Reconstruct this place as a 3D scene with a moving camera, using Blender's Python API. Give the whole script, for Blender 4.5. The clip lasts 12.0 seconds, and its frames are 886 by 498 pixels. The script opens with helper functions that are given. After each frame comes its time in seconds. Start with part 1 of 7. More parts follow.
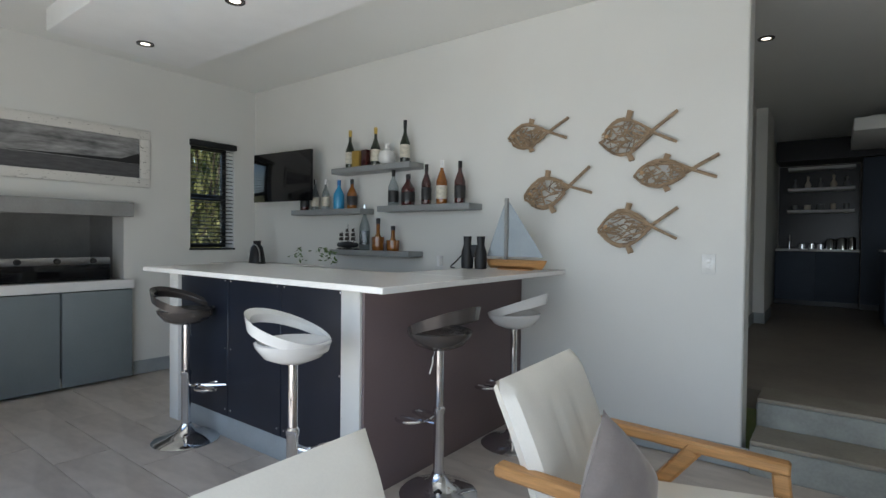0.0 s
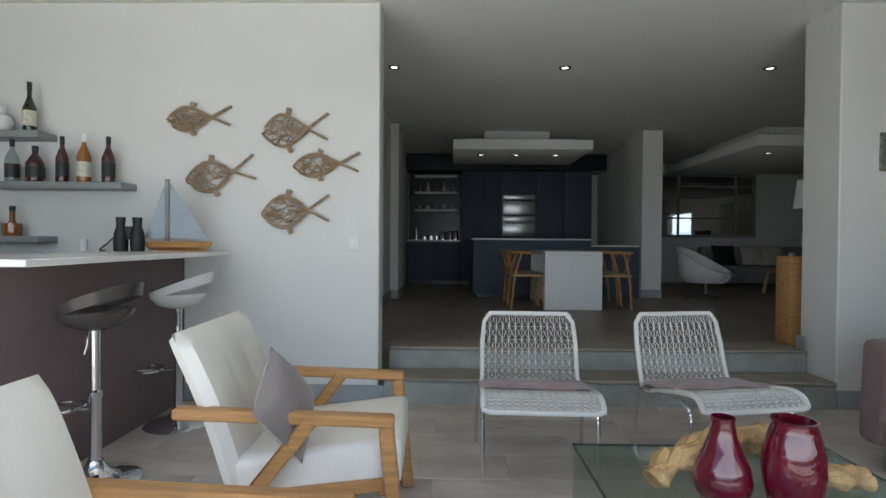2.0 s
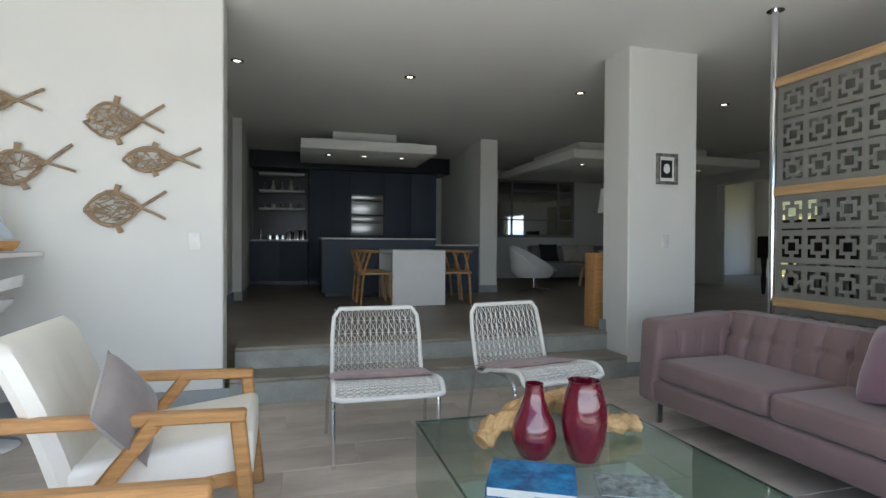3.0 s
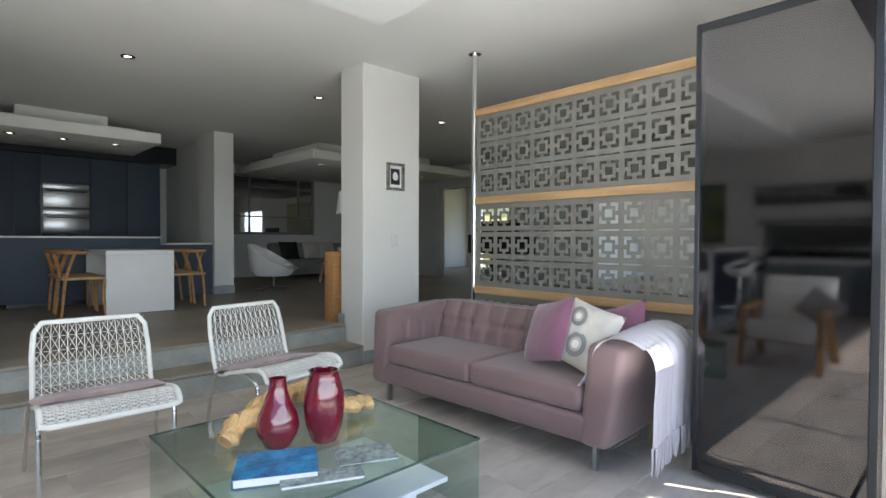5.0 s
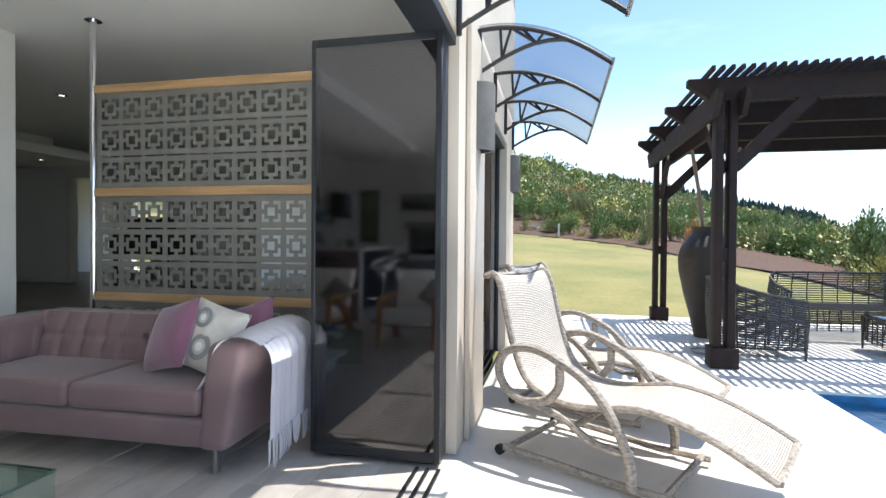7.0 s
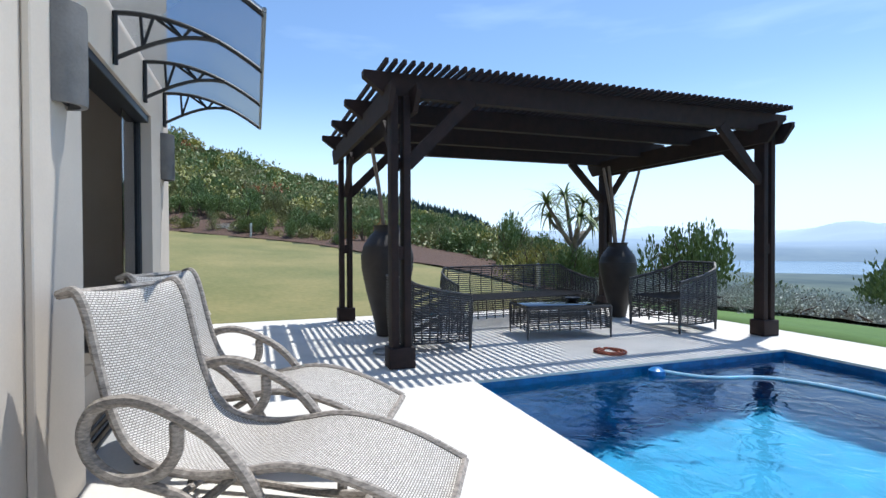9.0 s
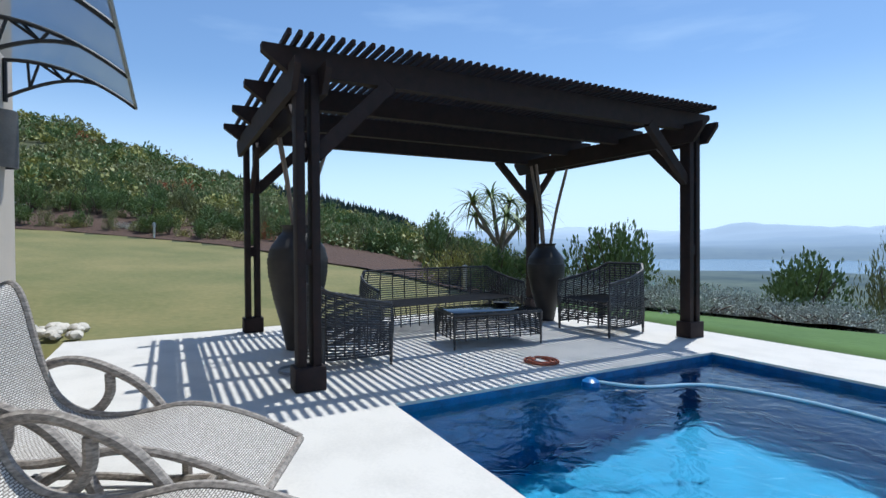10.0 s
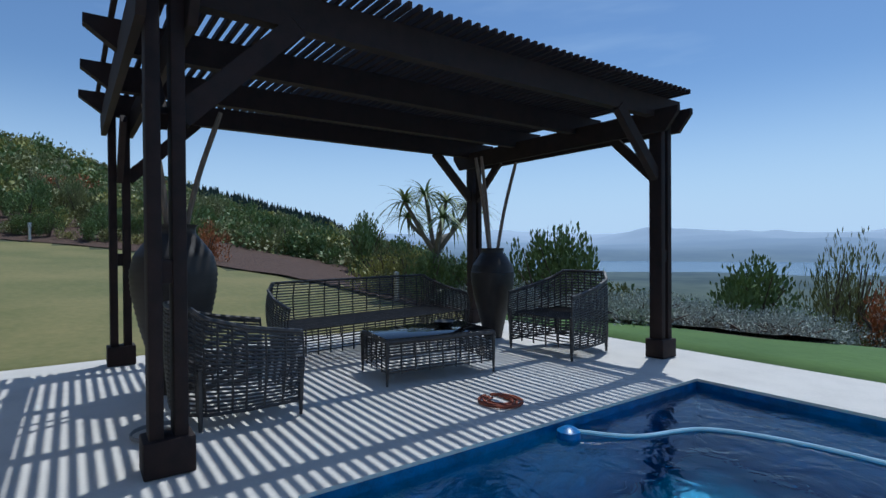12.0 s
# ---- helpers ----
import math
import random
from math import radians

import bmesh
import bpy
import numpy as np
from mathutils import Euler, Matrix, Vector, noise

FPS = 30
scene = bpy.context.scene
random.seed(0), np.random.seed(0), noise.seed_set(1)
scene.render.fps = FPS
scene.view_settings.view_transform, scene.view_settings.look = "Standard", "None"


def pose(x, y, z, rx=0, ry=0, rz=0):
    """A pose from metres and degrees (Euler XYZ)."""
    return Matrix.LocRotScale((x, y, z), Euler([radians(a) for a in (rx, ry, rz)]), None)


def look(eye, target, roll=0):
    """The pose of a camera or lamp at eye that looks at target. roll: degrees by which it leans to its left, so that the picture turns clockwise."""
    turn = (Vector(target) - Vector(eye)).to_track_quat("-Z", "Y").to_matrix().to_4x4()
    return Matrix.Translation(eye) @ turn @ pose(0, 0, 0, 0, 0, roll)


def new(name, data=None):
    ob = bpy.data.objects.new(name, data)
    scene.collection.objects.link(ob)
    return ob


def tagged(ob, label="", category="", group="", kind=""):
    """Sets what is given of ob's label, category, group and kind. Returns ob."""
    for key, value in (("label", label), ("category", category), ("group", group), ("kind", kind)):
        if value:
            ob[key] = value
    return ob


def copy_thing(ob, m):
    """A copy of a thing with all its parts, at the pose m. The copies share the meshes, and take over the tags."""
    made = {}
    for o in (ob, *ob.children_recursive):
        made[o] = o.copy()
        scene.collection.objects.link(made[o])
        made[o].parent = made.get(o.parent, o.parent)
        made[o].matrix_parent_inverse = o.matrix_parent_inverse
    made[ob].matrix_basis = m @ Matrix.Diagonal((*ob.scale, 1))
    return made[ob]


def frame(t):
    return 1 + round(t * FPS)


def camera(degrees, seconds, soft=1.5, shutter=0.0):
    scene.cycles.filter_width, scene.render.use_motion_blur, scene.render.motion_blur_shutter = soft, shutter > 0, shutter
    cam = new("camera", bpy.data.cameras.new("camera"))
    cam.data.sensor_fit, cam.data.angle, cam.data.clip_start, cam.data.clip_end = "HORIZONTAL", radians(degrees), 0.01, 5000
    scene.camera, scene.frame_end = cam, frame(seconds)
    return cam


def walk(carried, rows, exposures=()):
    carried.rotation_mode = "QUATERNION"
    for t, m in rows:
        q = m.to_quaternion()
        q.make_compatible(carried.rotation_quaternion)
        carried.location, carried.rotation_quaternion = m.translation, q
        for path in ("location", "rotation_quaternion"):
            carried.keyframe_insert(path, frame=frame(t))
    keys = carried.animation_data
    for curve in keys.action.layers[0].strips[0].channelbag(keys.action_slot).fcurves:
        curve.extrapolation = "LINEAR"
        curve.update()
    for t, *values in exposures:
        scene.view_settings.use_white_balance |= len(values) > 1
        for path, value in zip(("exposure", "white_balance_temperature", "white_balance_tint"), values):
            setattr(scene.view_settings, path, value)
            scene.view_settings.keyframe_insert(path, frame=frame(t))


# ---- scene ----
EXPOSURES = [(0.0, 0.82, 6480, 9), (2.5, 1.12, 6550, 9), (4.5, 1.82, 6700, 9), (5.5, 1.8, 6600, 9), (7.2, 1.12, 6400, 8), (8.8, 0.52, 5950, 8), (10.0, 0.08, 5750, 6), (12.0, -0.5, 5450, 6)]
cam = camera(80.9, 12.0)
# seconds, x, y, z, heading, pitch, roll
PATH = [
    (0.0, 0.3637, 0.7754, 1.3265, 36.916, -1.069, -0.660),
    (0.5, 0.4035, 0.6916, 1.2560, 26.538, -0.753, -0.592),
    (1.0, 0.3963, 0.5898, 1.2256, 16.279, -0.637, -0.539),
    (1.5, 0.4315, 0.4920, 1.2130, 8.712, -0.616, -0.475),
    (2.0, 0.4864, 0.3908, 1.2009, 0.823, -0.791, -0.444),
    (2.5, 0.4905, 0.2806, 1.1951, -7.654, -0.746, -0.383),
    (4.5, 0.3385, 0.0665, 1.2203, -37.059, -0.855, -0.279),
    (5.0, 0.3571, 0.0003, 1.2329, -43.758, -1.034, -0.195),
    (5.5, 0.3614, -0.0772, 1.2296, -51.701, -0.986, -0.306),
    (6.0, 0.3910, -0.0850, 1.2230, -61.085, -0.831, -0.650),
    (6.5, 0.4217, -0.1720, 1.2214, -69.477, -0.742, -0.527),
    (7.0, 0.4703, -0.3008, 1.2241, -77.677, -0.826, -0.434),
    (7.2, 0.4971, -0.3611, 1.2081, -81.094, -0.623, -0.201),
    (8.8, 1.1035, -0.5330, 1.2090, -106.936, -0.688, 0.183),
    (9.0, 1.1815, -0.5999, 1.2158, -109.783, -0.733, 0.253),
    (9.5, 1.4316, -0.7542, 1.2166, -115.013, -0.679, 0.381),
    (10.0, 1.6953, -0.8865, 1.2325, -117.844, -0.756, 0.387),
    (10.5, 1.9812, -1.0084, 1.2481, -120.609, -0.704, 0.380),
    (11.0, 2.2740, -1.1676, 1.2419, -123.148, -0.721, 0.385),
    (11.5, 2.5710, -1.3158, 1.2295, -124.731, -0.512, 0.406),
    (12.0, 2.8381, -1.4856, 1.2536, -125.677, -0.492, 0.383),
]
walk(cam, [(t, pose(x, y, z, 90 + pitch, roll, yaw)) for t, x, y, z, yaw, pitch, roll in PATH], EXPOSURES)
# ---- world ----
SUN = Vector((0.45, -1.0, 2.8)).normalized()
world = bpy.data.worlds.new("sky")
scene.world = world
world.use_nodes = True
wn = world.node_tree
wn.nodes.clear()
w_out = wn.nodes.new("ShaderNodeOutputWorld")
w_bg = wn.nodes.new("ShaderNodeBackground")
w_sky = wn.nodes.new("ShaderNodeTexSky")
w_sky.sky_type = "NISHITA"
w_sky.sun_disc = False
w_sky.sun_elevation = math.asin(SUN.z)
w_sky.sun_rotation = math.atan2(SUN.x, SUN.y)
w_sky.air_density, w_sky.dust_density, w_sky.ozone_density = 1.0, 0.2, 3.0
w_bg.inputs["Strength"].default_value = 0.13
w_tc = wn.nodes.new("ShaderNodeTexCoord")
w_sep = wn.nodes.new("ShaderNodeSeparateXYZ")
wn.links.new(w_tc.outputs["Generated"], w_sep.inputs[0])
w_ramp = wn.nodes.new("ShaderNodeMapRange")
w_ramp.interpolation_type = "SMOOTHSTEP"
w_ramp.inputs["From Min"].default_value, w_ramp.inputs["From Max"].default_value = 0.0, 0.30
w_ramp.inputs["To Min"].default_value, w_ramp.inputs["To Max"].default_value = 0.95, 0.0
wn.links.new(w_sep.outputs[2], w_ramp.inputs[0])
w_map = wn.nodes.new("ShaderNodeMapping")
w_map.inputs["Scale"].default_value = (1.6, 1.6, 9.0)
wn.links.new(w_tc.outputs["Generated"], w_map.inputs[0])
w_cloud = wn.nodes.new("ShaderNodeTexNoise")
w_cloud.inputs["Scale"].default_value, w_cloud.inputs["Detail"].default_value = 2.2, 7
wn.links.new(w_map.outputs[0], w_cloud.inputs["Vector"])
w_cr = wn.nodes.new("ShaderNodeMapRange")
w_cr.inputs["From Min"].default_value, w_cr.inputs["From Max"].default_value = 0.56, 0.80
w_cr.inputs["To Max"].default_value = 0.2
wn.links.new(w_cloud.outputs[0], w_cr.inputs[0])
w_add = wn.nodes.new("ShaderNodeMath")
w_add.operation = "MAXIMUM"
wn.links.new(w_ramp.outputs[0], w_add.inputs[0])
wn.links.new(w_cr.outputs[0], w_add.inputs[1])
w_mix = wn.nodes.new("ShaderNodeMix")
w_mix.data_type = "RGBA"
wn.links.new(w_add.outputs[0], w_mix.inputs[0])
wn.links.new(w_sky.outputs[0], w_mix.inputs[6])
w_mix.inputs[7].default_value = (5.6, 6.9, 8.3, 1)
wn.links.new(w_mix.outputs[2], w_bg.inputs[0])
wn.links.new(w_bg.outputs[0], w_out.inputs[0])
sun_data = bpy.data.lights.new("sun", "SUN")
sun_data.energy, sun_data.angle, sun_data.color = 3.8, radians(0.5), (1.0, 0.95, 0.88)
sun = new("sun", sun_data)
sun.matrix_world = look(SUN * 50, (0, 0, 0))


# added fill lamp in the folding doors' opening; boosts sky and patio light indoors
lamp_data = bpy.data.lights.new("door_fill", "AREA")
lamp_data.shape, lamp_data.size, lamp_data.size_y = "RECTANGLE", 6.4, 2.3
lamp_data.energy, lamp_data.color = 46, (0.93, 0.97, 1.0)
lamp = new("door_fill", lamp_data)
lamp.matrix_world = look((-0.15, 0.26, 1.2), (-0.15, 2.2, 3.9))


# ---- materials ----
def mat(name, base, rough=0.5, metal=0.0, var=0.12, scale=6.0, bump=0.15, fine=60.0, stretch=(1, 1, 1), island=0.0, obrand=0.0, dark=None, coat=0.0, sheen=0.0, bumpd=0.004):
    """A plain surface with broad and fine variation, and fine relief."""
    m = bpy.data.materials.new(name)
    m.use_nodes = True
    t = m.node_tree
    b = t.nodes["Principled BSDF"]
    b.inputs["Roughness"].default_value = rough
    b.inputs["Metallic"].default_value = metal
    b.inputs["Coat Weight"].default_value = coat
    b.inputs["Sheen Weight"].default_value = sheen
    tc = t.nodes.new("ShaderNodeTexCoord")
    mp = t.nodes.new("ShaderNodeMapping")
    mp.inputs["Scale"].default_value = stretch
    t.links.new(tc.outputs["Object"], mp.inputs[0])
    n1 = t.nodes.new("ShaderNodeTexNoise")
    n1.inputs["Scale"].default_value, n1.inputs["Detail"].default_value = scale, 5
    n2 = t.nodes.new("ShaderNodeTexNoise")
    n2.inputs["Scale"].default_value, n2.inputs["Detail"].default_value = fine, 3
    for n in (n1, n2):
        t.links.new(mp.outputs[0], n.inputs["Vector"])
    add = t.nodes.new("ShaderNodeMath")
    add.operation = "MULTIPLY_ADD"
    t.links.new(n2.outputs[0], add.inputs[0])
    add.inputs[1].default_value = 0.4
    t.links.new(n1.outputs[0], add.inputs[2])
    last = add.outputs[0]
    for out, amount, node in (("Random Per Island", island, "ShaderNodeNewGeometry"), ("Random", obrand, "ShaderNodeObjectInfo")):
        if amount:
            g = t.nodes.new(node)
            a = t.nodes.new("ShaderNodeMath")
            a.operation = "MULTIPLY_ADD"
            t.links.new(g.outputs[out], a.inputs[0])
            a.inputs[1].default_value = amount
            t.links.new(last, a.inputs[2])
            last = a.outputs[0]
    r = t.nodes.new("ShaderNodeValToRGB")
    lo = dark or [c * (1 - var * 2) for c in base]
    hi = base if dark else [min(1, c * (1 + var)) for c in base]
    r.color_ramp.elements[0].position, r.color_ramp.elements[1].position = 0.4, 1.0 + island + obrand
    r.color_ramp.elements[0].color, r.color_ramp.elements[1].color = (*lo, 1), (*hi, 1)
    t.links.new(last, r.inputs[0])
    t.links.new(r.outputs[0], b.inputs["Base Color"])
    if bump:
        bp = t.nodes.new("ShaderNodeBump")
        bp.inputs["Strength"].default_value, bp.inputs["Distance"].default_value = bump, bumpd
        t.links.new(add.outputs[0], bp.inputs["Height"])
        t.links.new(bp.outputs[0], b.inputs["Normal"])
    return m


def schlick(t, base):
    """Share of light mirrored by a smooth surface, the same from both sides."""
    lw = t.nodes.new("ShaderNodeLayerWeight")
    lw.inputs[0].default_value = 0.5
    pw = t.nodes.new("ShaderNodeMath")
    pw.operation = "POWER"
    t.links.new(lw.outputs["Facing"], pw.inputs[0])
    pw.inputs[1].default_value = 4.5
    ma = t.nodes.new("ShaderNodeMath")
    ma.operation = "MULTIPLY_ADD"
    t.links.new(pw.outputs[0], ma.inputs[0])
    ma.inputs[1].default_value = 0.96 - base
    ma.inputs[2].default_value = base
    return ma.outputs[0]


def glassy(name, tint, clear, rough=0.02, gloss=0.5):
    """Thin glass: a clear part and a mirror part, by Fresnel."""
    m = bpy.data.materials.new(name)
    m.use_nodes = True
    t = m.node_tree
    t.nodes.clear()
    o = t.nodes.new("ShaderNodeOutputMaterial")
    tr = t.nodes.new("ShaderNodeBsdfTransparent")
    tr.inputs[0].default_value = (*[c * clear for c in tint], 1)
    gl = t.nodes.new("ShaderNodeBsdfGlossy")
    gl.inputs["Roughness"].default_value = rough
    fr = schlick(t, 0.04 * (1 + gloss))
    mx = t.nodes.new("ShaderNodeMixShader")
    t.links.new(fr, mx.inputs[0])
    t.links.new(tr.outputs[0], mx.inputs[1])
    t.links.new(gl.outputs[0], mx.inputs[2])
    t.links.new(mx.outputs[0], o.inputs[0])
    return m


def glow(name, color, strength):
    m = bpy.data.materials.new(name)
    m.use_nodes = True
    b = m.node_tree.nodes["Principled BSDF"]
    b.inputs["Base Color"].default_value = (*color, 1)
    b.inputs["Emission Color"].default_value = (*color, 1)
    b.inputs["Emission Strength"].default_value = strength
    return m


M_WALL = mat("wall_paint", (0.70, 0.70, 0.67), 0.75, var=0.03, scale=1.2, fine=140, bump=0.08)
M_WALLOUT = mat("outer_plaster", (0.56, 0.49, 0.41), 0.85, var=0.05, scale=2, fine=90, bump=0.25)
M_CEIL = mat("ceiling_paint", (0.80, 0.80, 0.77), 0.8, var=0.02, scale=1, fine=90, bump=0.03)
M_WHITE = mat("white_paint", (0.80, 0.80, 0.79), 0.55, var=0.02, bump=0.04)
M_SKIRT = mat("grey_skirting", (0.33, 0.36, 0.37), 0.5, var=0.08, bump=0.1)
M_TILE = mat("timber_look_tile", (0.66, 0.59, 0.52), 0.40, var=0.3, scale=2.6, fine=14, stretch=(0.5, 1.5, 1), bump=0.12, obrand=0.10, dark=(0.36, 0.31, 0.27))
M_TILE2 = mat("dark_floor_tile", (0.24, 0.205, 0.17), 0.45, var=0.15, scale=1.6, fine=20, bump=0.1, obrand=0.2)
M_STEP = mat("step_concrete", (0.35, 0.36, 0.33), 0.6, var=0.15, scale=5, bump=0.2)
M_STEPTOP = mat("step_tread", (0.30, 0.27, 0.22), 0.5, var=0.15, scale=4, bump=0.15)
M_NAVY = mat("navy_laminate", (0.012, 0.016, 0.028), 0.3, var=0.1, bump=0.03)
M_MAUVE = mat("mauve_paint", (0.17, 0.125, 0.125), 0.6, var=0.04, scale=2, bump=0.06)
M_QUARTZ = mat("white_quartz", (0.78, 0.77, 0.74), 0.18, var=0.03, scale=25, bump=0.0)
M_CHROME = mat("chrome", (0.75, 0.76, 0.78), 0.08, 1.0, var=0.02, bump=0.0)
M_STEEL = mat("brushed_steel", (0.5, 0.5, 0.5), 0.3, 1.0, var=0.05, stretch=(1, 20, 1), bump=0.04)
M_WSHELL = mat("white_gloss_plastic", (0.72, 0.72, 0.70), 0.22, var=0.02, bump=0.0, coat=0.4)
M_GSHELL = mat("graphite_plastic", (0.085, 0.075, 0.07), 0.25, 0.3, var=0.08, bump=0.02, coat=0.3)
M_CREAM = mat("cream_leather", (0.86, 0.83, 0.75), 0.45, var=0.04, scale=4, fine=160, bump=0.12)
M_OAK = mat("oiled_oak", (0.52, 0.27, 0.10), 0.42, var=0.22, scale=5, fine=40, stretch=(0.6, 8, 8), bump=0.1)
M_PINE = mat("pale_pine", (0.55, 0.35, 0.18), 0.5, var=0.18, scale=4, fine=50, stretch=(8, 0.5, 8), bump=0.1)
M_SILK = mat("taupe_satin", (0.27, 0.235, 0.225), 0.35, var=0.1, scale=9, fine=120, bump=0.2, sheen=0.3)
M_ROPE = mat("white_cord", (0.70, 0.69, 0.65), 0.65, var=0.05, fine=200, bump=0.2)
M_PAD = mat("mauve_suede", (0.34, 0.24, 0.23), 0.85, var=0.2, scale=11, fine=120, bump=0.3, sheen=0.3)
M_GLASS = glassy("clear_glass", (0.86, 0.95, 0.91), 0.95)
M_GLASSEDGE = mat("glass_edge", (0.015, 0.06, 0.05), 0.1, var=0.05, bump=0)
M_TINT = glassy("tinted_glass", (0.30, 0.26, 0.35), 0.9, rough=0.05, gloss=1.9)
M_VASE = mat("oxblood_glaze", (0.16, 0.006, 0.022), 0.06, var=0.3, scale=5, bump=0.04, coat=0.8)
M_DRIFT = mat("driftwood", (0.60, 0.38, 0.17), 0.6, var=0.3, scale=7, fine=60, stretch=(3, 3, 0.6), bump=0.5)
M_SOFA = mat("mauve_fabric", (0.185, 0.118, 0.118), 0.7, var=0.07, scale=3, fine=300, bump=0.25, sheen=0.25)
M_PURPLE = mat("purple_velvet", (0.20, 0.075, 0.13), 0.8, var=0.12, scale=6, fine=200, bump=0.25, sheen=0.5)
M_THROW = mat("grey_lilac_throw", (0.50, 0.47, 0.50), 0.9, var=0.06, fine=260, bump=0.4, sheen=0.2)
M_ALU = mat("charcoal_frame", (0.018, 0.021, 0.026), 0.4, 0.3, var=0.06, bump=0.03)
M_SCREEN = mat("grey_laser_cut_panel", (0.26, 0.255, 0.235), 0.45, 0.35, var=0.05, bump=0.05)
M_BLACK = mat("matt_black", (0.012, 0.012, 0.013), 0.5, var=0.1, bump=0.05)
M_GLOSSBLK = mat("gloss_black", (0.006, 0.006, 0.007), 0.08, var=0.1, bump=0)
M_SLATE = mat("grey_cupboard", (0.20, 0.235, 0.25), 0.45, var=0.05, scale=3, bump=0.05)
M_MANTEL = mat("grey_screed", (0.27, 0.27, 0.265), 0.6, var=0.1, scale=5, bump=0.1)
M_SHELF = mat("grey_shelf", (0.24, 0.25, 0.25), 0.45, var=0.05, bump=0.04)
M_KIT = mat("blue_grey_cabinet", (0.058, 0.078, 0.112), 0.6, var=0.05, bump=0.03)
M_KITDARK = mat("dark_panel", (0.012, 0.013, 0.018), 0.3, var=0.05, bump=0.03)
M_PAVE = mat("pale_paving", (0.62, 0.58, 0.52), 0.8, var=0.09, scale=2.2, fine=50, bump=0.3, obrand=0.25)
M_POOL = mat("pool_plaster", (0.035, 0.27, 0.44), 0.5, var=0.15, scale=4, bump=0.1)
M_DARKWOOD = mat("dark_stained_timber", (0.021, 0.009, 0.007), 0.8, var=0.3, scale=5, fine=50, stretch=(2, 2, 2), bump=0.2)
M_RATTAN = mat("charcoal_cane", (0.062, 0.055, 0.05), 0.5, var=0.25, scale=12, fine=90, bump=0.3)
M_URN = mat("dark_ribbed_urn", (0.030, 0.024, 0.021), 0.55, var=0.25, scale=6, fine=80, bump=0.3)
M_CANE = mat("bare_pole", (0.20, 0.15, 0.115), 0.7, var=0.2, scale=6, stretch=(4, 4, 0.5), bump=0.2)
M_WEAVE = mat("grey_wicker_sling", (0.52, 0.46, 0.39), 0.65, var=0.1, fine=30, bump=0.2)
M_WICK = mat("wicker_frame", (0.36, 0.31, 0.26), 0.65, var=0.35, scale=34, fine=70, stretch=(1, 1, 3), bump=0.6)
M_SCONCE = mat("rough_grey_sconce", (0.16, 0.155, 0.15), 0.8, var=0.15, fine=80, bump=0.6)
M_POLY = glassy("frosted_sheet", (0.80, 0.83, 0.86), 0.72, rough=0.35)
M_TERRA = mat("orange_clay", (0.30, 0.075, 0.035), 0.8, var=0.2, bump=0.2)
M_LAWN = mat("lawn", (0.27, 0.225, 0.085), 0.9, var=0.3, scale=0.5, fine=9, bump=0.6, dark=(0.115, 0.13, 0.035), bumpd=0.03)
M_MULCH = mat("bark_mulch", (0.15, 0.085, 0.055), 0.95, var=0.4, scale=14, fine=40, bump=1.0, dark=(0.03, 0.017, 0.012), bumpd=0.03)
M_ROCK = mat("pale_rock", (0.55, 0.50, 0.42), 0.85, var=0.2, scale=8, bump=0.4, island=0.4)
M_LIT = glow("lamp_lit", (1.0, 0.93, 0.8), 1.6)
M_BLUE = mat("blue_plastic", (0.02, 0.16, 0.42), 0.3, bump=0)
M_HOSE = mat("pale_hose", (0.35, 0.55, 0.66), 0.4, bump=0)
M_SAIL = mat("dull_silver_sheet", (0.26, 0.29, 0.31), 0.4, 0.35, var=0.08, bump=0.05)
M_BARK = mat("pale_bark", (0.22, 0.19, 0.15), 0.85, var=0.25, scale=9, bump=0.5)


# ---- builders ----
def part(name, bm, material, parent=None, label="", smooth=True, angle=0.7):
    me = bpy.data.meshes.new(name)
    bmesh.ops.recalc_face_normals(bm, faces=bm.faces)
    if smooth:
        for f in bm.faces:
            f.smooth = True
        for e in bm.edges:
            if len(e.link_faces) == 2 and e.calc_face_angle(0) > angle:
                e.smooth = False
    bm.to_mesh(me)
    bm.free()
    me.materials.append(material)
    ob = new(name, me)
    if parent:
        ob.parent = parent
    if label:
        ob["label"] = label
    return ob


def thing(name, label, category, m=None, group=""):
    ob = tagged(new(name), label, category, group)
    if m:
        ob.matrix_world = m
    return ob


def cube(bm, x0, x1, y0, y1, z0, z1, bevel=0.0, seg=2, m=None):
    r = bmesh.ops.create_cube(bm, size=1.0)["verts"]
    for v in r:
        v.co = Vector(((x0 + x1) / 2 + v.co.x * (x1 - x0), (y0 + y1) / 2 + v.co.y * (y1 - y0), (z0 + z1) / 2 + v.co.z * (z1 - z0)))
    if m:
        for v in r:
            v.co = m @ v.co
    if bevel:
        es = list({e for v in r for e in v.link_edges})
        bmesh.ops.bevel(bm, geom=es, offset=bevel, segments=seg, affect="EDGES", profile=0.5)
    return bm


def box(*a, bevel=0.0, seg=2, m=None):
    return cube(bmesh.new(), *a, bevel=bevel, seg=seg, m=m)


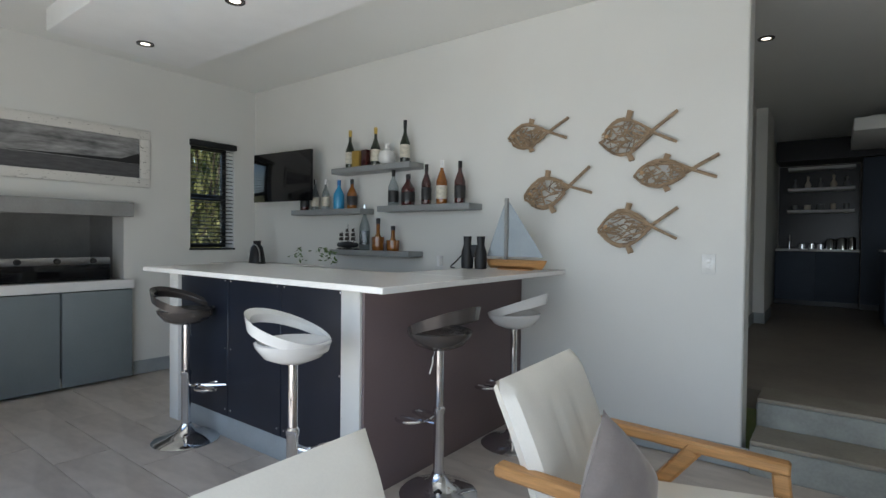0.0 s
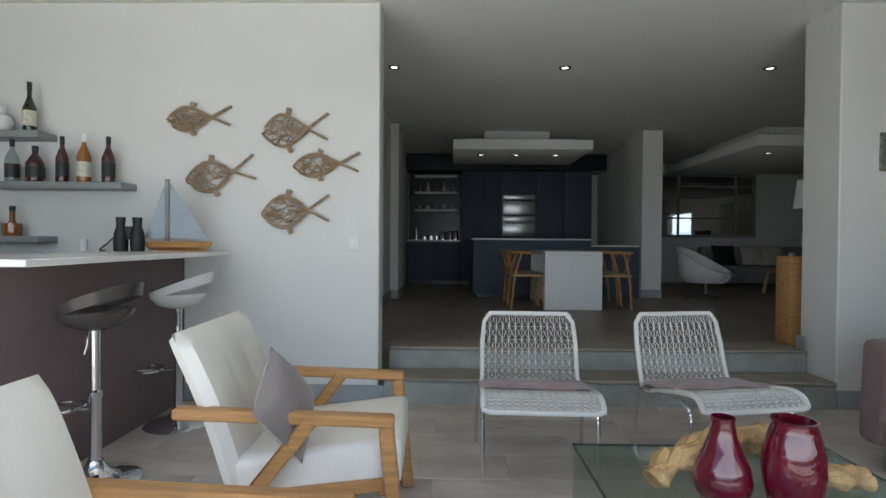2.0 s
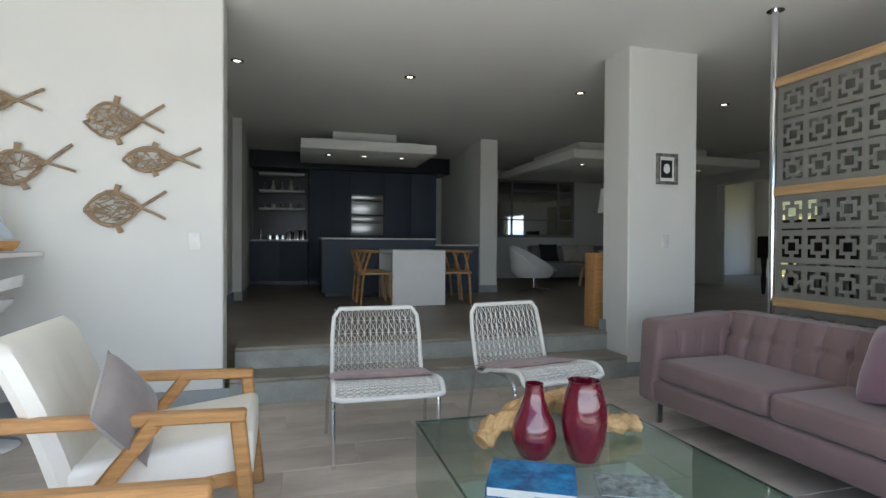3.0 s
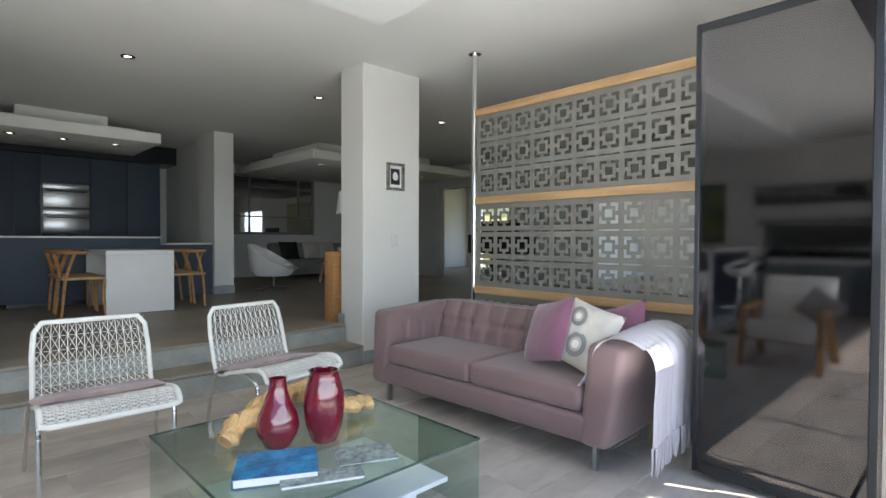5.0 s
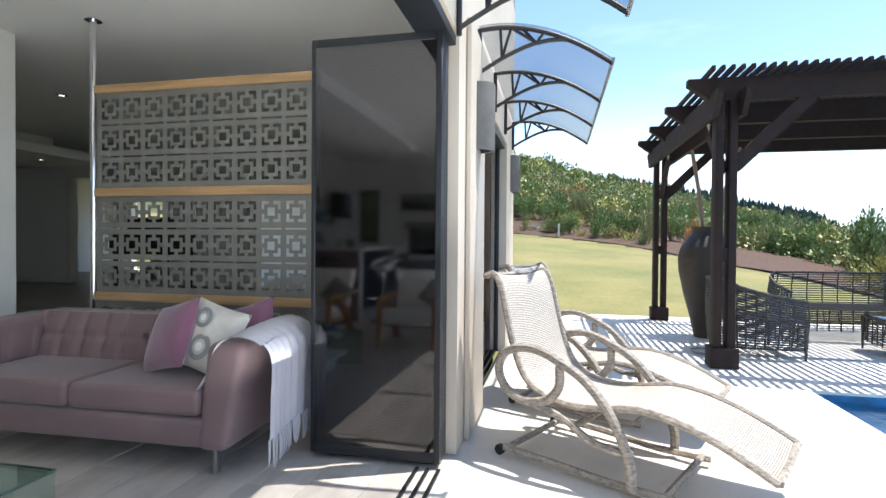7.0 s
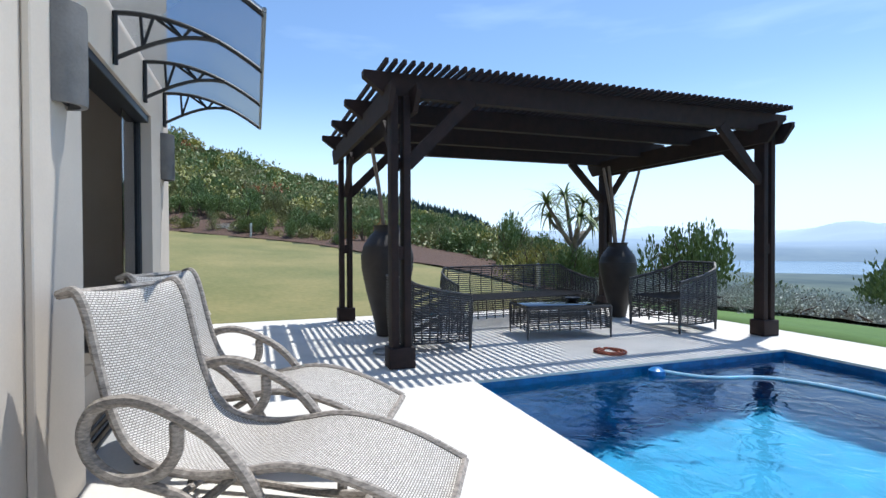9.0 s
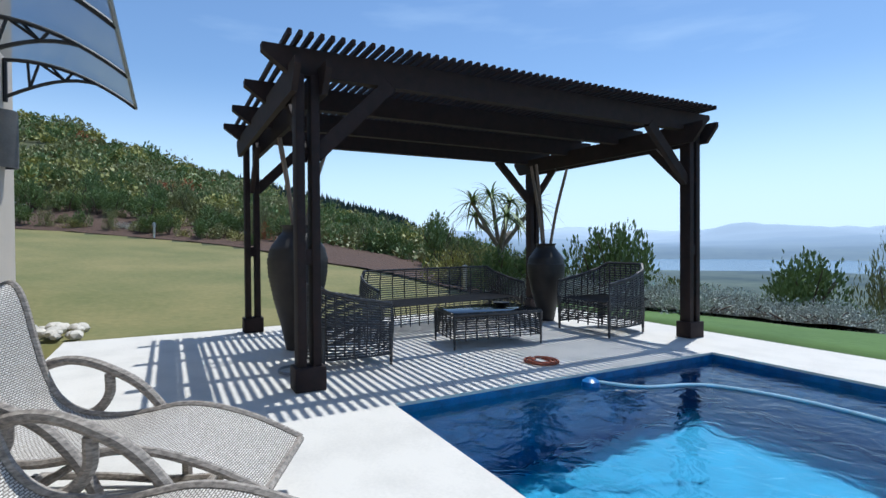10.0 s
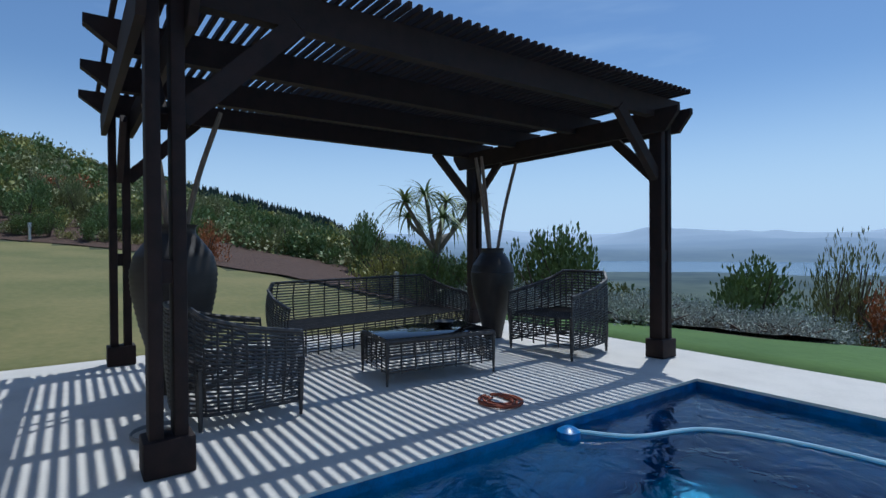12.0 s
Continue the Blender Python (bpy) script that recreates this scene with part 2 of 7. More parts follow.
def lathe(bm, prof, n=20, c=(0, 0, 0), m=None, cap=True):
    """Turns (radius, height) pairs round the z axis."""
    rings = []
    for r, z in prof:
        rings.append([bm.verts.new(Vector(c) + Vector((r * math.cos(2 * math.pi * k / n), r * math.sin(2 * math.pi * k / n), z))) for k in range(n)])
    for a, b in zip(rings, rings[1:]):
        for k in range(n):
            bm.faces.new((a[k], a[(k + 1) % n], b[(k + 1) % n], b[k]))
    if cap:
        if prof[0][0] > 1e-4:
            bm.faces.new(rings[0][::-1])
        if prof[-1][0] > 1e-4:
            bm.faces.new(rings[-1])
    if m:
        for ring in rings:
            for v in ring:
                v.co = m @ v.co
    return bm


def tube(bm, pts, r, n=8, closed=False, flat=1.0):
    """A round bar along a line of points; r may be a list."""
    pts = [Vector(p) for p in pts]
    N = len(pts)
    up = None
    rings = []
    for i, p in enumerate(pts):
        a = pts[(i - 1) % N] if closed or i > 0 else p
        b = pts[(i + 1) % N] if closed or i < N - 1 else p
        t = (b - a).normalized()
        if up is None:
            up = t.orthogonal().normalized()
        up = (up - t * up.dot(t))
        up = up.normalized() if up.length > 1e-6 else t.orthogonal().normalized()
        s = t.cross(up)
        rr = r[i] if isinstance(r, (list, tuple)) else r
        rings.append([bm.verts.new(p + up * math.cos(2 * math.pi * k / n) * rr + s * math.sin(2 * math.pi * k / n) * rr * flat) for k in range(n)])
    for i in range(N if closed else N - 1):
        a, b = rings[i], rings[(i + 1) % N]
        for k in range(n):
            bm.faces.new((a[k], a[(k + 1) % n], b[(k + 1) % n], b[k]))
    if not closed:
        bm.faces.new(rings[0][::-1])
        bm.faces.new(rings[-1])
    return bm


def smooth_line(pts, k=6):
    """Catmull-Rom through the points."""
    P = [Vector(p) for p in pts]
    P = [P[0] * 2 - P[1]] + P + [P[-1] * 2 - P[-2]]
    out = []
    for i in range(1, len(P) - 2):
        for j in range(k):
            t = j / k
            a, b, c, d = P[i - 1:i + 3]
            out.append(0.5 * ((2 * b) + (c - a) * t + (2 * a - 5 * b + 4 * c - d) * t * t + (3 * b - a - 3 * c + d) * t ** 3))
    return out + [P[-2]]


def sheet(bm, rows):
    """A grid of points joined to a surface."""
    V = [[bm.verts.new(p) for p in r] for r in rows]
    for a, b in zip(V, V[1:]):
        for k in range(len(a) - 1):
            bm.faces.new((a[k], a[k + 1], b[k + 1], b[k]))
    return bm


def struct(name, bm, material, smooth=False):
    ob = part(name, bm, material, smooth=smooth)
    ob["kind"] = "structure"
    return ob


def wall(name, x0, x1, y0, y1, z0, z1, material):
    return struct(name, box(x0, x1, y0, y1, z0, z1), material)


# ---- structure ----
CEIL = 2.97
UP = 0.34


def pierced(name, x0, x1, y0, y1, z0, z1, holes, material, axis="y"):
    """A wall with rectangular openings; holes are (a0, a1, z0, z1) along the wall."""
    bm = bmesh.new()
    lo, hi = (y0, y1) if axis == "y" else (x0, x1)
    cuts = sorted({lo, hi, *[h[0] for h in holes], *[h[1] for h in holes]})
    zs = sorted({z0, z1, *[h[2] for h in holes], *[h[3] for h in holes]})
    for a, b in zip(cuts, cuts[1:]):
        run = None
        for c, d in zip(zs, zs[1:]):
            inside = any(h[0] <= (a + b) / 2 <= h[1] and h[2] <= (c + d) / 2 <= h[3] for h in holes)
            if not inside:
                run = (run[0], d) if run else (c, d)
            if run and (inside or d == z1):
                if axis == "y":
                    cube(bm, x0, x1, a, b, run[0], run[1])
                else:
                    cube(bm, a, b, y0, y1, run[0], run[1])
                run = None
    bmesh.ops.remove_doubles(bm, verts=bm.verts, dist=1e-5)
    return struct(name, bm, material)


struct("wall_north", box(-5.2, -0.045, 4.25, 4.47, 0, CEIL, bevel=0.008, seg=1), M_WALL)
NICHE = (0.75, 2.87, 0.92, 1.62)
pierced("wall_west", -5.2, -4.95, 0.23, 4.25, 0, CEIL, [NICHE, (3.50, 3.99, 1.20, 2.31)], M_WALL, "y")
pierced("niche_lining", -5.75, -5.2, 0.6, 3.0, 0.8, 1.75, [NICHE], M_MANTEL, "y")
struct("niche_back", box(-5.80, -5.752, 0.6, 3.0, 0.8, 1.75), M_MANTEL)
struct("column_wall", box(3.33, 4.06, 4.24, 4.64, 0, CEIL, bevel=0.008, seg=1), M_WALL)
struct("kitchen_wall_west", box(-0.62, -0.42, 4.47, 11.5, 0.34, CEIL), M_WALL)
struct("kitchen_wall_pier", box(-0.42, -0.30, 8.2, 9.0, 0.34, CEIL), M_WALL)
struct("wall_return", box(-0.62, -0.42, 4.47, 4.9, 0, 0.34), M_WALL)
struct("kitchen_wall_north", box(-0.62, 4.3, 11.5, 11.7, 0.34, CEIL), M_WALL)
struct("kitchen_column", box(3.49, 3.80, 8.6, 9.3, 0.34, CEIL), M_WALL)
struct("kitchen_wall_east", box(3.60, 3.80, 9.3, 11.5, 0.34, CEIL), M_WALL)
struct("lounge_wall_north", box(4.3, 13.2, 12.0, 12.2, 0.34, CEIL), M_WALL)
struct("lounge_wall_side", box(4.1, 4.3, 11.5, 12.2, 0.34, CEIL), M_WALL)
pierced("lounge_wall_east", 9.0, 9.2, 6.2, 12.0, 0.34, CEIL, [(7.0, 9.2, 0.34, 2.45)], M_WALL, "y")
pierced("stair_hall_wall", 13.0, 13.2, 4.0, 12.0, 0.34, CEIL, [(9.0, 11.5, 0.36, 2.4)], M_WALL, "y")
struct("piano_room_wall", box(9.0, 13.0, 6.0, 6.2, 0.34, CEIL), M_WALL)
pierced("piano_room_wall_east", 9.0, 9.2, 2.41, 6.0, 0.34, CEIL, [(3.0, 5.0, 0.36, 2.3)], M_WALL, "y")
# south facade, two storeys, with the folding doors' openings
D1 = (-3.4, 3.39, 0.0, 2.40)
D2 = (4.25, 6.30, 0.0, 2.32)
pierced("wall_south", -5.2, 7.22, 0.25, 0.47, 0, 4.6, [D1, D2], M_WALLOUT, "x")
struct("wall_south_lining", box(3.41, 4.23, 0.472, 0.49, 0.0, CEIL), M_WALL)
struct("wall_south_header", box(-4.94, 7.0, 0.472, 0.49, 2.44, CEIL), M_WALL)
struct("facade_end", box(7.02, 7.22, 0.472, 2.2, 0, 4.6), M_WALLOUT)
struct("facade_pier", box(3.62, 4.24, 0.215, 0.248, 0, 2.6, bevel=0.006, seg=1), M_WALLOUT)
struct("roof", box(-5.4, 7.3, 0.1, 12.4, 4.6, 4.75), M_WALLOUT)
struct("roof_lounge", box(7.3, 13.3, 2.3, 12.4, 4.6, 4.75), M_WALLOUT)
struct("ceiling", box(-5.2, 7.02, 0.491, 12.2, CEIL, CEIL + 0.15), M_CEIL)
struct("ceiling_lounge", box(7.02, 13.2, 2.4, 12.2, CEIL, CEIL + 0.15), M_CEIL)
struct("ceiling_panel", box(-4.22, 2.68, 2.07, 3.10, 2.80, CEIL - 0.002, bevel=0.004, seg=1), M_WHITE)
# floors
struct("floor", box(-5.2, 3.95, 0.30, 4.25, -0.12, -0.006), M_TILE)
struct("floor_upper", box(-0.62, 13.2, 4.86, 12.2, 0.2, 0.333), M_TILE2)
struct("floor_upper_side", box(3.97, 7.02, 0.47, 4.86, -0.3, 0.336), M_TILE2)
struct("floor_upper_lounge", box(7.02, 13.2, 2.4, 4.86, 0.2, 0.336), M_TILE2)
struct("piano_room_wall_south", box(7.02, 9.2, 2.2, 2.4, 0, 4.6), M_WALLOUT)
struct("platform_side", box(3.95, 3.97, 0.47, 4.24, 0, 0.335), M_WALL)
struct("stair_lower", box(0.0, 3.32, 4.22, 4.90, -0.1, 0.165, bevel=0.006, seg=1), M_STEP)
struct("stair_upper", box(0.0, 3.32, 4.54, 4.90, 0.168, 0.336, bevel=0.006, seg=1), M_STEP)
for z, y in ((0.17, 4.22), (0.34, 4.54)):
    struct("tread", box(0.002, 3.318, y - 0.012, y + 0.31, z - 0.003, z + 0.022, bevel=0.006, seg=1), M_STEPTOP)
for a in ((-4.94, 0.0, 4.232, 4.248), (3.33, 4.06, 4.222, 4.238), (-4.948, -4.932, 2.95, 4.23), (0.0, 0.014, 4.23, 4.5)):
    struct("baseboard", box(*a, 0, 0.13, bevel=0.003, seg=1), M_SKIRT)
for a in ((-0.418, -0.404, 4.9, 8.2), (-0.30, -0.286, 8.19, 9.0), (3.48, 3.81, 8.585, 8.598), (-0.418, -0.302, 8.186, 8.198), (3.306, 3.318, 4.55, 4.66)):
    struct("baseboard", box(*a, 0.34, 0.47, bevel=0.003, seg=1), M_SKIRT)

# ---- ground ----
def lawn_edge(th):
    """Distance at which the beds begin, by compass angle in degrees from east."""
    return float(np.interp(th, (-90, -63, -40, -33, -27, -20, -14, -5, 9, 40), (9, 9.3, 10.6, 11.2, 12.5, 15, 17, 21, 25, 28)))


def height(x, y):
    dx, dy = x - 2.0, y + 1.0
    d = math.hypot(dx, dy)
    th = math.degrees(math.atan2(dy, dx))
    if th > 90 or th < -120:
        return -0.03 * max(0, d - 14)
    e = lawn_edge(th)
    ze = float(np.interp(th, (-60, -33, -14, -5, 9, 40), (-0.05, 0.0, 0.62, 1.15, 1.75, 2.5)))
    if d < e:
        out = max(0.0, max(x - 9.75, -7.35 - y) / 3.0)
        return ze * max(0.0, (d - 8.2) / (e - 8.2)) * min(1, out)
    el = float(np.interp(th, (-70, -48, -40, -33, -23, -14, -5, 9, 30, 80), (-9, -7.0, -4.2, -0.5, 2.1, 4.7, 7.4, 11.8, 13, 8))) - 1.2
    hz = 1.2 + 75 * math.tan(radians(el))
    if d < 75:
        t = (d - e) / (75 - e)
        z = ze + (hz - ze) * t
        return z + 0.25 * noise.noise((x * 0.12, y * 0.12, 0)) * min(1, t * 4)
    ridge = float(np.interp(th, (-70, -45, -38, -30, -23, -14, -5, 9, 30, 80), (-62, -62, -40, -10, 9.5, 19.5, 28, 38, 50, 30)))
    if d < 280:
        t = (d - 75) / 205
        z = hz + (ridge - hz) * (t * t * (3 - 2 * t))
        return z + 1.5 * noise.noise((x * 0.02, y * 0.02, 3)) * t
    if d < 1870:
        t = min(1, (d - 280) / 500)
        far = (-56 if d < 1150 else -64) if th < -25 else ridge * 0.4
        return ridge + (far - ridge) * t + 5 * noise.noise((x * 0.006, y * 0.006, 9)) * (1 - t)
    t = min(1, (d - 1870) / 1800)
    n = 0.5 + 0.5 * noise.fractal((x * 0.0011, y * 0.0011, 5), 0.8, 2.0, 5)
    return -64 + 30 * min(1, t * 8) * n + t * (50 + 105 * n)


def lines(lo, hi, marks):
    v = set(marks)
    a = lo
    while a < hi:
        v.add(round(a, 3))
        a += 1.0 if abs(a) < 34 else (3.0 if abs(a) < 90 else (14.0 if abs(a) < 340 else 90.0))
    return sorted(v)


DECK = (-9.0, 9.75, -7.35, 0.5)
gx = [x for x in lines(-3990, 3990, (DECK[0], DECK[1], -8.98, 9.73)) if x == DECK[1] or abs(x - DECK[1]) > 0.03 or x == 9.73]
gy = lines(-3990, 3990, (DECK[2], -7.33, 0.52, 12.3))
verts = []
for y in gy:
    for x in gx:
        z = height(x, y)
        under_deck = DECK[0] < x < DECK[1] and DECK[2] < y < 0.5
        under_house = -9 < x < 13.2 and 0.4 < y < 12.3 and (x < 7.4 or y > 2.4)
        if under_deck or under_house:
            z = -2.6
        else:
            z -= 0.02
        verts.append((x, y, z))
nx = len(gx)
faces = [(j * nx + i, j * nx + i + 1, (j + 1) * nx + i + 1, (j + 1) * nx + i) for j in range(len(gy) - 1) for i in range(nx - 1)]
gm = bpy.data.meshes.new("ground")
gm.from_pydata(verts, [], faces)
for p in gm.polygons:
    p.use_smooth = True
    x, y, _ = p.center
    d = math.hypot(x - 2, y + 1)
    th = math.degrees(math.atan2(y + 1, x - 2))
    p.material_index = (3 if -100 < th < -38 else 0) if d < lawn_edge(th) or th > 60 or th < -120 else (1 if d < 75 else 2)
M_SCRUB = mat("scrub_soil", (0.11, 0.12, 0.045), 0.95, var=0.35, scale=1.2, fine=9, bump=1.0, dark=(0.04, 0.045, 0.02), bumpd=0.05)


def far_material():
    """Wooded country whose colour carries painted haze, bluer with distance from the house."""
    m = mat("hazed_far_country", (0.16, 0.18, 0.10), 1.0, var=0.4, scale=0.006, fine=0.03, bump=0, dark=(0.01, 0.02, 0.012))
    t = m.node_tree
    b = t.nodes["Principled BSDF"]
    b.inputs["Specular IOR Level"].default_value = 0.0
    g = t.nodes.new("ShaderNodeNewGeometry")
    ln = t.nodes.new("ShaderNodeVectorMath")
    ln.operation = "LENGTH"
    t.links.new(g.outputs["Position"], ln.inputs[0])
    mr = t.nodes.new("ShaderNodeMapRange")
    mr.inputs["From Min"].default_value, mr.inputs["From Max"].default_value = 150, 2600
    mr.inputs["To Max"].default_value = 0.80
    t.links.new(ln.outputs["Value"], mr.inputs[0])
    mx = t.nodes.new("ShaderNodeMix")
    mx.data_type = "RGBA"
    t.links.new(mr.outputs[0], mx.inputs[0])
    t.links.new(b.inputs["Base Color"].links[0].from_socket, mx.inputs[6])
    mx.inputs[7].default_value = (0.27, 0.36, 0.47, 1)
    # second, paler step of the painted haze for the farthest hills
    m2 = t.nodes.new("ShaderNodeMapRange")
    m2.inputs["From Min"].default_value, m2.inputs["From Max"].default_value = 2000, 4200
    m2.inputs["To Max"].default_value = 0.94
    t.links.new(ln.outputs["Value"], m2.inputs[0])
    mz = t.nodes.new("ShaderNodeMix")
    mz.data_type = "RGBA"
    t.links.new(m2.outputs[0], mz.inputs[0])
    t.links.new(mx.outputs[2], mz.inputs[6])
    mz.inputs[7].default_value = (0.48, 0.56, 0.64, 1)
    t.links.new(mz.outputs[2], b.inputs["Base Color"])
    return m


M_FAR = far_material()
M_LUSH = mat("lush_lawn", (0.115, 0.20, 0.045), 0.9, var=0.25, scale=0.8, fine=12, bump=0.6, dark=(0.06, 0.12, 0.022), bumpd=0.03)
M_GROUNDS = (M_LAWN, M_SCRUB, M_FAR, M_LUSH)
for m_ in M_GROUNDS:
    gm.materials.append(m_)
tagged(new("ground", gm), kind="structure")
# the lake
M_LAKE = mat("lake_water", (0.10, 0.17, 0.25), 0.25, var=0.1, scale=0.01, fine=0.1, bump=0)
struct("water_lake", sheet(bmesh.new(), [[(200, -3900, -60), (3900, -3900, -60)], [(200, -500, -60), (3900, -500, -60)]]), M_LAKE)

# patio: a slab with the pool cut out, and its coping
PX0, PX1, PY0, PY1 = -4.0, 5.38, -6.20, -2.40


def slab_with_hole(name, x0, x1, y0, y1, hx0, hx1, hy0, hy1, z0, z1, m):
    bm = bmesh.new()
    cube(bm, x0, x1, hy1, y1, z0, z1)
    cube(bm, x0, x1, y0, hy0, z0, z1)
    cube(bm, x0, hx0, hy0, hy1, z0, z1)
    cube(bm, hx1, x1, hy0, hy1, z0, z1)
    return struct(name, bm, m)


slab_with_hole("pavement", DECK[0], DECK[1], DECK[2], 0.30, PX0, PX1, PY0, PY1, -0.03, -0.006, M_PAVE)
M_POOLTILE = mat("blue_pool_tile", (0.012, 0.12, 0.30), 0.3, var=0.3, scale=9, bump=0.1)
struct("pool_floor", box(PX0 - 0.2, PX1 + 0.2, PY0 - 0.2, PY1 + 0.2, -1.9, -1.7), M_POOL)
slab_with_hole("pool_wall", PX0 - 0.2, PX1 + 0.2, PY0 - 0.2, PY1 + 0.2, PX0, PX1, PY0, PY1, -1.7, -0.032, M_POOLTILE)


def water_material():
    m = bpy.data.materials.new("pool_water")
    m.use_nodes = True
    t = m.node_tree
    t.nodes.clear()
    o = t.nodes.new("ShaderNodeOutputMaterial")
    tr = t.nodes.new("ShaderNodeBsdfRefraction")
    tr.inputs["Color"].default_value = (0.50, 0.86, 0.97, 1)
    tr.inputs["Roughness"].default_value, tr.inputs["IOR"].default_value = 0.0, 1.33
    gl = t.nodes.new("ShaderNodeBsdfGlossy")
    gl.inputs["Roughness"].default_value = 0.02
    mx = t.nodes.new("ShaderNodeMixShader")
    tc = t.nodes.new("ShaderNodeTexCoord")
    n = t.nodes.new("ShaderNodeTexNoise")
    n.inputs["Scale"].default_value, n.inputs["Detail"].default_value, n.inputs["Distortion"].default_value = 5.0, 3, 1.0
    t.links.new(tc.outputs["Object"], n.inputs["Vector"])
    bp = t.nodes.new("ShaderNodeBump")
    bp.inputs["Strength"].default_value, bp.inputs["Distance"].default_value = 0.3, 0.04
    t.links.new(n.outputs[0], bp.inputs["Height"])
    t.links.new(bp.outputs[0], gl.inputs["Normal"])
    t.links.new(bp.outputs[0], tr.inputs["Normal"])
    fr = schlick(t, 0.03)
    for n2 in t.nodes:
        if n2.type == "LAYER_WEIGHT":
            t.links.new(bp.outputs[0], n2.inputs["Normal"])
    t.links.new(fr, mx.inputs[0])
    t.links.new(tr.outputs[0], mx.inputs[1])
    t.links.new(gl.outputs[0], mx.inputs[2])
    t.links.new(mx.outputs[0], o.inputs[0])
    return m


wt = struct("water", sheet(bmesh.new(), [[(PX0, PY0, -0.09), (PX1, PY0, -0.09)], [(PX0, PY1, -0.09), (PX1, PY1, -0.09)]]), water_material())
wt.visible_shadow = False


# ---- bar ----
def bar():
    b = thing("bar_counter", "white-topped bar counter with navy and mauve panels against the wall", "bar counter")
    part("worktop", box(-3.38, -1.15, 2.37, 3.15, 1.09, 1.12, bevel=0.003, seg=1), M_QUARTZ, b)
    part("worktop", box(-1.75, -1.15, 3.152, 4.246, 1.09, 1.12, bevel=0.003, seg=1), M_QUARTZ, b)
    part("post", box(-3.51, -3.38, 2.61, 2.80, 0, 1.088, bevel=0.003), M_WALL, b)
    part("post", box(-1.66, -1.52, 2.60, 2.80, 0, 1.088, bevel=0.003), M_WALL, b)
    part("plinth", box(-3.379, -1.661, 2.65, 2.78, 0, 0.15, bevel=0.003), M_SKIRT, b)
    x = -3.375
    for w in (0.61, 0.56, 0.542):
        p = part("panel", box(x, x + w - 0.006, 2.63, 2.67, 0.155, 1.085, bevel=0.002, seg=1), M_NAVY, b)
        for sx in (0.03, w - 0.036):
            for z in (0.20, 0.60, 1.04):
                part("bolt", lathe(bmesh.new(), [(0.007, 0), (0.006, 0.003), (0.0, 0.004)], 8, m=pose(x + sx, 2.63, z, 90)), M_CHROME, p)
        x += w
    part("side_panel", box(-1.518, -1.50, 2.612, 4.246, 0.0, 1.088, bevel=0.002), M_MAUVE, b)
    part("back_panel", box(-3.50, -1.64, 2.80, 2.83, 0.0, 1.086), M_MAUVE, b)
    return b


bar()


def stool(material, label, m):
    s = thing("bar_stool", label, "bar stool", m, "stools round the bar")
    bm = lathe(bmesh.new(), [(0.0, 0.0), (0.20, 0.0), (0.205, 0.006), (0.19, 0.018), (0.12, 0.035), (0.06, 0.06), (0.036, 0.10), (0.034, 0.11)], 32)
    part("base", bm, M_CHROME, s)
    part("column", lathe(bmesh.new(), [(0.028, 0.10), (0.028, 0.42), (0.032, 0.425), (0.032, 0.45), (0.022, 0.46), (0.022, 0.78)], 20), M_CHROME, s)
    loop = [(0, -0.03, 0.36)] + [(0.11 * math.sin(a), -0.14 - 0.09 * math.cos(a) * -1 - 0.04, 0.36) for a in np.linspace(-2.6, 2.6, 14)] + [(0, -0.03, 0.36)]
    part("footrest", tube(bmesh.new(), loop, 0.009, 8), M_CHROME, s)
    part("lever", tube(bmesh.new(), smooth_line([(0.02, 0, 0.76), (0.07, 0.02, 0.75), (0.10, 0.04, 0.70), (0.13, 0.05, 0.66)]), 0.005, 6), M_CHROME, s)
    # bowl
    bm = lathe(bmesh.new(), [(0.0, 0.755), (0.07, 0.76), (0.13, 0.785), (0.168, 0.835), (0.172, 0.852), (0.16, 0.858), (0.11, 0.84), (0.0, 0.83)], 32, cap=False)
    part("seat", bm, material, s)
    # tilted oval ring that forms the low back
    rows = []
    N = 40
    for k in range(N + 1):
        a = 2 * math.pi * k / N
        back = 0.5 - 0.5 * math.cos(a)
        z = 0.842 + 0.145 * back ** 1.05
        y = 0.170 * math.cos(a)
        o = Vector((0.182 * math.sin(a), -y + 0.05 * back, z))
        w = 0.02 + 0.055 * back
        inn = Vector((o.x * (1 - w * 2.0), o.y * (1 - w * 1.6), z - w * 0.35))
        rows.append([o + Vector((0, 0, 0.008)), inn + Vector((0, 0, 0.008)), inn - Vector((0, 0, 0.012)), o * 1.0 - Vector((o.x * 0.05, o.y * 0.05, 0.020 + w * 0.55)), o + Vector((0, 0, 0.008))])
    bm = sheet(bmesh.new(), rows)
    bmesh.ops.remove_doubles(bm, verts=bm.verts, dist=1e-5)
    part("backrest", bm, material, s)
    return s


G1 = "graphite plastic bar stool with a ring back beside the bar"
W1 = "glossy white plastic bar stool with a ring back beside the bar"
st1 = stool(M_GSHELL, G1, pose(-2.99, 2.47, 0, 0, 0, 118))
st2 = stool(M_WSHELL, W1, pose(-1.60, 2.26, 0, 0, 0, 115))
copy_thing(st1, pose(-1.26, 2.92, 0, 0, 0, -95))
copy_thing(st2, pose(-1.28, 3.74, 0, 0, 0, -85))


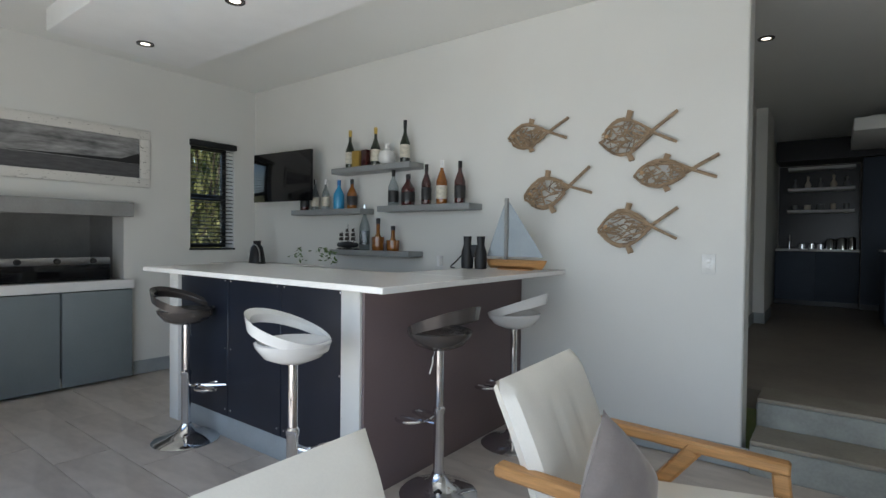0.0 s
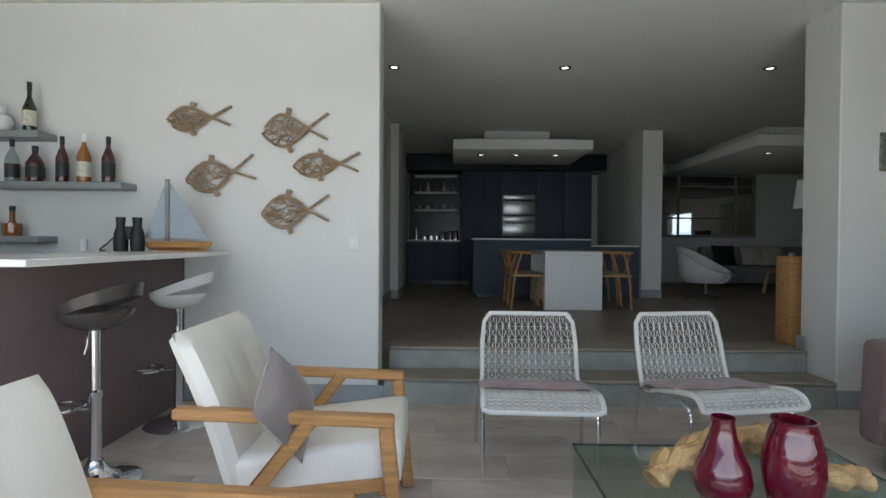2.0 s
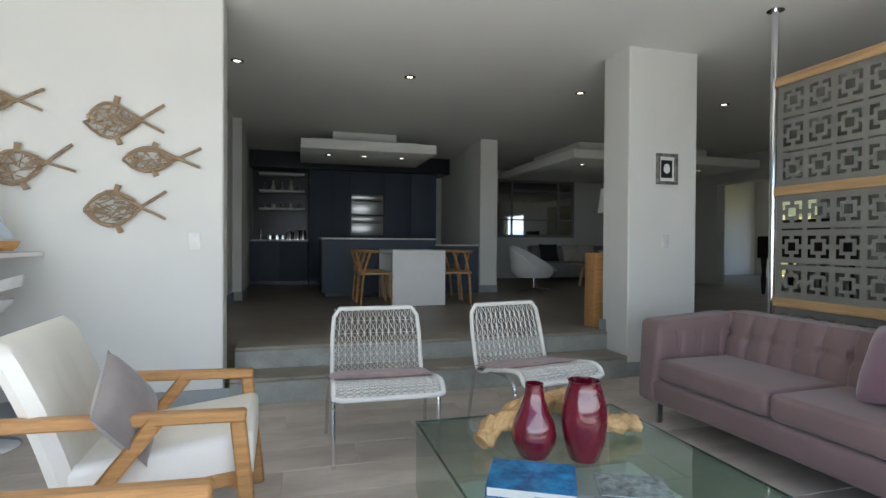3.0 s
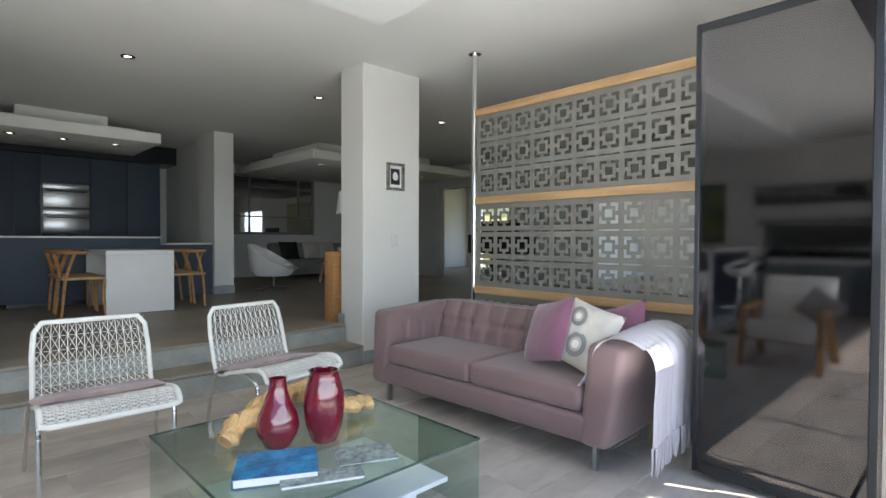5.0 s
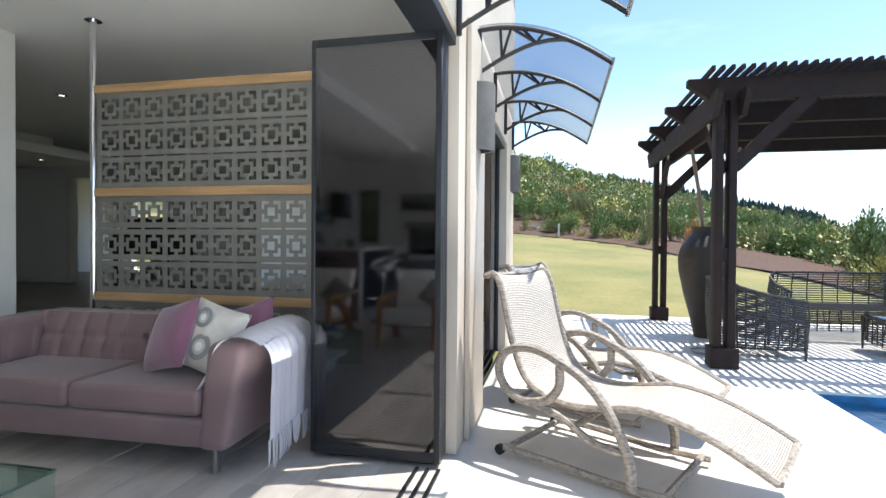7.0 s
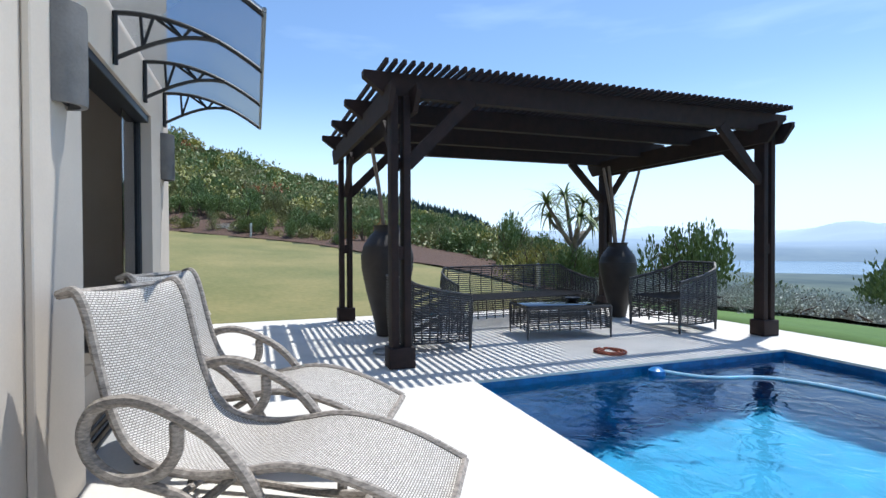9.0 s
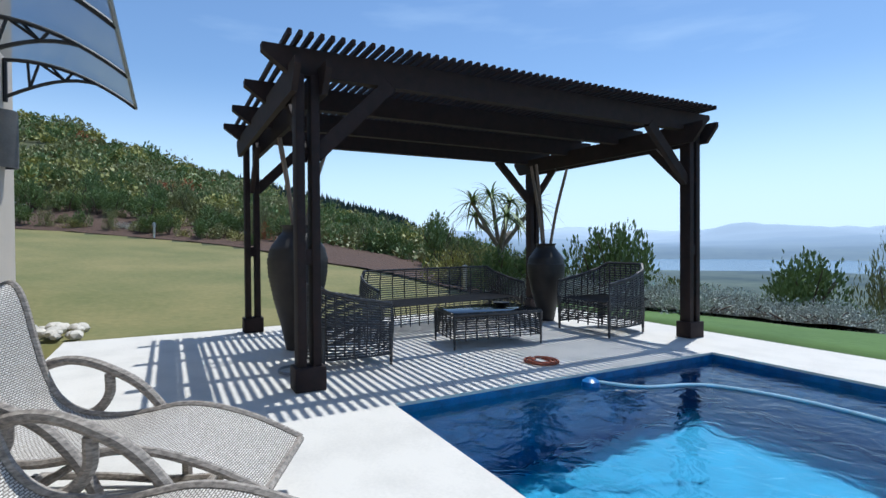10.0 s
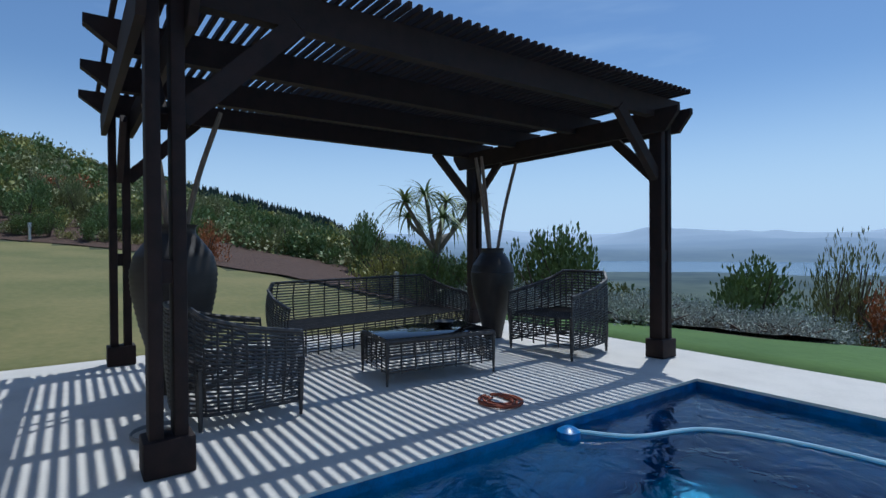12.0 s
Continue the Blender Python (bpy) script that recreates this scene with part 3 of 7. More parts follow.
# ---- seating ----
def cushion(bm, w, h, t, m=None, n=14, pinch=0.06):
    """A square cushion with pinched corners, standing in the x-z plane."""
    for side in (1, -1):
        rows = []
        for i in range(n + 1):
            u = i / n * 2 - 1
            r = []
            for j in range(n + 1):
                v = j / n * 2 - 1
                k = max(0, (1 - u * u) * (1 - v * v)) ** 0.45
                px = u * w / 2 * (1 - pinch * (1 - v * v) * abs(u))
                pz = v * h / 2 * (1 - pinch * (1 - u * u) * abs(v))
                wr = 0.006 * noise.noise((u * 3, v * 3, side)) * k
                p = Vector((px, side * (t / 2 * k + wr), pz + h / 2))
                r.append(m @ p if m else p)
            rows.append(r)
        sheet(bm, rows)
    bmesh.ops.remove_doubles(bm, verts=bm.verts, dist=1e-4)
    return bm


def beam(bm, a, b, w, h, up=(0, 0, 1), bevel=0.004):
    """A straight squared timber from a to b, w wide and h high."""
    a, b = Vector(a), Vector(b)
    d = (b - a).normalized()
    s = d.cross(Vector(up)).normalized()
    u = s.cross(d)
    m = Matrix((( *s, 0), (*d, 0), (*u, 0), (0, 0, 0, 1))).transposed()
    m.translation = (a + b) / 2
    L = (b - a).length
    return cube(bm, -w / 2, w / 2, -L / 2, L / 2, -h / 2, h / 2, bevel=bevel, seg=1, m=m)


def armchair(m):
    """Faces +x; origin under the middle."""
    c = thing("armchair", "cream leather armchair with an oak frame and slanting legs", "armchair", m, "cream armchairs")
    # seat
    bm = box(-0.26, 0.40, -0.29, 0.29, 0.23, 0.42, bevel=0.035, seg=4)
    for v in bm.verts:
        v.co.z += 0.08 * (v.co.x + 0.26) / 0.64 - 0.035
        if v.co.z > 0.36:
            v.co.z += 0.012 * math.cos(v.co.y * 5) * math.cos(v.co.x * 3)
    part("seat", bm, M_CREAM, c)
    # back with seams
    bm = bmesh.new()
    n, k = 24, 20
    for side in (1, -1):
        rows = []
        for i in range(n + 1):
            u = i / n * 2 - 1
            r = []
            for j in range(k + 1):
                v = j / k
                hw = 0.30 + 0.03 * v
                e = (1 - abs(u) ** 8) * (1 - abs(2 * v - 1) ** 10)
                tuft = 0.0
                if side == 1:
                    for us in (-0.28, 0.28):
                        if 0.45 < v < 0.85:
                            tuft += 0.014 * math.exp(-((u - us) / 0.05) ** 2) * math.sin((v - 0.45) / 0.4 * math.pi) ** 0.5
                t = side * 0.052 * max(0, e) ** 0.3 - tuft
                x = -0.21 - 0.22 * v + 0.02 * math.sin(v * 3.1) + t
                r.append((x, u * hw, 0.25 + 0.61 * v))
            rows.append(r)
        sheet(bm, rows)
    bmesh.ops.remove_doubles(bm, verts=bm.verts, dist=1e-4)
    part("backrest", bm, M_CREAM, c)
    for s in (-1, 1):
        y = s * 0.325
        part("armrest", beam(bmesh.new(), (-0.42, y, 0.575), (0.375, y, 0.545), 0.06, 0.042, bevel=0.008), M_OAK, c)
        part("leg", beam(bmesh.new(), (0.345, y, 0.53), (0.40, y, 0.0), 0.05, 0.055, up=(1, 0, 0), bevel=0.008), M_OAK, c, "front oak leg")
        part("leg", beam(bmesh.new(), (0.07, y, 0.545), (-0.36, y, 0.0), 0.05, 0.055, up=(1, 0, 0), bevel=0.008), M_OAK, c, "slanting rear oak leg")
        part("rail", beam(bmesh.new(), (-0.22, y - s * 0.03, 0.24), (0.36, y - s * 0.03, 0.30), 0.02, 0.05, bevel=0.006), M_OAK, c)
    part("crossbar", beam(bmesh.new(), (0.34, -0.30, 0.27), (0.34, 0.30, 0.27), 0.05, 0.03, bevel=0.004), M_OAK, c)
    return c


ac = armchair(pose(-0.10, 2.59, 0, 0, 0, 2))
copy_thing(ac, pose(-0.12, 1.35, 0, 0, 0, 0))
for i, (x, y) in enumerate(((-0.08, 2.47), (-0.10, 1.22))):
    mm = pose(x + 0.01, y - 0.04, 0.465, 0, 0, -98) @ pose(0, 0, 0, 24, 0, 0) @ pose(0, 0, 0, 0, 34, 0)
    t_ = thing("cushion", "taupe satin cushion with a piped edge leaning in a cream armchair", "cushion", mm, "satin cushions")
    part("cover", cushion(bmesh.new(), 0.34, 0.31, 0.13), M_SILK, t_)
    pts = [(0.17 * a * 0.95, 0, 0.155 + 0.155 * b * 0.95) for a, b in ((-1, -1), (0, -0.97), (1, -1), (0.97, 0), (1, 1), (0, 0.97), (-1, 1), (-0.97, 0))]
    part("piping", tube(bmesh.new(), pts, 0.004, 5, closed=True), M_SILK, t_)


def cord_panel(bm, f, nu, nv, r=0.003):
    """Cord lattice with crossed diagonals; f(u, v) gives the place."""
    for i in range(nu):
        for j in range(nv):
            a, b, c, d = f(i / nu, j / nv), f((i + 1) / nu, j / nv), f((i + 1) / nu, (j + 1) / nv), f(i / nu, (j + 1) / nv)
            mid = (a + b + c + d) / 4
            tube(bm, [a, c], r * 0.8, 3)
            tube(bm, [b, d], r * 0.8, 3)
            if j:
                tube(bm, [a, b], r * 0.8, 3)
            if i:
                tube(bm, [a, d], r, 3)


def easy_chair(m):
    """White cord lounge chair; faces -y; origin under the middle."""
    c = thing("lounge_chair", "white woven-cord lounge chair on chrome legs before the steps", "lounge chair", m, "white cord chairs")
    prof = smooth_line([(0, -0.35, 0.385), (0, -0.31, 0.435), (0, -0.22, 0.445), (0, 0.0, 0.40), (0, 0.16, 0.36), (0, 0.22, 0.39), (0, 0.27, 0.54), (0, 0.33, 0.77)], 6)

    def at(u, v):
        s = v * (len(prof) - 1)
        i = min(int(s), len(prof) - 2)
        p = prof[i].lerp(prof[i + 1], s - i)
        return Vector(((u - 0.5) * (0.58 - 0.03 * v) * (1 - 0.05 * max(0, v - 0.9) * 10), p.y, p.z))
    edge = [at(0, v) for v in np.linspace(0.03, 0.97, 40)]
    edge += [at(u, 1) for u in np.linspace(0.06, 0.94, 8)]
    edge += [at(1, v) for v in np.linspace(0.97, 0.03, 40)]
    edge += [at(u, 0) for u in np.linspace(0.94, 0.06, 8)]
    part("frame", tube(bmesh.new(), edge, 0.014, 8, closed=True), M_ROPE, c)
    bm = bmesh.new()
    cord_panel(bm, lambda u, v: at(u, 0.5 + 0.5 * v), 14, 11, 0.0026)
    part("backrest", bm, M_ROPE, c, "white cord lattice back")
    bm = bmesh.new()
    cord_panel(bm, lambda u, v: at(u, 0.5 * v), 14, 11, 0.0026)
    part("seat", bm, M_ROPE, c, "white cord lattice seat")
    for s in (-1, 1):
        x = s * 0.285
        part("leg", tube(bmesh.new(), smooth_line([(x, -0.26, 0), (x, -0.25, 0.25), (x, -0.23, 0.36), (x * 0.97, -0.14, 0.395)], 5), 0.011, 8), M_CHROME, c)
        part("leg", tube(bmesh.new(), smooth_line([(x * 0.97, -0.14, 0.395), (x, 0.10, 0.375), (x * 1.06, 0.20, 0.33), (x * 1.1, 0.27, 0.0)], 5), 0.011, 8), M_CHROME, c)
    return c


ec = easy_chair(pose(0.95, 3.22, 0, 0, 0, -2))
copy_thing(ec, pose(1.93, 3.28, 0, 0, 0, 10))
for x, y, a in ((0.95, 3.22, -2), (1.93, 3.28, 10)):
    bm = bmesh.new()
    for side in (1, -1):
        rows = []
        for i in range(19):
            u = i / 18 * 2 - 1
            r = []
            for j in range(17):
                v = j / 16 * 2 - 1
                k = max(0, (1 - u ** 4) * (1 - v ** 4)) ** 0.5
                z = 0.412 - 0.026 * v + side * 0.02 * k + 0.012 * noise.noise((u * 2, v * 2, x))
                r.append((u * 0.30, 0.05 + v * 0.17, z))
            rows.append(r)
        sheet(bm, rows)
    bmesh.ops.remove_doubles(bm, verts=bm.verts, dist=1e-4)
    t_ = thing("seat_pad", "creased mauve suede seat pad lying on a white cord chair", "seat pad", pose(x, y, 0, 0, 0, a), "mauve seat pads")
    part("cover", bm, M_PAD, t_)


def sofa():
    """Faces -x; origin under the middle."""
    s = thing("sofa", "mauve fabric two-seat sofa with a buttoned back and steel legs", "sofa", pose(3.12, 2.30, 0, 0, 0, 2))
    bm = box(-0.36, 0.40, -0.97, 0.97, 0.15, 0.30, bevel=0.03, seg=3)
    part("base", bm, M_SOFA, s)
    for sg in (-1, 1):
        bm = box(-0.38, 0.40, 0.85 if sg > 0 else -1.02, 1.02 if sg > 0 else -0.85, 0.145, 0.68, bevel=0.045, seg=4)
        for v in bm.verts:
            k = (v.co.z - 0.15) / 0.53
            v.co.x += 0.07 * k if v.co.x < 0 else 0
            v.co.y += sg * (0.06 * k * (1 if v.co.y * sg > 0.9 else 0.2) - 0.05)
            v.co.z += 0.04 * (v.co.x + 0.38) / 0.78 * k
        part("armrest", bm, M_SOFA, s)
        y0, y1 = (0.004, 0.80) if sg > 0 else (-0.80, -0.004)
        bm = box(-0.35, 0.22, y0, y1, 0.305, 0.44, bevel=0.035, seg=4)
        for v in bm.verts:
            if v.co.z > 0.4:
                v.co.z += 0.02 * math.cos((v.co.y - (y0 + y1) / 2) * 3.6)
        part("seat_cushion", bm, M_SOFA, s)
    for nm, half, mk in (("backrest", 0.83, lambda u, v, t: Vector((0.25 - 0.04 + 0.10 * v - t, u, 0.40 + 0.33 * v))), ):
        bm = bmesh.new()
        rows = []
        for i in range(81):
            u = (i / 80 * 2 - 1) * half
            r = []
            for j in range(25):
                v = j / 24
                fx = abs(((u / 0.16) % 1) - 0.5) * 2
                col = 0.030 * (1 - fx ** 4)
                btn = 0.035 * math.exp(-((1 - fx) ** 2 * 0 + (fx - 1) ** 2) / 0.02) * math.exp(-((v - 0.55) / 0.10) ** 2)
                row = 0.012 * math.exp(-((v - 0.55) / 0.07) ** 2)
                r.append(mk(u, v, col - btn - row + 0.02 * math.sin(v * math.pi)))
            r.append(Vector((0.42, u, 0.735)))
            r.append(Vector((0.43, u, 0.2)))
            rows.append(r)
        sheet(bm, rows)
        part(nm, bm, M_SOFA, s, "deep-buttoned mauve back")
    # buttoned inner face of the far arm
    bm = bmesh.new()
    rows = []
    for i in range(41):
        u = -0.30 + 0.52 * i / 40
        r = []
        for j in range(17):
            v = j / 16
            fx = abs(((u / 0.16) % 1) - 0.5) * 2
            r.append(Vector((u, 0.81 + 0.02 * v - 0.022 * (1 - fx ** 4) * math.sin(v * math.pi) ** 0.4 + 0.02 * math.exp(-((v - 0.55) / 0.1) ** 2) * math.exp(-((fx - 1) ** 2) / 0.02), 0.43 + 0.24 * v)))
        rows.append(r)
    sheet(bm, rows)
    part("arm_padding", bm, M_SOFA, s)
    for x, y in ((-0.28, -0.86), (-0.28, 0.86), (0.32, -0.86), (0.32, 0.86)):
        part("leg", box(x - 0.02, x + 0.02, y - 0.012, y + 0.012, 0, 0.15, bevel=0.002), M_STEEL, s)
    return s


sofa()
M_PATCH = mat("cream_print", (0.62, 0.58, 0.52), 0.85, var=0.1, scale=14, fine=150, bump=0.2)
for i, (x, y, rz, lean, w, mt, lab) in enumerate(((3.02, 1.90, 68, 24, 0.44, M_PURPLE, "purple velvet scatter cushion on the mauve sofa"), (3.06, 1.71, 78, 22, 0.42, M_PATCH, "cream scatter cushion printed with grey rings, on the mauve sofa"), (3.22, 1.50, 84, 24, 0.42, M_PURPLE, "purple velvet scatter cushion on the mauve sofa"))):
    mm = pose(x, y, 0.47, 0, 0, rz) @ pose(0, 0, 0, lean, (14, -12, 18)[i], 0)
    t_ = thing("cushion", lab, "cushion", mm, "scatter cushions on the sofa")
    part("cover", cushion(bmesh.new(), w, w * 0.96, 0.15), mt, t_)
    if i == 1:
        for cx, cz, rr in ((-0.02, 0.14, 0.075), (0.04, 0.30, 0.06)):
            for r0, r1, mm2 in ((rr, rr * 0.6, M_SHELF), (rr * 0.35, 0.0, M_WHITE)):
                bm = bmesh.new()
                rows = [[(cx + q * math.cos(a), 0.062 + 0.014 * (1 - (q / 0.1) ** 2) + 0.006, cz + q * math.sin(a)) for a in np.linspace(0, 2 * math.pi, 25)] for q in (r0, (r0 + r1) / 2, r1)]
                sheet(bm, rows)
                part("ring_print", bm, mm2, t_)


def throw():
    t = thing("throw", "pale lilac-grey fringed throw draped over the sofa arm", "throw", pose(3.16, 1.28, 0, 0, 0, 2))
    rows = []
    prof = smooth_line([(0, 0.26, 0.45), (0, 0.19, 0.56), (0, 0.14, 0.70), (0, 0.03, 0.745), (0, -0.09, 0.715), (0, -0.16, 0.62), (0, -0.155, 0.40), (0, -0.15, 0.20)], 7)
    bm = bmesh.new()
    for i in range(37):
        u = i / 36
        r = []
        for k, p in enumerate(prof):
            v = k / (len(prof) - 1)
            fold = (0.012 + 0.02 * max(0, v - 0.5)) * math.sin(u * 26 + 2 * math.sin(u * 5))
            r.append(Vector((-0.33 + 0.57 * u * (1 - 0.08 * v) + 0.03 * v, p.y - abs(fold) * 0.8, p.z + 0.03 * math.sin(u * 3) * v + 0.04 * (u - 0.5) * (1 if v < 0.6 else 0.2))))
        rows.append(r)
    sheet(bm, rows)
    part("cloth", bm, M_THROW, t)
    bm = bmesh.new()
    rnd = random.Random(4)
    for i in range(30):
        p = rows[min(36, int(i * 36 / 29))][-1]
        x = p.x + rnd.uniform(-0.01, 0.01)
        q = [(x, p.y, p.z + 0.01), (x + rnd.uniform(-0.01, 0.01), p.y - 0.005, p.z - 0.05), (x + rnd.uniform(-0.02, 0.02), p.y, p.z - 0.12 - rnd.uniform(0, 0.03))]
        tube(bm, q, [0.007, 0.006, 0.003], 5)
    tagged(part("fringe", bm, M_THROW, t), kind="stuff")


throw()


# ---- glass table and what lies on it ----
GT = (1.02, 2.09, 1.57, 2.62, 0.34)


def glass_table():
    x0, x1, y0, y1, h = GT
    y0 -= 0.0
    t = thing("coffee_table", "low glass coffee table with green-tinted edges on the timber-look floor", "coffee table")
    for nm, a in (("tabletop", (x0, x1, y0, y1, h - 0.012, h)), ("side", (x0, x0 + 0.012, y0, y1, 0.001, h - 0.013)), ("side", (x1 - 0.012, x1, y0, y1, 0.001, h - 0.013))):
        part(nm, box(*a), M_GLASS, t).visible_shadow = False
    bm = bmesh.new()
    for a in ((x0 - 0.003, x1 + 0.003, y0 - 0.003, y0 - 0.001), (x0 - 0.003, x1 + 0.003, y1 + 0.001, y1 + 0.003), (x0 - 0.003, x0 - 0.001, y0, y1), (x1 + 0.001, x1 + 0.003, y0, y1)):
        cube(bm, *a, h - 0.011, h - 0.001)
    part("edge", bm, M_GLASSEDGE, t)
    bm = box(x0 + 0.12, x1 - 0.10, y0 + 0.10, y1 - 0.3, 0.14, 0.16)
    part("shelf", bm, M_WHITE, t)
    part("shelf_foot", box(x0 + 0.2, x1 - 0.2, y0 + 0.2, y1 - 0.4, 0.0, 0.139), M_WHITE, t)


glass_table()
T0 = GT[4]
v = thing("vase", "oxblood glazed pear-shaped vase on the glass table", "vase", pose(1.39, 2.11, T0), "red vases")
part("body", lathe(bmesh.new(), [(0.0, 0.0), (0.055, 0.0), (0.062, 0.01), (0.088, 0.06), (0.092, 0.09), (0.082, 0.14), (0.058, 0.19), (0.042, 0.235), (0.036, 0.28), (0.038, 0.292), (0.033, 0.293), (0.030, 0.27), (0.0, 0.05)], 36, cap=False), M_VASE, v)
v = thing("vase", "oxblood glazed barrel-shaped vase on the glass table", "vase", pose(1.57, 2.03, T0), "red vases")
part("body", lathe(bmesh.new(), [(0.0, 0.0), (0.055, 0.0), (0.062, 0.01), (0.082, 0.08), (0.090, 0.15), (0.087, 0.21), (0.07, 0.275), (0.062, 0.30), (0.066, 0.312), (0.058, 0.313), (0.055, 0.29), (0.0, 0.05)], 36, cap=False), M_VASE, v)


def driftwood():
    t = thing("driftwood", "arched piece of pale driftwood lying on the glass table", "driftwood", pose(1.54, 2.25, T0))
    bm = bmesh.new()
    rnd = random.Random(2)
    for k in range(5):
        o = Vector((0, 0.02 * (k - 2), 0.01 * (k % 2)))
        pts = smooth_line([Vector((-0.34, -0.03, 0.035)) + o, Vector((-0.24, 0.0, 0.09)) + o, Vector((-0.1, 0.02, 0.17 - 0.01 * k)) + o, Vector((0.05, 0.02, 0.18 - 0.015 * k)) + o, Vector((0.18, -0.01, 0.09)) + o, Vector((0.29, -0.04, 0.05)) + o * 0.5, Vector((0.40, -0.02, 0.045)) + o * 0.6], 5)
        pts = [p + Vector([rnd.uniform(-0.006, 0.006)] * 3) for p in pts]
        tube(bm, pts, [0.034 + 0.014 * math.sin(i * 1.3 + k) - 0.01 * abs(i / 15 - 1) for i in range(len(pts))], 8)
    part("wood", bm, M_DRIFT, t)


driftwood()
M_BOOKBLUE = mat("blue_sea_cover", (0.03, 0.30, 0.62), 0.25, var=0.5, scale=16, fine=40, bump=0, dark=(0.01, 0.03, 0.08))
M_BOOKGREY = mat("grey_photo_cover", (0.35, 0.42, 0.42), 0.3, var=0.5, scale=30, fine=60, bump=0, dark=(0.04, 0.06, 0.06))
M_PAGES = mat("pages", (0.75, 0.73, 0.68), 0.9, var=0.05, bump=0.1)


def book(x, y, z, rz, w, d, h, cover, label, name="book"):
    b = thing(name, label, "book", pose(x, y, z, 0, 0, rz), "books on the glass table")
    part("page_block", box(-w / 2 + 0.003, w / 2 - 0.003, -d / 2 + 0.003, d / 2 - 0.003, 0.003, h - 0.003), M_PAGES, b)
    bm = box(-w / 2, w / 2, -d / 2, d / 2, h - 0.003, h)
    cube(bm, -w / 2, w / 2, -d / 2, d / 2, 0, 0.003)
    cube(bm, -w / 2 - 0.002, -w / 2, -d / 2, d / 2, 0, h)
    part("cover", bm, cover, b)


book(1.27, 1.87, T0 + 0.002, -28, 0.30, 0.24, 0.035, M_BOOKBLUE, "thick book with a blue sea cover on the glass table")
book(1.60, 1.76, T0 + 0.002, -24, 0.24, 0.17, 0.01, M_BOOKGREY, "thin grey magazine on the glass table")
book(1.36, 1.69, T0 + 0.002, -24, 0.30, 0.10, 0.015, M_BOOKGREY, "grey magazine beside the blue book on the glass table")

# ---- screen, pole, folding door ----
pole = thing("pole", "chrome pole between floor and ceiling beside the screen", "pole", pose(3.93, 3.31, 0.336))
part("tube", lathe(bmesh.new(), [(0.025, 0), (0.025, CEIL - 0.34)], 20), M_CHROME, pole)
part("flange", lathe(bmesh.new(), [(0.06, CEIL - 0.352), (0.055, CEIL - 0.345), (0.03, CEIL - 0.34)], 24), M_CHROME, pole)


